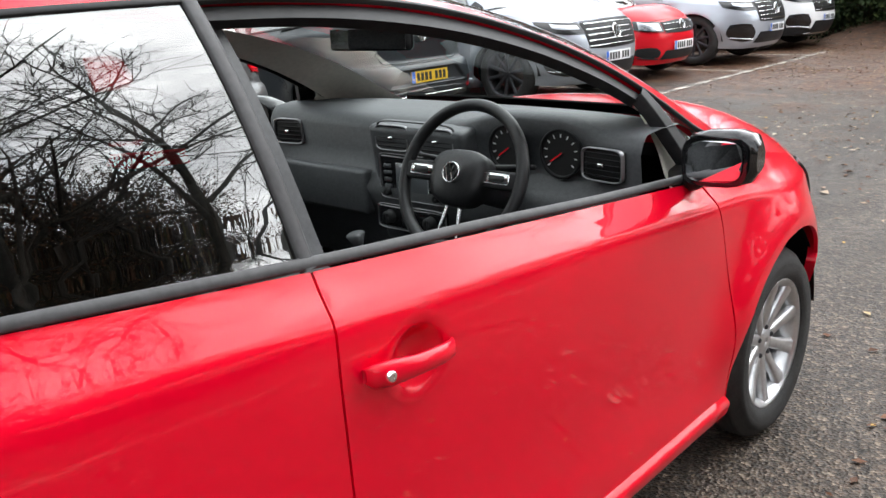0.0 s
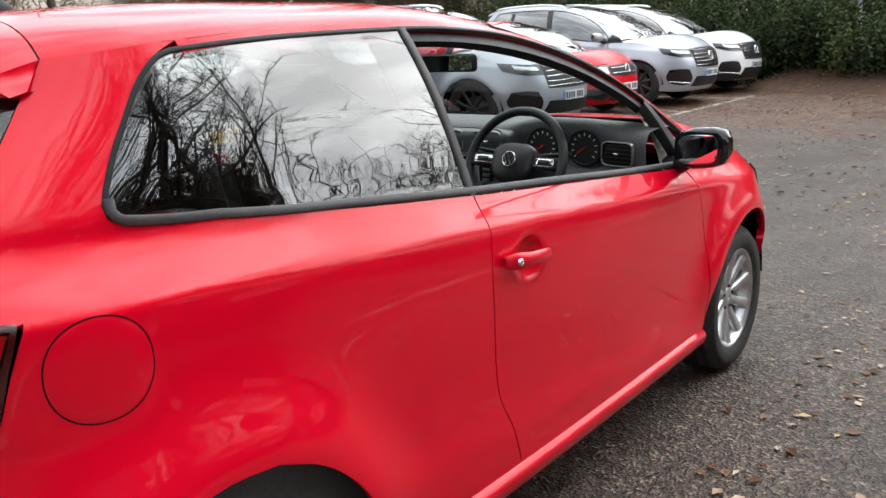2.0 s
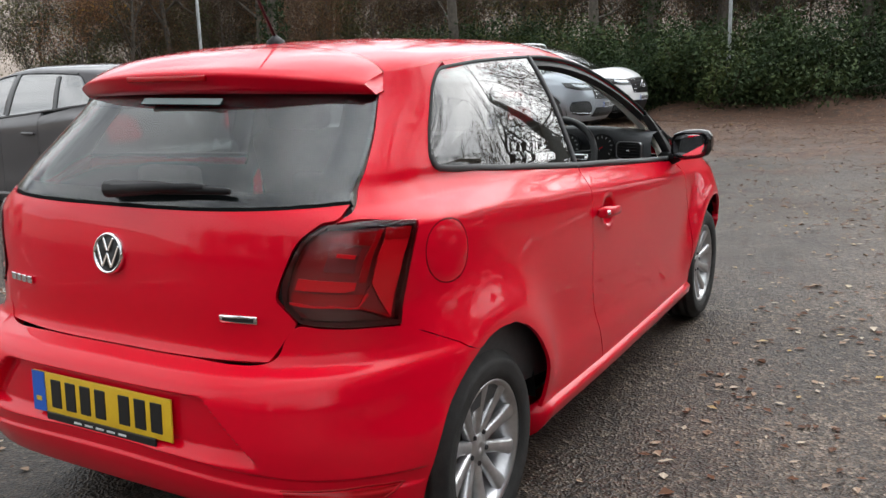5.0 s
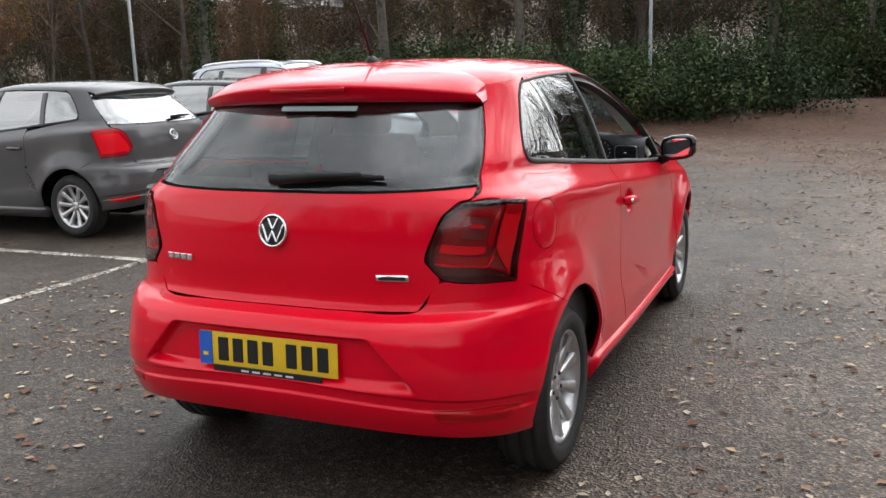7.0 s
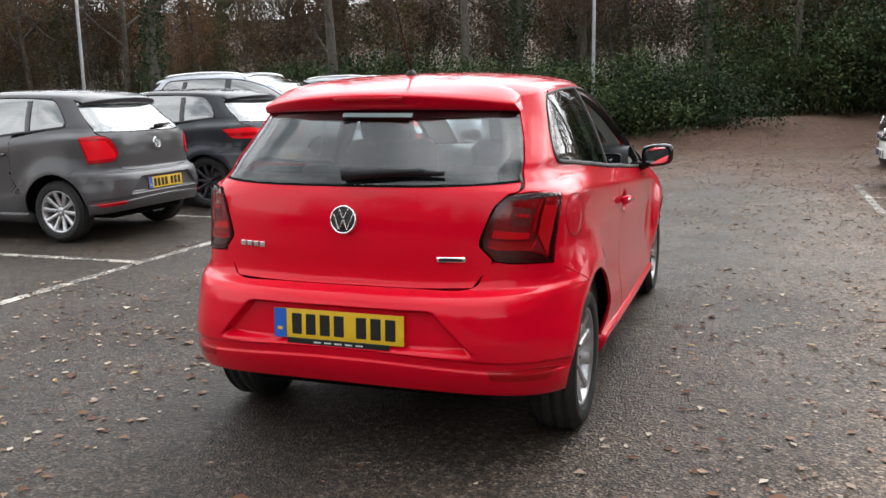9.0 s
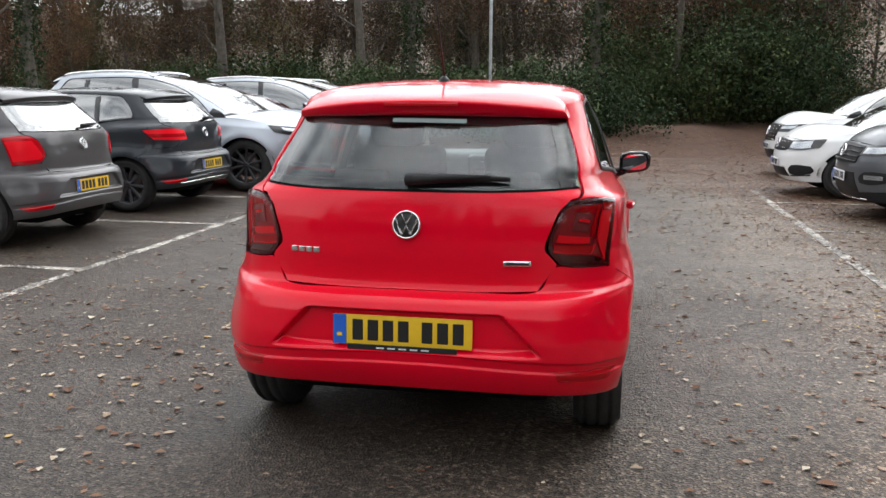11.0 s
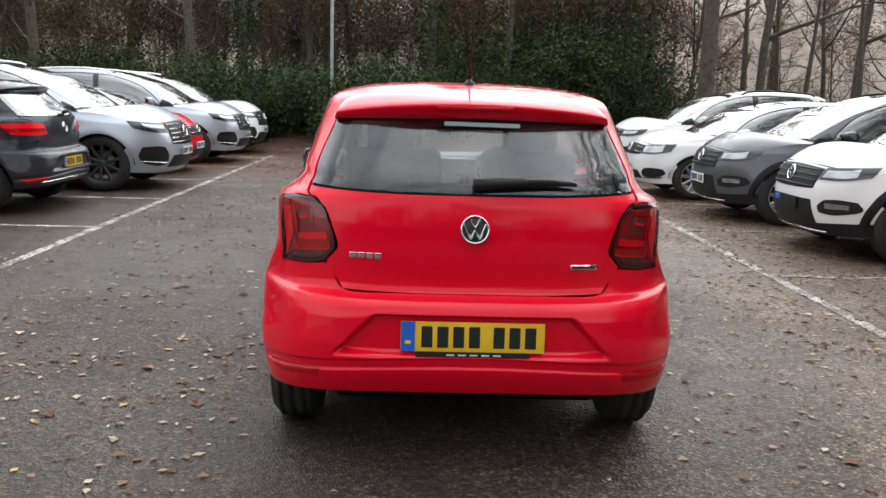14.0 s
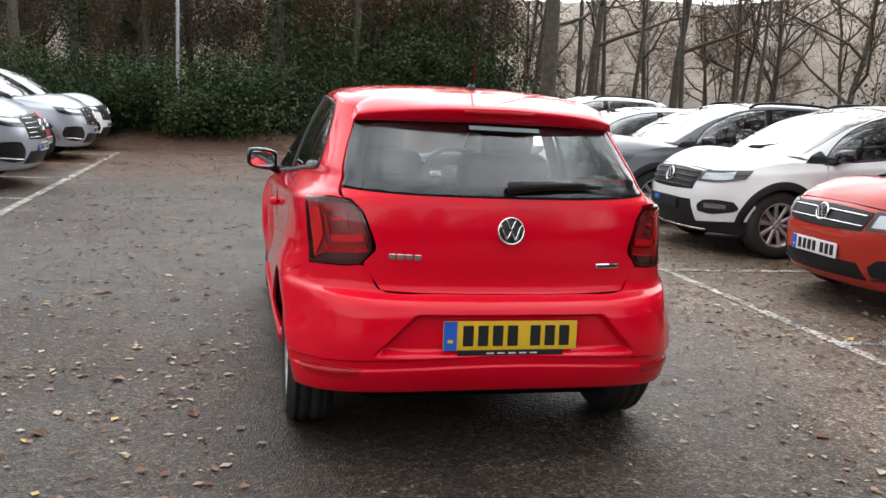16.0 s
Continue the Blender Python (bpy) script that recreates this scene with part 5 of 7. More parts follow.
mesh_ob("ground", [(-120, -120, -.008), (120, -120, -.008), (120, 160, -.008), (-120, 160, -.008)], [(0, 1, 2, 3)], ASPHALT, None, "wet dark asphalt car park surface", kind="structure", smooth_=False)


def line_mark(x0, y0, x1, y1, w=0.09):
    d = Vector((x1 - x0, y1 - y0, 0))
    a = math.atan2(d.y, d.x)
    m = Matrix.Translation(((x0 + x1) / 2, (y0 + y1) / 2, -.0055)) @ Matrix.Rotation(a, 4, "Z")
    ob = part("parking_line", box_bm(d.length, w, .003, 0, 1, m), LINE, None, smooth_=False)
    return tagged(ob, "worn white painted parking line", "marking", kind="structure")


line_mark(-3.38, -6, -3.38, 15.2)
for y in (-2.4, 0.05, 2.47, 4.95, 7.32, 9.75, 12.15, 14.6):
    line_mark(-8.2, y, -3.425, y)
line_mark(2.70, -6, 2.70, 9.6)
for y in (-1.4, 0.95, 3.28, 5.75, 8.2):
    line_mark(2.745, y, 7.5, y)

# ---- cars ----
hero, HS = car("car", "glossy red three-door hatchback parked in the aisle", RED, doors=3, hero=True, front=True)
hero.location = (0, 0, 0)


def park(model, x, y, facing):
    """x of the rear axle; facing 90 looks along -x."""
    model.matrix_basis = pose(x, y, 0, 0, 0, facing)
    return model


grey_polo, _ = car("car", "grey metallic five-door hatchback parked tail-out", GREY, doors=5)
park(grey_polo, -4.80, 3.87, 90)
golf, _ = car("car", "dark grey hatchback with a red-lamped tail", DARK, k=(1.07, 1.06, 1.0), doors=5, wheel_r=.315, rim_r=.225, alloy=DARK_ALLOY, slim_lamps=True)
park(golf, -4.85, 6.42, 90)
T_K = (1.19, 1.17, 1.17)
suv, _ = car("car", "silver large estate car with a chrome slatted grille", SILVER, k=T_K, doors=5, wheel_r=.37, rim_r=.26, alloy=DARK_ALLOY, style=1, rails=2)
park(suv, -4.40 - WHEELBASE * 1.17, 8.85, -90)
park(copy_thing(suv, Matrix()), -4.45 - WHEELBASE * 1.17, 13.55, -90)
red_polo, _ = car("car", "bright red small hatchback parked nose-out", RED_GLOSS, doors=5)
park(red_polo, -4.68 - WHEELBASE, 11.25, -90)
wsuv, _ = car("car", "white large estate car with a black nose", WHITE, k=T_K, doors=5, wheel_r=.37, rim_r=.26, alloy=DARK_ALLOY, style=1, rails=2, cladding=True)
park(wsuv, -4.55 - WHEELBASE * 1.17, 16.1, -90)
C_K = (1.08, 1.05, 1.08)
troc, _ = car("car", "white compact crossover with black lower cladding", WHITE, k=C_K, doors=5, wheel_r=.335, rim_r=.22, style=2, cladding=True, rails=1, plate_front=False)
park(troc, 3.37 + 3.27 * 1.05, 4.70, 90)
troc2, _ = car("car", "slate grey compact crossover with black lower cladding", SLATE, k=C_K, doors=5, wheel_r=.335, rim_r=.22, style=2, cladding=True, rails=1)
park(troc2, 3.25 + 3.27 * 1.05, 7.10, 90)
opolo, _ = car("car", "copper red small hatchback parked nose-out", ORANGE, doors=5, k=(1.04, 1.03, 1.0), wheel_r=.30)
park(opolo, 3.25 + 3.27 * 1.03, 2.05, 90)
wgolf, _ = car("car", "white sporty hatchback parked nose-out", WHITE, k=(1.07, 1.06, 1.0), doors=5, wheel_r=.315, rim_r=.225, style=0)
park(wgolf, 2.95 + 3.27 * 1.06, 9.55, 90)
wsuv2, _ = car("car", "white compact crossover at the end of the row", WHITE, k=(1.10, 1.08, 1.12), doors=5, wheel_r=.345, rim_r=.22, style=1, rails=1)
park(wsuv2, 3.30 + 3.27 * 1.08, 12.6, 90)


# far cars beyond the bays, half hidden by the undergrowth
for x, y, turn_ in ((-17.4, 14.6, -62), (-14.6, 17.2, -60)):
    tagged(park(copy_thing(wgolf, Matrix()), x, y, turn_), "white hatchback parked far off beside the undergrowth", "car")


# ---- details of the red car ----
def on_side(y, z, off=0.0, s=1):
    t = HS.turn("rear", "y", y, z)
    p = HS.rear(t, z)
    n = np.cross(HS.rear(t + .002, z) - HS.rear(t - .002, z), HS.rear(t, z + .002) - HS.rear(t, z - .002))
    n /= np.linalg.norm(n)
    if n[0] < 0:
        n = -n
    q = p + n * off
    return np.array((s * q[0], q[1], q[2])), np.array((s * n[0], n[1], n[2]))


def on_rear(x, z, off=0.0):
    t = HS.turn("rear", "x", x, z)
    p = HS.rear(t, z)
    return p + np.array((0, -off, 0))


def ring_groove(name, cy, cz, ry, rz, material, parent, w=0.0022, n=64, off=0.0006):
    """A closed thin line on the side, such as the gap round a flap."""
    v, f = [], []
    for k in range(n):
        a = 2 * math.pi * k / n
        c, s_ = math.copysign(abs(math.cos(a)) ** .92, math.cos(a)), math.copysign(abs(math.sin(a)) ** .92, math.sin(a))
        for q in (-1, 1):
            v.append(on_side(cy + (ry + q * w) * c, cz + (rz + q * w) * s_, off)[0])
    for k in range(n):
        a, b = 2 * k, 2 * ((k + 1) % n)
        f.append((a, a + 1, b + 1, b))
    return mesh_ob(name, v, f, material, parent)


# fuel flap
v, f = [on_side(-.176, .894, .0016)[0]], []
for r in (.3, .6, .9, 1.0):
    for k in range(48):
        a = 2 * math.pi * k / 48
        v.append(on_side(-.176 + .079 * r * math.cos(a), .894 + .079 * r * math.sin(a), .0016 if r < 1 else .0003)[0])
for k in range(48):
    f.append((0, 1 + k, 1 + (k + 1) % 48))
    for q in range(3):
        f.append((1 + q * 48 + k, 1 + (q + 1) * 48 + k, 1 + (q + 1) * 48 + (k + 1) % 48, 1 + q * 48 + (k + 1) % 48))
flap = mesh_ob("fuel_flap", v, f, RED, hero, "round painted fuel flap")
ring_groove("flap_gap", -.176, .894, .0800, .0800, UNDER, flap, w=.0011)

# door handles: a hollow behind a bar with a lock
for s in (1, -1):
    v, f = [], []
    rings = [(1.42, -.0028), (1.06, -.0034), (.96, -.008), (.75, -.026), (.4, -.034)]
    for r, d in rings:
        for k in range(40):
            a = 2 * math.pi * k / 40
            v.append(on_side(.957 + .058 * r * math.cos(a), .812 + .052 * r * math.sin(a), d + .004, s)[0])
    v.append(on_side(.957, .812, -.032, s)[0])
    for q in range(4):
        for k in range(40):
            f.append((q * 40 + k, q * 40 + (k + 1) % 40, (q + 1) * 40 + (k + 1) % 40, (q + 1) * 40 + k))
    for k in range(40):
        f.append((160 + k, 160 + (k + 1) % 40, 200))
    handle = mesh_ob("door_handle", v, f, RED, hero, "painted door handle with a round hollow")
    rows = []
    for y, z, o, hz, hx in ((.836, .823, .004, .012, .006), (.842, .823, .016, .019, .012), (.87, .822, .026, .021, .014), (.92, .819, .034, .017, .011), (.98, .815, .032, .0165, .010),
                            (1.01, .812, .022, .015, .010), (1.028, .811, .008, .011, .007)):
        p, n = on_side(y, z, o, s)
        rows.append([p + n * hx * math.cos(a) + np.array((0, 0, hz * math.sin(a))) for a in np.linspace(0, 2 * math.pi, 14, endpoint=False)])
    loft("pull_bar", rows, RED, handle, close=True)
    p, n = on_side(.862, .822, .0395, s)
    v, f = lathe([(0, .0), (.001, .001), (.001, .006), (.0, .0085), (-.008, .009)], 20, "x")
    if s > 0:
        mesh_ob("lock", [(p[0] + a, p[1] + b, p[2] + c) for a, b, c in v], f, CHROME, handle, "round chrome lock")

# script badges as plain bars
def bar_badge(x0, x1, z, h, n, material, backing=None):
    p = on_rear((x0 + x1) / 2, z, .004)
    slope = math.atan2(on_rear(x1, z)[1] - on_rear(x0, z)[1], x1 - x0)
    root = Matrix.Translation(p) @ Matrix.Rotation(slope, 4, "Z")
    base = None
    if backing:
        base = part("badge", box_bm(x1 - x0, .005, h, .0015, 1, root), backing, hero, "small chrome badge with dark bars")
        part("bar", box_bm((x1 - x0) * .82, .002, h * .45, 0, 1, root @ Matrix.Translation((0, -.0033, 0))), INK, base, smooth_=False)
        return
    for k in range(n):
        w = (x1 - x0) / n
        b = part("badge" if base is None else "bar", box_bm(w * .80, .006, h, .002, 2, root @ Matrix.Translation((-(x1 - x0) / 2 + (k + .5) * w, 0, 0))), material, base or hero, "chrome bar badge" if base is None else "")
        base = base or b


bar_badge(-.459, -.333, .799, .021, 4, CHROME)
bar_badge(.354, .457, .772, .020, 1, CHROME, CHROME)

# aerial
v, f = lathe([(-.004, .024), (.006, .022), (.016, .012), (.022, .006)], 20, "z")
foot = mesh_ob("aerial_foot", [(a, b * 1.5 + .135, c + 1.430) for a, b, c in v], f, BLACK_TRIM, hero, "black roof aerial foot")
v, f = tube([(0, .135, 1.445), (0, .04, 1.60), (0, -.045, 1.74)], [.0055, .0035, .0025], 8)
mesh_ob("aerial_rod", v, f, BLACK_TRIM, foot, "thin black aerial rod")

# high brake light in the spoiler, paper strip on the glass, dealer strip under the plate
sp = part("brake_light", box_bm(.29, .012, .016, .004, 2, Matrix.Translation((0, -.329, 1.334))), LAMP_DARK, hero, "dark red high brake light")
v = [on_rear(x, z, .0) + np.array((0, -.0035, 0)) for x, z in ((-.115, 1.268), (.175, 1.265), (.175, 1.280), (-.115, 1.283))]
mesh_ob("paper_strip", v, [(0, 1, 2, 3)], PAPER, hero, "pale paper strip on the rear screen", smooth_=False)
strip = part("dealer_strip", box_bm(.41, .006, .020, .001, 1, Matrix.Translation((0, on_rear(0, .46)[1] - .010, .462))), INK, hero, "black strip with pale bars under the plate", smooth_=False)
for k in range(5):
    part("bar", box_bm(.028, .002, .005, 0, 1, Matrix.Translation((-.08 + .042 * k, on_rear(0, .46)[1] - .014, .461))), WHITE_INK, strip, smooth_=False)

# rear wiper blade and screen edge
v, f = tube([on_rear(-.01, 1.066, .028), on_rear(.15, 1.076, .030), on_rear(.37, 1.072, .026)], [.022, .017, .008], 8)
mesh_ob("wiper_blade", v, f, BLACK_TRIM, hero, "black wiper blade")
for a, b, wd in (((-.61, 1.052), (.61, 1.052), .05), ((-.55, 1.287), (.55, 1.287), .05)):
    HS.strip("screen_border", UNDER, hero, [("x", a[0], a[1]), ("x", -.3, a[1] - .004), ("x", 0, a[1] - .006), ("x", .3, a[1] - .004), ("x", b[0], b[1])], wd, off=-.014, n=40, thick=.016, label="black printed border of the rear screen")
for s in (1, -1):
    HS.strip("screen_border", UNDER, hero, [("x", s * .588, 1.035), ("x", s * .556, 1.17), ("x", s * .512, 1.295)], .085, off=-.014, n=24, thick=.016)

HS.strip("screen_border", UNDER, hero, [("x", -.57, .972), ("x", -.3, .966), ("x", 0, .964), ("x", .3, .966), ("x", .57, .972)], .085, end="screen", off=-.006, n=40, thick=.010, label="black printed border of the windscreen")

# quarterlight post, inner window frame and linings
for s in (1, -1):
    HS.strip("window_post", BLACK_TRIM, hero, [("y", 2.075, .875), ("y", 2.02, .96), ("y", 1.945, 1.10)], .055, side=s, off=.002, n=16, thick=.03, label="black window post")
    if s < 0:
        HS.patch("door_window", CLEAR, hero, [("y", .82, 1.0), ("y", 1.4, BELT(1.4) + .008), ("y", 2.05, .892)], [("y", 2.05, .892), ("y", 1.94, 1.10)],
                 [("y", .785, 1.36), ("y", 1.0, 1.355), ("y", 1.4, 1.306), ("y", 1.8, 1.181), ("y", 1.94, 1.10)], [("y", .82, 1.0), ("y", .785, 1.36)], 30, 12, side=s, off=-.006, flange=0, label="clear door window")
    HS.patch("quarterlight", CLEAR, hero, [("y", 2.08, .885), ("y", 2.26, .878)], [("y", 2.26, .878), ("y", 2.20, .945)], [("y", 1.965, 1.095), ("y", 2.08, 1.03), ("y", 2.20, .945)], [("y", 2.08, .885), ("y", 1.965, 1.095)],
             10, 8, side=s, off=-.006, flange=0, label="small fixed front window")
    HS.patch("pillar_foot_lining", CREAM, hero, [("y", 1.97, .80), ("y", 2.30, .80)], [("y", 2.30, .80), ("y", 2.24, .93)], [("y", 1.99, 1.07), ("y", 2.24, .93)], [("y", 1.97, .80), ("y", 1.99, 1.07)], 8, 8, side=s, off=-.05, flange=0, label="pale lining behind the small front window")
    HS.patch("window_frame", BLACK_TRIM, hero, [("y", .80, 1.342), ("y", 1.0, 1.335), ("y", 1.2, 1.315), ("y", 1.4, 1.280), ("y", 1.6, 1.225), ("y", 1.8, 1.150), ("y", 1.93, 1.085)],
             [("y", 1.93, 1.085), ("y", 1.98, 1.09)], [("y", .775, 1.362), ("y", 1.0, 1.357), ("y", 1.2, 1.341), ("y", 1.4, 1.308), ("y", 1.6, 1.256), ("y", 1.8, 1.183), ("y", 1.98, 1.09)],
             [("y", .80, 1.342), ("y", .775, 1.362)], 40, 5, side=s, off=-.014, flange=.025, label="black upper door frame")
    HS.patch("door_lining", DASH, hero, [("y", .84, .30), ("y", 2.08, .30)], [("y", 2.08, .30), ("y", 2.06, .872)], [("y", .84, BELT(.84) - .012), ("y", 1.4, BELT(1.4) - .012), ("y", 2.06, .872)], [("y", .84, .30), ("y", .84, BELT(.84) - .012)],
             20, 10, side=s, off=-.075, flange=0, label="dark door lining")
    HS.patch("side_lining", DASH, hero, [("y", -.40, .45), ("y", .80, .30)], [("y", .80, .30), ("y", .80, .985)], [("y", -.42, 1.02), ("y", -.05, 1.065), ("y", .80, .985)], [("y", -.40, .45), ("y", -.42, 1.02)],
             20, 10, side=s, off=-.06, flange=0, label="dark rear side lining")
    HS.patch("pillar_lining", CREAM, hero, [("y", -.36, 1.03), ("y", -.10, 1.09)], [("y", -.10, 1.09), ("y", -.02, 1.21), ("y", .13, 1.345)], [("y", -.10, 1.33), ("y", .13, 1.345)], [("y", -.36, 1.03), ("y", -.26, 1.16), ("y", -.10, 1.33)],
             12, 12, side=s, off=-.035, flange=0, label="pale rear pillar lining")
    HS.patch("post_lining", DASH, hero, [("y", .72, .98), ("y", .88, .98)], [("y", .88, .98), ("y", .84, 1.36)], [("y", .70, 1.36), ("y", .84, 1.36)], [("y", .72, .98), ("y", .70, 1.36)], 5, 12, side=s, off=-.045, flange=.01, label="dark middle pillar lining")
    HS.patch("front_pillar_lining", CREAM, hero, [("y", 1.2, 1.325), ("y", 1.4, 1.290), ("y", 1.6, 1.238), ("y", 1.8, 1.165), ("y", 2.0, 1.065), ("y", 2.22, .915)], [("y", 2.22, .915), ("x", .52, .915)],
             [("y", 1.2, 1.375), ("x", .46, 1.32), ("x", .49, 1.17), ("x", .52, 1.05), ("x", .52, .915)], [("y", 1.2, 1.325), ("y", 1.2, 1.375)], 30, 8, end="screen", side=s, off=-.046, flange=0, label="pale front pillar lining")
rows = []
for v in np.linspace(0, 1, 14):
    ys, ym = -.06 + v * 1.26, -.02 + v * 1.22
    xe = HS.half(ys, ROOF_EDGE(ys)) * HS.front_f(ys, ROOF_EDGE(ys)) * HS.rear_f(ys, ROOF_EDGE(ys)) - .02
    rows.append([(x * xe, ys + (ym - ys) * (1 - x * x), ROOF_EDGE(ys) - .02 + (ROOF_MID(ym) - ROOF_EDGE(ys) - .018) * (1 - abs(x) ** 2.6)) for x in np.linspace(-1, 1, 17)])
loft("headlining", rows, CREAM, hero, "pale cloth headlining")

# dashboard
rows = []
for x in np.linspace(-.69, .69, 43):
    u = abs(x) / .69
    hood = .035 * math.exp(-((x - .36) / .19) ** 4)
    prof = [(2.46 - .28 * u ** 3, .918), (2.34 - .22 * u ** 3, .978), (2.15 - .12 * u ** 3, 1.012), (1.98 - .04 * u ** 2, 1.014 + hood * .6), (1.89 - .02 * u ** 2, 1.008 + hood), (1.855, .992 + hood), (1.842 + .05 * min(hood / .035, 1), .965),
            (1.850 + .06 * min(hood / .035, 1), .90), (1.83, .845), (1.80, .80), (1.82, .74), (1.87, .64), (1.92, .52)]
    rows.append([(x, y, z) for y, z in prof])
dash = loft("dashboard", rows, DASH, hero, "dark grey soft dashboard")


def rounded_frame(name, cx, cy, cz, w, h, parent, material, r=.25, t=.004, depth=.012, tilt=0.0, n=40, label="", turn=0.0):
    """A thin rounded rectangular ring that faces backwards."""
    v, f = [], []
    m = Matrix.Translation((cx, cy, cz)) @ Matrix.Rotation(turn, 4, "Z") @ Matrix.Rotation(tilt, 4, "X")
    for k in range(n):
        a = 2 * math.pi * k / n
        c, s_ = math.copysign(abs(math.cos(a)) ** r, math.cos(a)), math.copysign(abs(math.sin(a)) ** r, math.sin(a))
        for q, d in ((0, 0), (0, -depth), (1, -depth), (1, 0)):
            v.append(m @ Vector(((w / 2 - q * t) * c, d, (h / 2 - q * t) * s_)))
    for k in range(n):
        a, b = 4 * k, 4 * ((k + 1) % n)
        for i in range(3):
            f.append((a + i, a + i + 1, b + i + 1, b + i))
    return mesh_ob(name, v, f, material, parent, label)


def vent(cx, cy, cz, w, h, turn=0.0):
    fr = rounded_frame("air_vent", cx, cy, cz, w, h, hero, SATIN, .35, .003, .012, label="black air vent with a satin metal surround", turn=turn)
    m = Matrix.Translation((cx, cy, cz)) @ Matrix.Rotation(turn, 4, "Z")
    part("vent_box", box_bm(w - .006, .01, h - .006, .012, 2, m @ Matrix.Translation((0, .001, 0))), INK, fr)
    for k in range(5):
        part("slat", box_bm(w * .86, .008, .003, 0, 1, m @ Matrix.Translation((0, -.008, -h * .33 + k * h * .165))), BLACK_TRIM, fr, smooth_=False)
    part("slider", box_bm(.018, .012, .010, .002, 1, m @ Matrix.Translation((0, -.012, 0))), CHROME, fr)


vent(.592, 1.842, .935, .125, .082, radians(-8))
vent(-.592, 1.842, .935, .125, .082, radians(8))
vent(-.085, 1.812, .955, .130, .075)
vent(.085, 1.812, .955, .130, .075)
# centre stack with radio and heater knobs
stack = part("centre_console", box_bm(.36, .16, .36, .02, 3, Matrix.Translation((0, 1.90, .82)) @ Matrix.Rotation(radians(8), 4, "X")), DASH, hero, "centre console stack")
rounded_frame("stack_trim", 0, 1.812, .955, .30, .098, stack, BLACK_TRIM, .3, .003, .006)
rad = part("radio", box_bm(.25, .02, .125, .006, 2, Matrix.Translation((-.015, 1.815, .842))), GLOSS_BLACK, hero, "radio with a grey screen")
part("screen", box_bm(.125, .004, .085, .002, 1, Matrix.Translation((-.015, 1.804, .842))), SCREEN, rad)
rounded_frame("radio_trim", -.015, 1.808, .842, .26, .135, rad, SATIN, .15, .002, .004)
for k in range(4):
    for sx in (-1, 1):
        part("key", box_bm(.03, .006, .012, .002, 1, Matrix.Translation((-.015 + sx * .095, 1.803, .872 - .02 * k))), DASH, rad)
v, f = lathe([(0, .0), (.012, .001), (.012, .011), (0, .013)], 20, "y")
for sx in (-1, 1):
    mesh_ob("knob", [(-.015 + sx * .095 + a, 1.802 - b, .797 + c) for a, b, c in v], f, BLACK_TRIM, rad)
heat = part("heater_panel", box_bm(.26, .02, .065, .006, 2, Matrix.Translation((-.015, 1.80, .725))), GLOSS_BLACK, hero, "heater panel with three knobs")
rounded_frame("heater_trim", -.015, 1.794, .725, .27, .075, heat, SATIN, .2, .002, .004)
for k in range(3):
    v, f = lathe([(0, .0), (.018, .001), (.020, .018), (0, .021)], 24, "y")
    kn = mesh_ob("knob", [(-.095 + .08 * k + a, 1.790 - b, .725 + c) for a, b, c in v], f, BLACK_TRIM, heat)
    part("pointer", box_bm(.003, .004, .028, 0, 1, Matrix.Translation((-.095 + .08 * k, 1.771, .725))), CHROME, kn, smooth_=False)
part("glove_box", box_bm(.40, .04, .14, .015, 2, Matrix.Translation((-.40, 1.815, .78))), DASH, hero, "closed glove box lid")
part("tunnel", box_bm(.20, 1.0, .18, .03, 2, Matrix.Translation((0, 1.40, .50))), DASH, hero, "floor tunnel console")
v, f = tube([(0, 1.55, .58), (0, 1.57, .70), (0, 1.56, .74)], [.010, .010, .026], 12)
mesh_ob("gear_lever", v, f, DASH, hero, "gear lever with a round knob")
v, f = tube([(0, 1.25, .60), (0, 1.12, .66)], [.015, .018], 10)
mesh_ob("hand_brake", v, f, DASH, hero)

# instrument dials
for cx in (.285, .452):
    v, f = lathe([(0.0, .062), (.010, .064), (.012, .059), (.004, .056)], 40, "y")
    ring_ = mesh_ob("dial", [(cx + a, 1.872 - b, .945 + c) for a, b, c in v], f, BLACK_TRIM, hero, "round instrument dial")
    v, f = lathe([(0, .0), (.001, .057)], 40, "y")
    mesh_ob("dial_face", [(cx + a, 1.868 - b, .945 + c) for a, b, c in v], f, INK, ring_)
    for k in range(11):
        a = radians(220 - 26 * k)
        part("mark", box_bm(.003, .001, .009, 0, 1, Matrix.Translation((cx + .046 * math.cos(a), 1.8655, .945 + .046 * math.sin(a))) @ Matrix.Rotation(-(a - HP), 4, "Y")), WHITE_INK, ring_, smooth_=False)
    part("needle", box_bm(.003, .002, .040, 0, 1, Matrix.Translation((cx - .014, 1.864, .935)) @ Matrix.Rotation(radians(-125), 4, "Y")), LAMP_RED, ring_, smooth_=False)

# steering wheel, tilted back
sw = new("steering_wheel", None)
sw.parent = hero
tagged(sw, "black leather steering wheel with chrome spoke trim")
sw.matrix_basis = Matrix.Translation((.315, 1.635, .915)) @ Matrix.Rotation(radians(-24), 4, "X")
v, f = [], []
for k in range(64):
    a = 2 * math.pi * k / 64
    flat = min(1.0, .172 / max(1e-6, -math.sin(a) * .182)) if math.sin(a) < 0 else 1.0
    r0 = .182 * flat
    for j in range(10):
        b = 2 * math.pi * j / 10
        v.append(((r0 + .0155 * math.cos(b)) * math.cos(a), .016 * math.sin(b), (r0 + .0155 * math.cos(b)) * math.sin(a)))
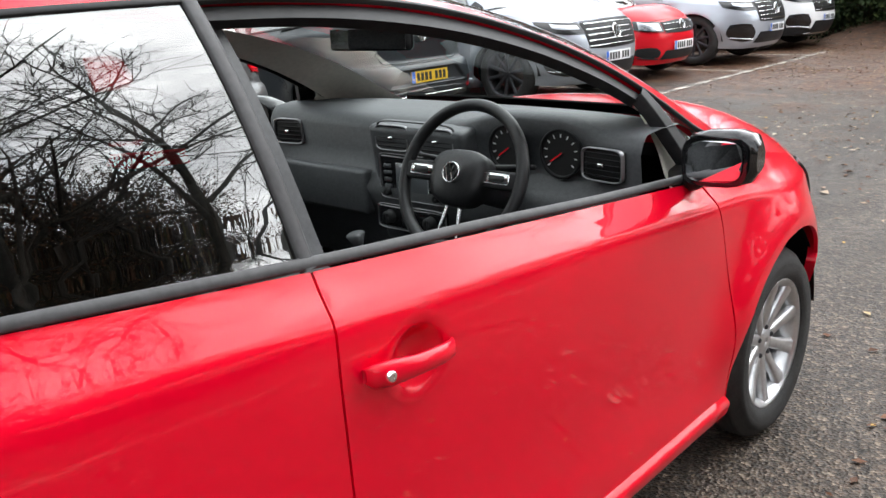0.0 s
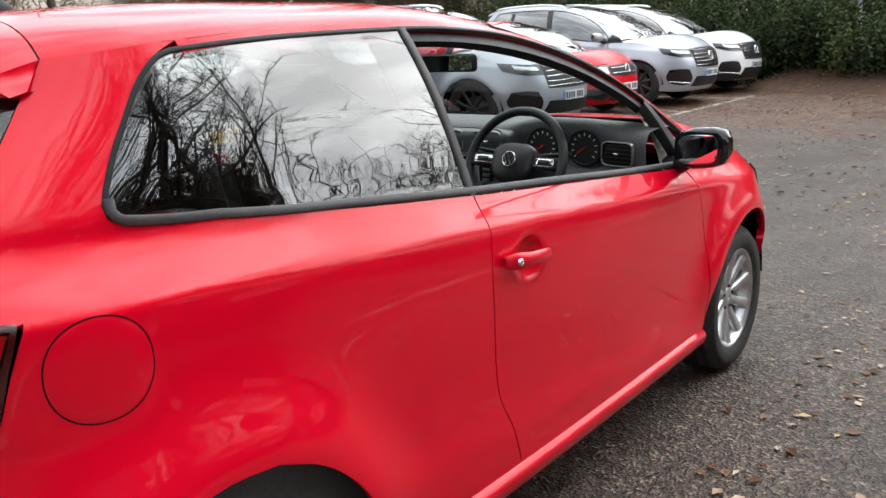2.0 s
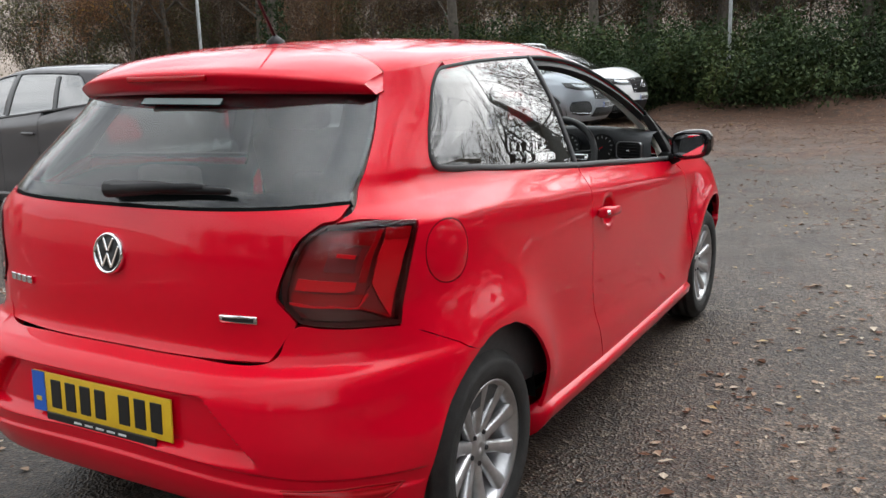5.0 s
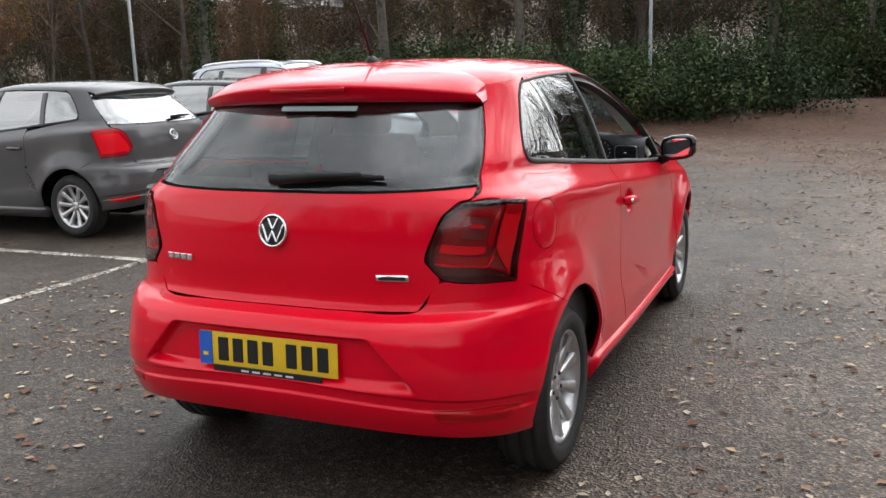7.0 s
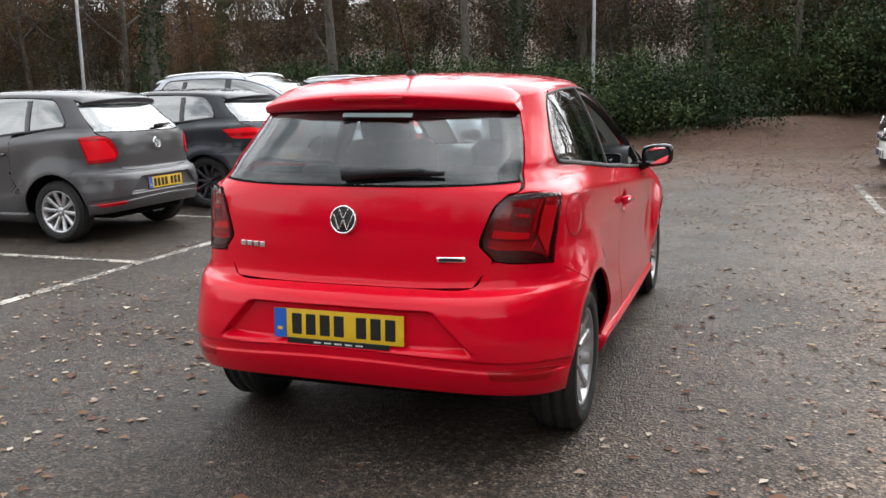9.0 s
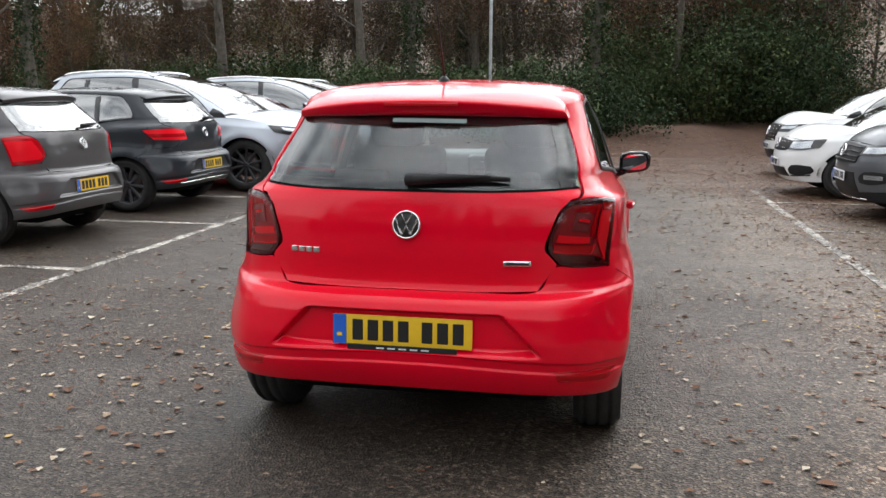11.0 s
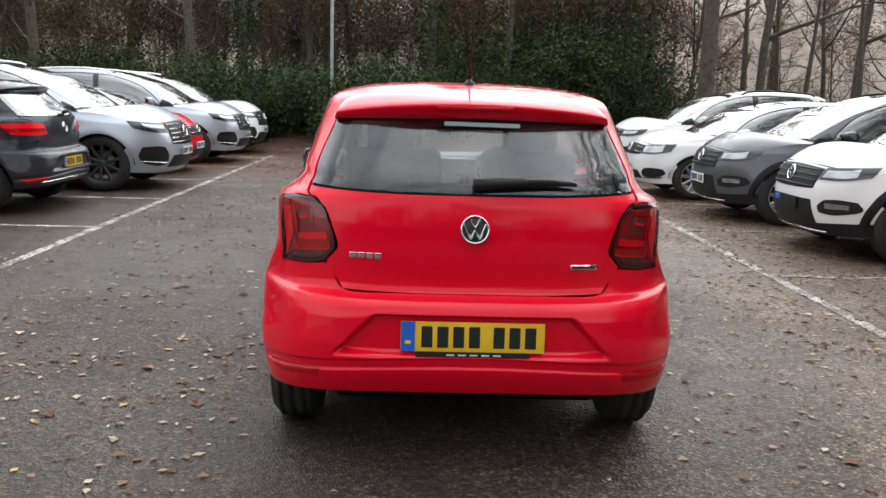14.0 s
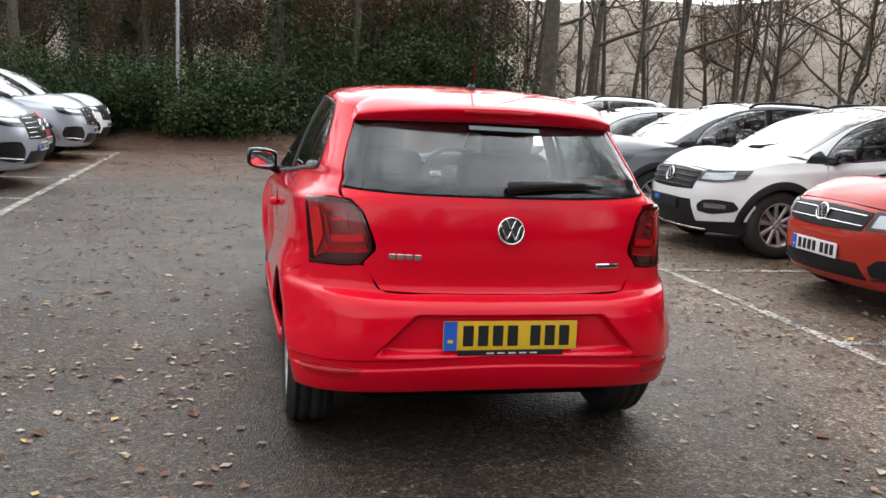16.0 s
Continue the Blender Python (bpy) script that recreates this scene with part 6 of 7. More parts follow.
for k in range(64):
    for j in range(10):
        f.append((k * 10 + j, k * 10 + (j + 1) % 10, ((k + 1) % 64) * 10 + (j + 1) % 10, ((k + 1) % 64) * 10 + j))
mesh_ob("wheel_rim", v, f, LEATHER, sw)
rows = []
for d, sc in ((.03, .95), (-.004, 1.0), (-.020, .94), (-.030, .70), (-.033, .25)):
    rows.append([(sc * .085 * math.copysign(abs(math.cos(a)) ** .75, math.cos(a)) * (1 + .12 * math.sin(a)), d, sc * .072 * math.copysign(abs(math.sin(a)) ** .75, math.sin(a)) - .004) for a in np.linspace(0, 2 * math.pi, 36, endpoint=False)])
loft("airbag_cover", rows, LEATHER, sw, close=True)
for sx in (-1, 1):
    part("spoke", box_bm(.10, .02, .045, .008, 2, Matrix.Translation((sx * .125, -.002, .004))), BLACK_TRIM, sw)
    part("spoke_trim", box_bm(.075, .004, .026, .003, 1, Matrix.Translation((sx * .118, -.013, .006))), CHROME, sw)
    part("spoke_keys", box_bm(.045, .004, .016, .003, 1, Matrix.Translation((sx * .120, -.016, .006))), INK, sw)
    part("spoke", box_bm(.009, .012, .11, .004, 2, Matrix.Translation((sx * .026, .0, -.118)) @ Matrix.Rotation(sx * radians(-8), 4, "Y")), CHROME, sw)
badge(sw, Matrix.Translation((0, -.034, .004)), .026)
v, f = tube([(.315, 1.66, .90), (.315, 1.85, .83)], [.045, .05], 14)
mesh_ob("steering_column", v, f, DASH, hero)
for sx in (-1, 1):
    v, f = tube([(.315 + sx * .05, 1.70, .93), (.315 + sx * .19, 1.68, .95)], [.009, .006], 8)
    mesh_ob("column_stalk", v, f, BLACK_TRIM, hero)

# interior mirror, front and rear seats, parcel shelf
rm = part("rear_view_mirror", box_bm(.25, .035, .062, .018, 3, Matrix.Translation((.01, 1.66, 1.243)) @ Matrix.Rotation(radians(12), 4, "Z")), BLACK_TRIM, hero, "black rear view mirror")
part("mirror_glass", box_bm(.23, .002, .050, .0, 1, Matrix.Translation((.0135, 1.6415, 1.243)) @ Matrix.Rotation(radians(12), 4, "Z")), MIRROR, rm, smooth_=False)
v, f = tube([(0, 1.68, 1.25), (0, 1.72, 1.30)], .012, 8)
mesh_ob("mirror_stalk", v, f, BLACK_TRIM, rm)
for sx in (-1, 1):
    seat(hero, Matrix.Translation((sx * .335, 1.0, .405)))
    part("rear_cushion", box_bm(.56, .46, .15, .05, 3, Matrix.Translation((sx * .30, .28, .47))), CLOTH, hero, "dark rear bench cushion")
    part("rear_backrest", box_bm(.57, .13, .52, .05, 3, Matrix.Translation((sx * .30, .03, .72)) @ Matrix.Rotation(radians(16), 4, "X")), CLOTH, hero, "dark rear bench backrest")
    part("rear_restraint", box_bm(.24, .08, .10, .035, 3, Matrix.Translation((sx * .32, -.05, 1.01))), CLOTH, hero, "low rear head restraint")
part("parcel_shelf", box_bm(1.10, .36, .02, .008, 2, Matrix.Translation((0, -.26, .955))), DASH, hero, "dark parcel shelf")
part("bulkhead", box_bm(1.30, .03, .50, 0, 1, Matrix.Translation((0, 2.28, .62))), UNDER, hero)
part("cabin_floor", box_bm(1.40, 1.9, .02, 0, 1, Matrix.Translation((0, 1.20, .30))), UNDER, hero)


# ---- woodland ----
BARK = varied(mat("bark", (0.06, 0.05, 0.04), 0.9), 6, (0.045, 0.038, 0.031), (0.115, 0.098, 0.078), 0.7, 30)
TWIG = varied(mat("twig_bark", (0.05, 0.04, 0.03), 0.9), 9, (0.030, 0.022, 0.016), (0.075, 0.055, 0.040))


def leaf_material(name, stops, rough=0.55):
    m = mat(name, (0.1, 0.1, 0.1), rough)
    n, l, b = nodes_of(m)
    geo = n.new("ShaderNodeNewGeometry")
    b.inputs["Specular IOR Level"].default_value = 0.1
    r = ramp_node(n, l, geo.outputs["Random Per Island"], stops)
    info = n.new("ShaderNodeObjectInfo")
    tone = ramp_node(n, l, info.outputs["Random"], [(0.0, (0.50, 0.56, 0.54)), (0.35, (0.85, 0.90, 0.88)), (0.65, (1.15, 1.12, 1.0)), (1.0, (1.85, 1.55, 1.15))])
    mx = n.new("ShaderNodeMix")
    mx.data_type, mx.blend_type = "RGBA", "MULTIPLY"
    mx.inputs["Factor"].default_value = 1.0
    l.new(r.outputs["Color"], mx.inputs["A"])
    l.new(tone.outputs["Color"], mx.inputs["B"])
    l.new(mx.outputs["Result"], b.inputs["Base Color"])
    return m


DEAD_LEAF = leaf_material("dead_leaf", [(0.0, (0.058, 0.032, 0.021)), (0.5, (0.100, 0.056, 0.034)), (0.9, (0.150, 0.090, 0.052)), (1.0, (0.22, 0.15, 0.09))], 0.6)
GROUND_LEAF = leaf_material("fallen_leaf", [(0.0, (0.075, 0.034, 0.020)), (0.35, (0.16, 0.072, 0.042)), (0.6, (0.26, 0.15, 0.10)), (0.8, (0.40, 0.29, 0.22)), (0.95, (0.52, 0.44, 0.36)), (1.0, (0.50, 0.30, 0.08))], 0.5)
GOLD_LEAF = leaf_material("autumn_leaf", [(0.0, (0.10, 0.050, 0.016)), (0.5, (0.20, 0.10, 0.025)), (1.0, (0.34, 0.20, 0.035))])
GREEN_LEAF = leaf_material("evergreen_leaf", [(0.0, (0.024, 0.040, 0.018)), (0.5, (0.037, 0.057, 0.024)), (1.0, (0.054, 0.074, 0.031))], 0.6)
OLIVE_LEAF = leaf_material("olive_leaf", [(0.0, (0.045, 0.048, 0.022)), (0.6, (0.075, 0.076, 0.034)), (1.0, (0.12, 0.11, 0.05))])


def frustums(segs, sides):
    """Verts and faces of many tapered limbs: each is a list of (point, radius)."""
    verts, faces = [], []
    ang = np.arange(sides) * 2 * math.pi / sides
    ca, sa = np.cos(ang), np.sin(ang)
    for pts in segs:
        p = np.array([q[0] for q in pts])
        r = np.array([q[1] for q in pts])
        d = np.gradient(p, axis=0)
        d /= np.linalg.norm(d, axis=1)[:, None] + 1e-9
        ref = np.where(np.abs(d[:, 2:3]) < .9, np.array([[0, 0, 1.0]]), np.array([[1.0, 0, 0]]))
        a = np.cross(d, ref)
        a /= np.linalg.norm(a, axis=1)[:, None] + 1e-9
        b = np.cross(d, a)
        ring = p[:, None] + r[:, None, None] * (ca[None, :, None] * a[:, None] + sa[None, :, None] * b[:, None])
        o = len(verts)
        verts.extend(ring.reshape(-1, 3).tolist())
        for i in range(len(pts) - 1):
            for k in range(sides):
                k2 = (k + 1) % sides
                faces.append((o + i * sides + k, o + i * sides + k2, o + (i + 1) * sides + k2, o + (i + 1) * sides + k))
    return verts, faces


def limb(rng, start, direction, length, r0, r1, n, wander, lift):
    pts, p, d = [], np.array(start, float), np.array(direction, float)
    d /= np.linalg.norm(d)
    for i in range(n + 1):
        pts.append((p.copy(), r0 + (r1 - r0) * i / n))
        d = d + rng.normal(0, wander, 3) + np.array((0, 0, lift))
        d /= np.linalg.norm(d)
        p = p + d * length / n
    return pts


def leaf_cards(rng, centres, size, spread):
    """Small folded leaves round the given points."""
    n = len(centres)
    c = np.asarray(centres) + rng.normal(0, spread, (n, 3))
    a = rng.normal(0, 1, (n, 3))
    a /= np.linalg.norm(a, axis=1)[:, None]
    b = np.cross(a, rng.normal(0, 1, (n, 3)))
    b /= np.linalg.norm(b, axis=1)[:, None] + 1e-9
    s = size * rng.uniform(.6, 1.3, (n, 1))
    v = np.stack([c - a * s, c + b * s * .45, c + a * s, c - b * s * .45], 1).reshape(-1, 3)
    f = [(4 * i, 4 * i + 1, 4 * i + 2, 4 * i + 3) for i in range(n)]
    return v, f


def tree(seed, height, spread=1.0, limbs=14, leaves=0, leaf_mat=None, clear=0.28, lean=0.0, ivy=0, fine=5, trunk_r=None, wander=.05, limb_k=1.0):
    """A bare or thinly leaved broadleaf tree: tapered trunk, limbs, branches and twigs."""
    rng = np.random.default_rng(seed)
    top = new("tree", None)
    r0 = trunk_r or height * .014
    trunk = limb(rng, (0, 0, -.1), (lean, rng.normal(0, .04), 1), height, r0, r0 * .14, 12, wander, .04)
    trunk[0] = (trunk[0][0], r0 * 1.45)
    tp = np.array([q[0] for q in trunk])
    thick, mid, thin, ends = [trunk], [], [], []
    for k in range(limbs):
        u = clear + (1 - clear) * (k + rng.uniform(0, .8)) / limbs
        i = min(int(u * 12), 11)
        base = tp[i] + (tp[i + 1] - tp[i]) * (u * 12 - i)
        az = k * 2.4 + rng.uniform(-.5, .5)
        up = rng.uniform(.35, .95) + u * .4
        ln = height * spread * (.40 * (1 - u) + .14) * rng.uniform(.75, 1.2)
        lb = limb(rng, base, (math.cos(az), math.sin(az), up), ln, limb_k * r0 * (.46 * (1 - u) + .13), r0 * .06, 6, .16, .05)
        thick.append(lb)
        for j in range(6):
            w = .25 + .75 * (j + rng.uniform(0, .9)) / 6
            ii = min(int(w * 6), 5)
            p = lb[ii][0]
            dd = lb[ii + 1][0] - lb[ii][0]
            dd = dd / np.linalg.norm(dd) + rng.normal(0, .55, 3)
            br = limb(rng, p, dd, ln * rng.uniform(.28, .5), max(lb[ii][1] * .5, .012), .006, 4, .2, .06)
            mid.append(br)
            for m in range(fine):
                q = br[1 + int(rng.integers(0, 4))][0]
                d2 = (br[-1][0] - br[0][0])
                d2 = d2 / (np.linalg.norm(d2) + 1e-9) + rng.normal(0, .6, 3)
                tw = limb(rng, q, d2, ln * rng.uniform(.12, .26), .0075, .003, 2, .2, .05)
                thin.append(tw)
                ends += [tw[1][0], tw[2][0]]
    v1, f1 = frustums(thick, 7)
    mesh_ob("trunk", v1, f1, BARK, top, "dark bark trunk and limbs")
    v2, f2 = frustums(mid, 4)
    v3, f3 = frustums(thin, 3)
    o = len(v2)
    mesh_ob("twig_crown", v2 + v3, f2 + [tuple(i + o for i in q) for q in f3], TWIG, top, "fine bare branches", kind="stuff")
    if leaves:
        e = np.array(ends)
        v, f = leaf_cards(rng, e[rng.integers(0, len(e), leaves)], .052, .30)
        mesh_ob("crown", v, f, leaf_mat or DEAD_LEAF, top, "thin scattered leaves", kind="stuff")
    if ivy:
        t = rng.uniform(0, .75, ivy)
        i = (t * 12).astype(int)
        c = tp[i] + (tp[i + 1] - tp[i]) * (t * 12 - i)[:, None]
        az = rng.uniform(0, 2 * math.pi, ivy)
        rr = r0 * (1 - t * .7) + rng.uniform(0, .28, ivy)
        c = c + np.stack([rr * np.cos(az), rr * np.sin(az), np.zeros(ivy)], 1)
        v, f = leaf_cards(rng, c, .07, .06)
        mesh_ob("ivy", v, f, GREEN_LEAF, top, "dark ivy on the trunk", kind="stuff")
    return top


def shrub(seed, w, h, leaves, leaf_mat, size=.06):
    """A dense evergreen bush of leafy sprays on stems, uneven in outline."""
    rng = np.random.default_rng(seed)
    top = new("shrub", None)
    stems, cent = [], []
    for k in range(26):
        az, rr = rng.uniform(0, 2 * math.pi), rng.uniform(.1, 1.0) ** .5
        st = limb(rng, (rng.normal(0, w * .10), rng.normal(0, w * .10), -.05), (math.cos(az) * rr * w * .55, math.sin(az) * rr * w * .55, h * rng.uniform(.55, 1.0)), h * rng.uniform(.7, 1.05), .03, .006, 6, .14, -.03)
        stems.append(st)
        for q in range(2, 7):
            for _ in range(3):
                cent.append(st[q][0] + rng.normal(0, .24, 3))
    v, f = frustums(stems, 4)
    mesh_ob("woody_stem", v, f, TWIG, top, "woody stems", kind="stuff")
    cent = np.array(cent)
    cent[:, 2] = np.abs(cent[:, 2])
    pick = cent[rng.integers(0, len(cent), leaves)]
    v, f = leaf_cards(rng, pick, size, .20)
    mesh_ob("crown", v, f, leaf_mat, top, "dense small leaves", kind="stuff")
    return top


def put_copies(proto, places, label, category, group):
    first = True
    for x, y, rz, sc in places:
        ob = proto if first else copy_thing(proto, Matrix())
        ob.matrix_basis = Matrix.Translation((x, y, 0)) @ Matrix.Rotation(radians(rz), 4, "Z") @ Matrix.Diagonal((sc, sc, sc, 1))
        tagged(ob, label, category, group)
        first = False


bare_a = tree(11, 11.0, 1.0, 14, trunk_r=.15)
bare_b = tree(12, 13.0, .85, 15, leaves=2200, leaf_mat=DEAD_LEAF, trunk_r=.19)
bare_c = tree(13, 9.0, 1.2, 13, leaves=2600, leaf_mat=GOLD_LEAF, trunk_r=.11, lean=.12)
ivy_t = tree(14, 12.0, .8, 12, ivy=3600, trunk_r=.20, clear=.35)
brown_t = tree(15, 8.0, 1.1, 14, leaves=9500, leaf_mat=DEAD_LEAF, clear=.12, trunk_r=.08)
olive_t = tree(16, 7.0, 1.1, 14, leaves=9500, leaf_mat=OLIVE_LEAF, clear=.10, trunk_r=.07)
near_t = tree(17, 11.0, 1.15, 18, fine=11, trunk_r=.14, clear=.18)
stout_t = tree(18, 16.0, .38, 11, fine=9, trunk_r=.25, clear=.22, wander=.018, limb_k=.42)
holly = shrub(21, 3.6, 3.4, 13000, GREEN_LEAF, .055)
laurel = shrub(22, 4.4, 2.6, 13000, GREEN_LEAF, .062)
bramble = shrub(23, 3.0, 1.8, 7000, OLIVE_LEAF, .036)

wr = random.Random(5)
spots = {"a": [], "b": [], "c": [], "ivy": [], "brown": [], "olive": [], "holly": [], "laurel": [], "bramble": [], "near": [], "stout": []}


def scatter(kind, n, x0, x1, y0, y1, s0=.8, s1=1.25):
    for i in range(n):
        x = x0 + (x1 - x0) * (i + wr.random()) / n
        spots[kind].append((x, wr.uniform(y0, y1), wr.uniform(0, 360), wr.uniform(s0, s1)))


# the wood beyond the end of the aisle: low leafy growth in front, tall bare trees behind
scatter("a", 9, -30, 26, 25, 34)
scatter("b", 9, -34, 22, 27, 40)
scatter("ivy", 8, -26, 7, 23.8, 30)
scatter("c", 14, -34, 26, 23.5, 34)
scatter("brown", 30, -36, 8, 23.4, 27.5, .50, .82)
scatter("olive", 16, -34, 7, 24, 28, .5, .8)
scatter("brown", 14, -40, 9, 28, 34, .60, .80)
scatter("olive", 12, -40, 8, 29, 35, .75, 1.0)
scatter("brown", 10, -46, 16, 35, 46, .75, .95)
scatter("holly", 4, -10, 5, 23.2, 26, .5, .8)
scatter("laurel", 6, -4.3, .6, 18.5, 19.8, .72, .90)
scatter("laurel", 8, -13, -4, 20.0, 21.8, .75, 1.0)
scatter("holly", 6, .8, 6.6, 21.8, 24.4, .75, 1.3)
scatter("bramble", 12, -14, 8, 22.3, 25.0, .8, 1.3)
scatter("bramble", 10, -34, -12, 24, 30, 1.0, 1.6)
scatter("holly", 5, -36, -14, 27, 33, .6, 1.0)
# open far trees ahead to the right
for kind, n, s0, s1 in (("a", 10, .55, .85), ("b", 5, .5, .8), ("c", 8, .5, .8), ("brown", 14, .6, .85), ("bramble", 14, 1.0, 1.8)):
    for i in range(n):
        az, dd = radians(20 + 72 * (i + wr.random()) / n), wr.uniform(36, 60)
        spots[kind].append((dd * math.cos(az), dd * math.sin(az), wr.uniform(0, 360), wr.uniform(s0, s1)))
# low dark thicket added out of view to darken reflections: behind right-hand cars and camera
for kind, n, s0, s1 in (("bramble", 16, 1.2, 1.7), ("olive", 6, .38, .55), ("brown", 6, .35, .5), ("holly", 8, .6, .85)):
    for i in range(n):
        spots[kind].append((wr.uniform(11.0, 14.0), -12 + 24 * (i + wr.random()) / n, wr.uniform(0, 360), wr.uniform(s0, s1)))
        spots[kind].append((-16 + 32 * (i + wr.random()) / n, wr.uniform(-22, -17), wr.uniform(0, 360), wr.uniform(s0, s1)))
# left side, beyond the parked cars
for kind, n, s0, s1 in (("brown", 10, .6, .85), ("olive", 7, .6, .9), ("ivy", 4, .7, 1.0), ("a", 5, .8, 1.1), ("c", 6, .8, 1.1), ("holly", 5, .6, .9)):
    for i in range(n):
        spots[kind].append((wr.uniform(-36, -24), -8 + 34 * (i + wr.random()) / n, wr.uniform(0, 360), wr.uniform(s0, s1)))
# right side and behind: open bare trees
for kind, n in (("a", 3), ("b", 2), ("c", 2), ("bramble", 8)):
    for i in range(n):
        spots[kind].append((wr.uniform(18, 32), -16 + 46 * (i + wr.random()) / n, wr.uniform(0, 360), wr.uniform(.75, 1.1)))
for kind, n, s0, s1 in (("brown", 15, .75, 1.1), ("olive", 9, .75, 1.05), ("ivy", 3, .7, .9)):
    for i in range(n):
        spots[kind].append((wr.uniform(12.0, 16.0), -9 + 18 * (i + wr.random()) / n, wr.uniform(0, 360), wr.uniform(s0, s1)))
        # unseen trees added behind the camera to darken what the tailgate reflects
        spots[kind].append((-14 + 26 * (i + wr.random()) / n, wr.uniform(-27, -19), wr.uniform(0, 360), wr.uniform(s0, s1)))
for i in range(7):
    spots["brown"].append((wr.uniform(13.0, 16.5), 5 + 6 * (i + wr.random()) / 7, wr.uniform(0, 360), wr.uniform(.7, .95)))
for i in range(11):
    spots["near"].append((wr.uniform(9.6, 13.0), -7 + 15 * (i + wr.random()) / 11, wr.uniform(0, 360), wr.uniform(1.0, 1.45)))
spots["near"] += [(17.5, 20.5, 130, .9), (19.5, 27.5, 80, .9)]
# straight trunks behind the parked cars
spots["stout"] += [(7.4, 19.8, 20, 1.0), (9.6, 23.1, 140, .50), (11.3, 22.7, 250, .42), (12.6, 21.9, 60, .46), (14.4, 20.6, 310, .42), (7.2, 25.2, 190, .6), (17.5, 27.0, 10, .5), (13.0, 29.0, 100, .5), (-6.6, 21.2, 75, .66), (2.3, 22.6, 215, .55), (-3.6, 23.2, 30, .6), (-10.6, 20.6, 160, .7)]
spots["ivy"] += [(.2, 21.8, 0, .95), (-5.4, 22.6, 90, .8), (-14.6, 17.6, 40, .9)]
for kind, n in (("a", 4), ("b", 3), ("c", 2), ("holly", 5)):
    for i in range(n):
        spots[kind].append((-22 + 46 * (i + wr.random()) / n, wr.uniform(-30, -19), wr.uniform(0, 360), wr.uniform(.6, .95)))

put_copies(bare_a, spots["a"], "tall bare winter tree with dark branches", "tree", "woodland trees")
put_copies(near_t, spots["near"], "many-branched bare tree beside the car park", "tree", "woodland trees")
put_copies(stout_t, spots["stout"], "straight stout bare tree trunk with thin limbs", "tree", "woodland trees")
put_copies(bare_b, spots["b"], "tall bare tree with a few brown leaves", "tree", "woodland trees")
put_copies(bare_c, spots["c"], "leaning tree with sparse golden leaves", "tree", "woodland trees")
put_copies(ivy_t, spots["ivy"], "tall bare tree clad in dark ivy", "tree", "woodland trees")
put_copies(brown_t, spots["brown"], "young tree holding withered brown leaves", "tree", "woodland trees")
put_copies(olive_t, spots["olive"], "young tree with dull olive leaves", "tree", "woodland trees")
put_copies(holly, spots["holly"], "dense dark evergreen holly bush", "shrub", "hedge shrubs")
put_copies(laurel, spots["laurel"], "spreading dark green laurel bush", "shrub", "hedge shrubs")
put_copies(bramble, spots["bramble"], "low olive green bramble thicket", "shrub", "hedge shrubs")

# far wooded slope all round
HILL = varied(mat("far_woods", (0.14, 0.12, 0.10), 1.0), .35, (0.20, 0.168, 0.142), (0.36, 0.305, 0.26), .6, 2.0)
v, f = [], []
for k in range(121):
    a = 2 * math.pi * k / 120
    rr = 64 + 6 * math.sin(3 * a + 1)
    hh = 9.8 + 1.6 * math.exp(-((a - .95) / .5) ** 2) + .7 * math.sin(5 * a) + .5 * math.sin(13 * a + 2) + .4 * math.sin(29 * a)
    for t, z in ((0, -.1), (.35, hh * .55), (.75, hh * .9), (1.2, hh)):
        v.append(((rr + 14 * t) * math.cos(a), (rr + 14 * t) * math.sin(a), z))
for k in range(120):
    for i in range(3):
        f.append((k * 4 + i, (k + 1) * 4 + i, (k + 1) * 4 + i + 1, k * 4 + i + 1))
mesh_ob("backdrop", v, f, HILL, None, "far brown wooded slope", kind="structure")

# leaf-strewn bank under the wood
def bank_z(x, y):
    """Height of the bank: it begins further back behind the parked cars."""
    q = y - 2.6 * smooth(-3.4, -5.0, x) - 2.2 * smooth(2.2, 4.0, x)
    return .62 * smooth(15.4, 20.4, q)


v, f = [], []
nx, ny = 90, 40
for j in range(ny):
    for i in range(nx):
        x, y = -40 + 72 * i / (nx - 1), 14.0 + 42 * (j / (ny - 1)) ** 1.6
        lift = bank_z(x, y)
        z = -.05 + lift * (1.06 + .25 * noise.noise(Vector((x * .3, y * .3, 0)))) + .10 * noise.noise(Vector((x * .9, y * .9, 3))) * min(lift * 3, 1)
        v.append((x, y, z))
mesh_ob("leaf_bank", v, grid_faces(ny, nx), LITTER, None, "bank of brown fallen leaves under the trees", kind="structure")

# fallen leaves
lr = np.random.default_rng(8)


def leaf_patch(n, x0, x1, y0, y1, z=.004):
    xs, ys = lr.uniform(x0, x1, n), lr.uniform(y0, y1, n)
    keep = np.array([.6 * noise.noise(Vector((x * .8, y * .8, 0))) + .35 * noise.noise(Vector((x * 3, y * 3, 5))) + .30 > lr.uniform(-.35, .55) for x, y in zip(xs, ys)])
    keep &= ~((np.abs(xs) < .84) & (ys > -.6) & (ys < 3.2))
    return np.stack([xs[keep], ys[keep], np.full(keep.sum(), z)], 1)


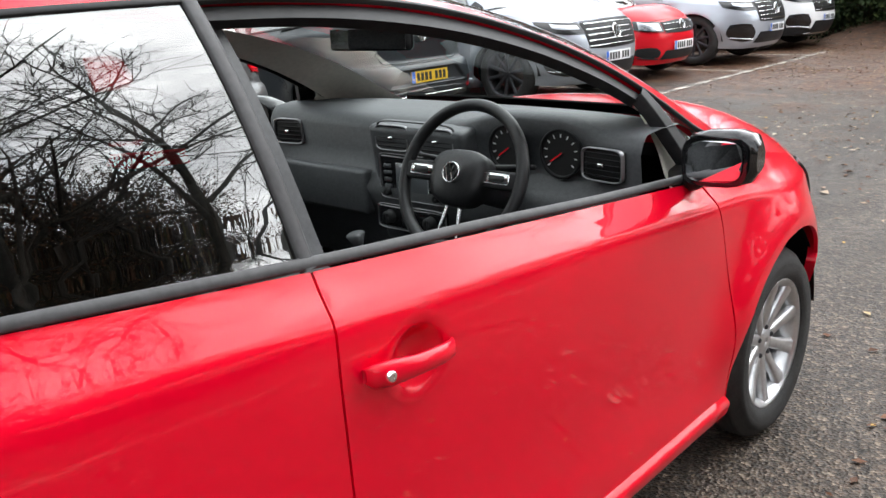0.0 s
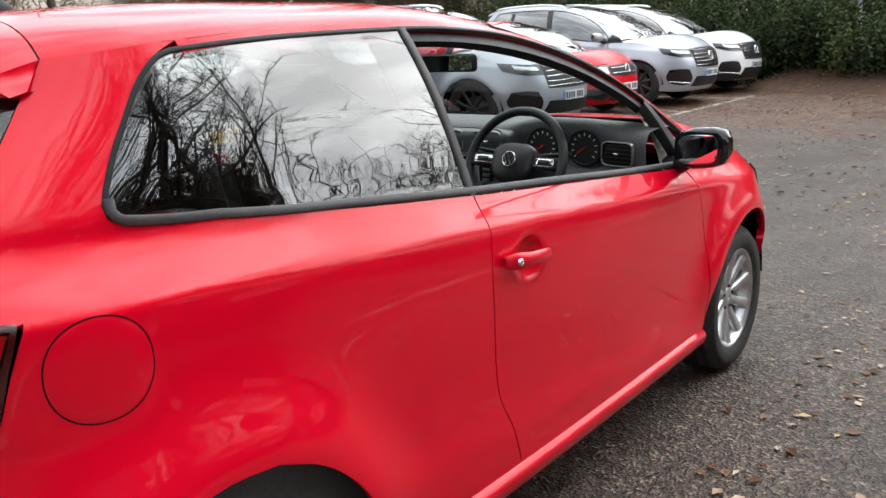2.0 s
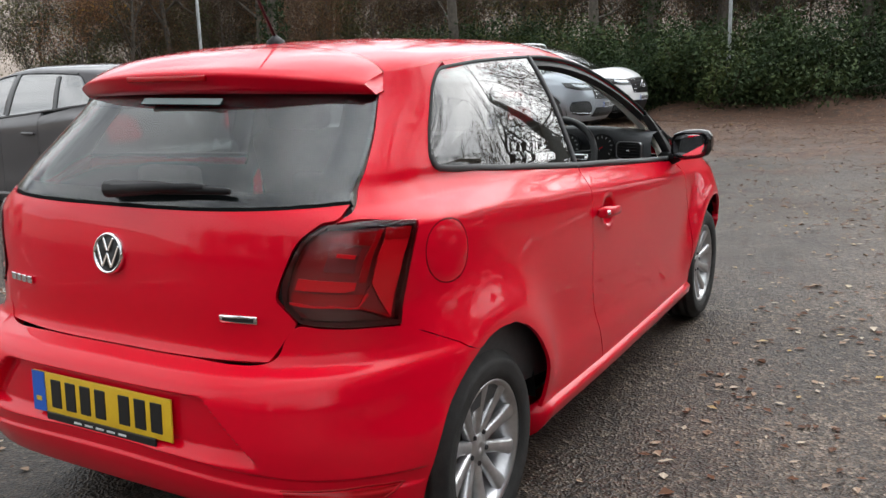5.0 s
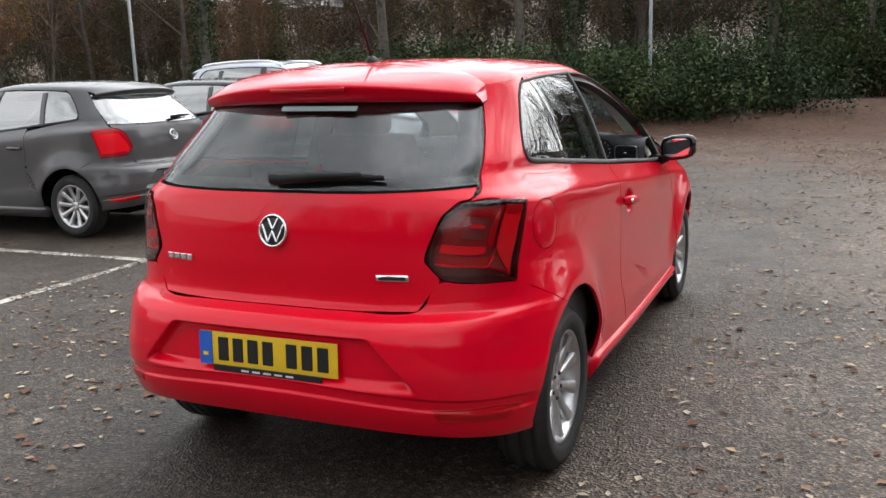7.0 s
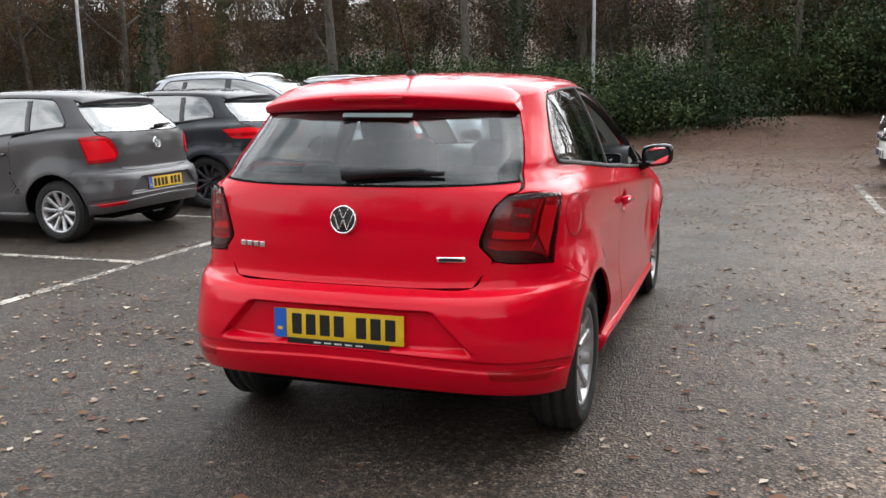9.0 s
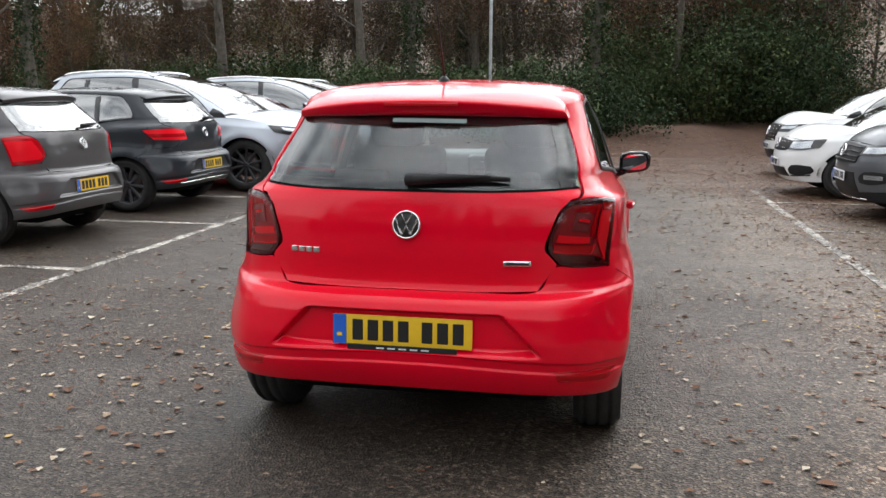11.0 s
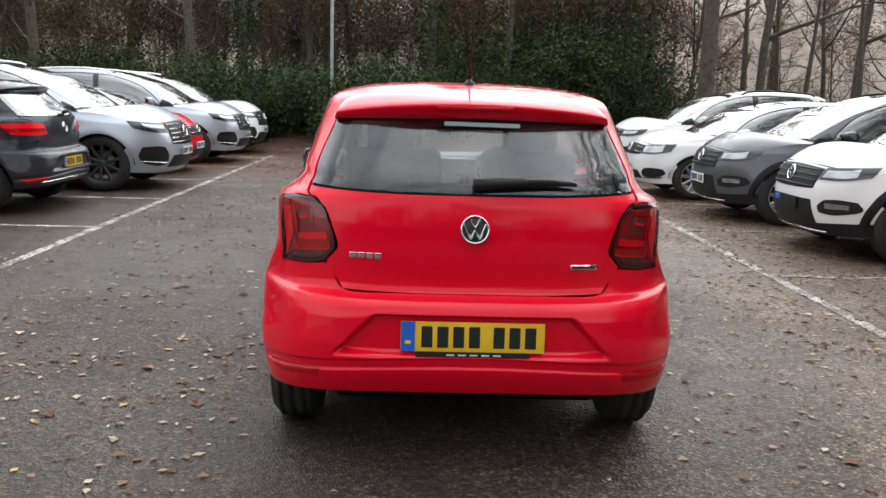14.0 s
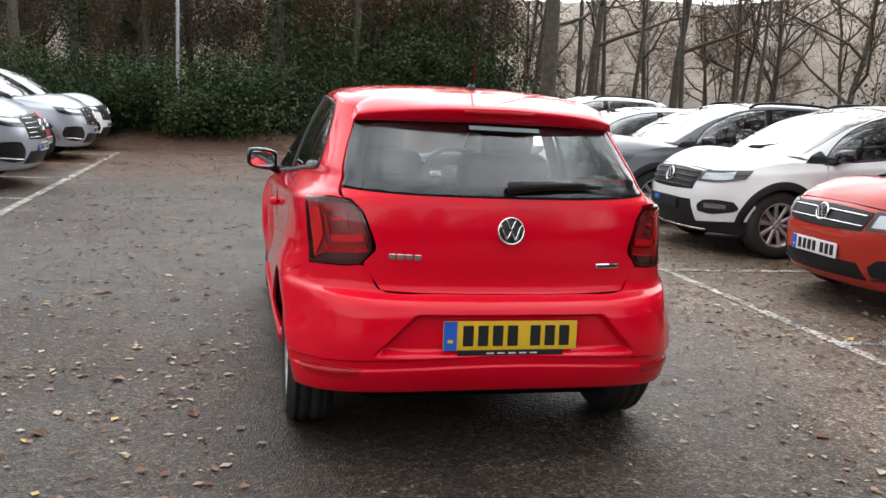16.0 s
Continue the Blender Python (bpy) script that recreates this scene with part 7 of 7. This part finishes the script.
pts = np.vstack([leaf_patch(2400, 1.0, 3.6, -4, 3.5), leaf_patch(2200, -3.6, -0.9, -4.5, 5), leaf_patch(1700, -3.4, 2.9, -5, 10), leaf_patch(2600, 2.0, 4.2, -2, 10), leaf_patch(700, -3.6, -1.0, -4, 8),
                 leaf_patch(1500, -8, -2.9, -3, 17), leaf_patch(2200, 2.4, 6.5, 2, 12), leaf_patch(5000, 1.2, 5, 4, 13), leaf_patch(4000, -3.4, 2, 5, 13), leaf_patch(12000, -5, 6, 12, 19.5), leaf_patch(4000, -14, -4, 14.5, 21),
                 leaf_patch(5000, -8, 8, 17.5, 23, .02)])
n = len(pts)
ang = lr.uniform(0, 2 * math.pi, n)
size = lr.uniform(.010, .026, n) * np.where(lr.uniform(0, 1, n) > .93, 1.6, 1.0)
v, f = [], []
for (x, y, z), a, s in zip(pts, ang, size):
    z = z - .008 + 1.12 * bank_z(x, y)
    ca, sa, cu = math.cos(a) * s, math.sin(a) * s, lr.uniform(.1, .5) * s
    wd = lr.uniform(.45, .8)
    o = len(v)
    v += [(x - ca, y - sa, z + .002), (x + sa * wd, y - ca * wd, z + cu), (x + ca, y + sa, z + .003), (x - sa * wd, y + ca * wd, z + cu * .7), (x + ca * .1, y + sa * .1, z + .001)]
    f += [(o, o + 1, o + 4), (o + 1, o + 2, o + 4), (o + 2, o + 3, o + 4), (o + 3, o, o + 4)]
mesh_ob("fallen_leaves", v, f, GROUND_LEAF, None, "scattered brown and yellow fallen leaves", kind="stuff", smooth_=False)
fl = bpy.data.objects["fallen_leaves"]
tagged(fl, category="leaves")


# ---- lamp posts ----
def lamp_post(x, y, h=7.0):
    top = new("lamp_post", None)
    tagged(top, "slim grey steel lamp post", "lamp post", "car park lamp posts")
    v, f = tube([(0, 0, -.05), (0, 0, 1.2), (0, 0, 1.25), (0, 0, h)], [.06, .058, .042, .034], 12)
    mesh_ob("pole", v, f, STEEL, top)
    part("lamp_head", box_bm(.22, .6, .10, .04, 2, Matrix.Translation((0, -.25, h))), STEEL, top)
    top.location = (x, y, 0)
    return top


STEEL = varied(mat("galvanised_steel", (0.32, 0.33, 0.33), 0.5, 0.4), 8, (0.17, 0.18, 0.18), (0.26, 0.27, 0.27))
lamp_post(-2.42, 18.28)
lamp_post(-14.5, 14.5)
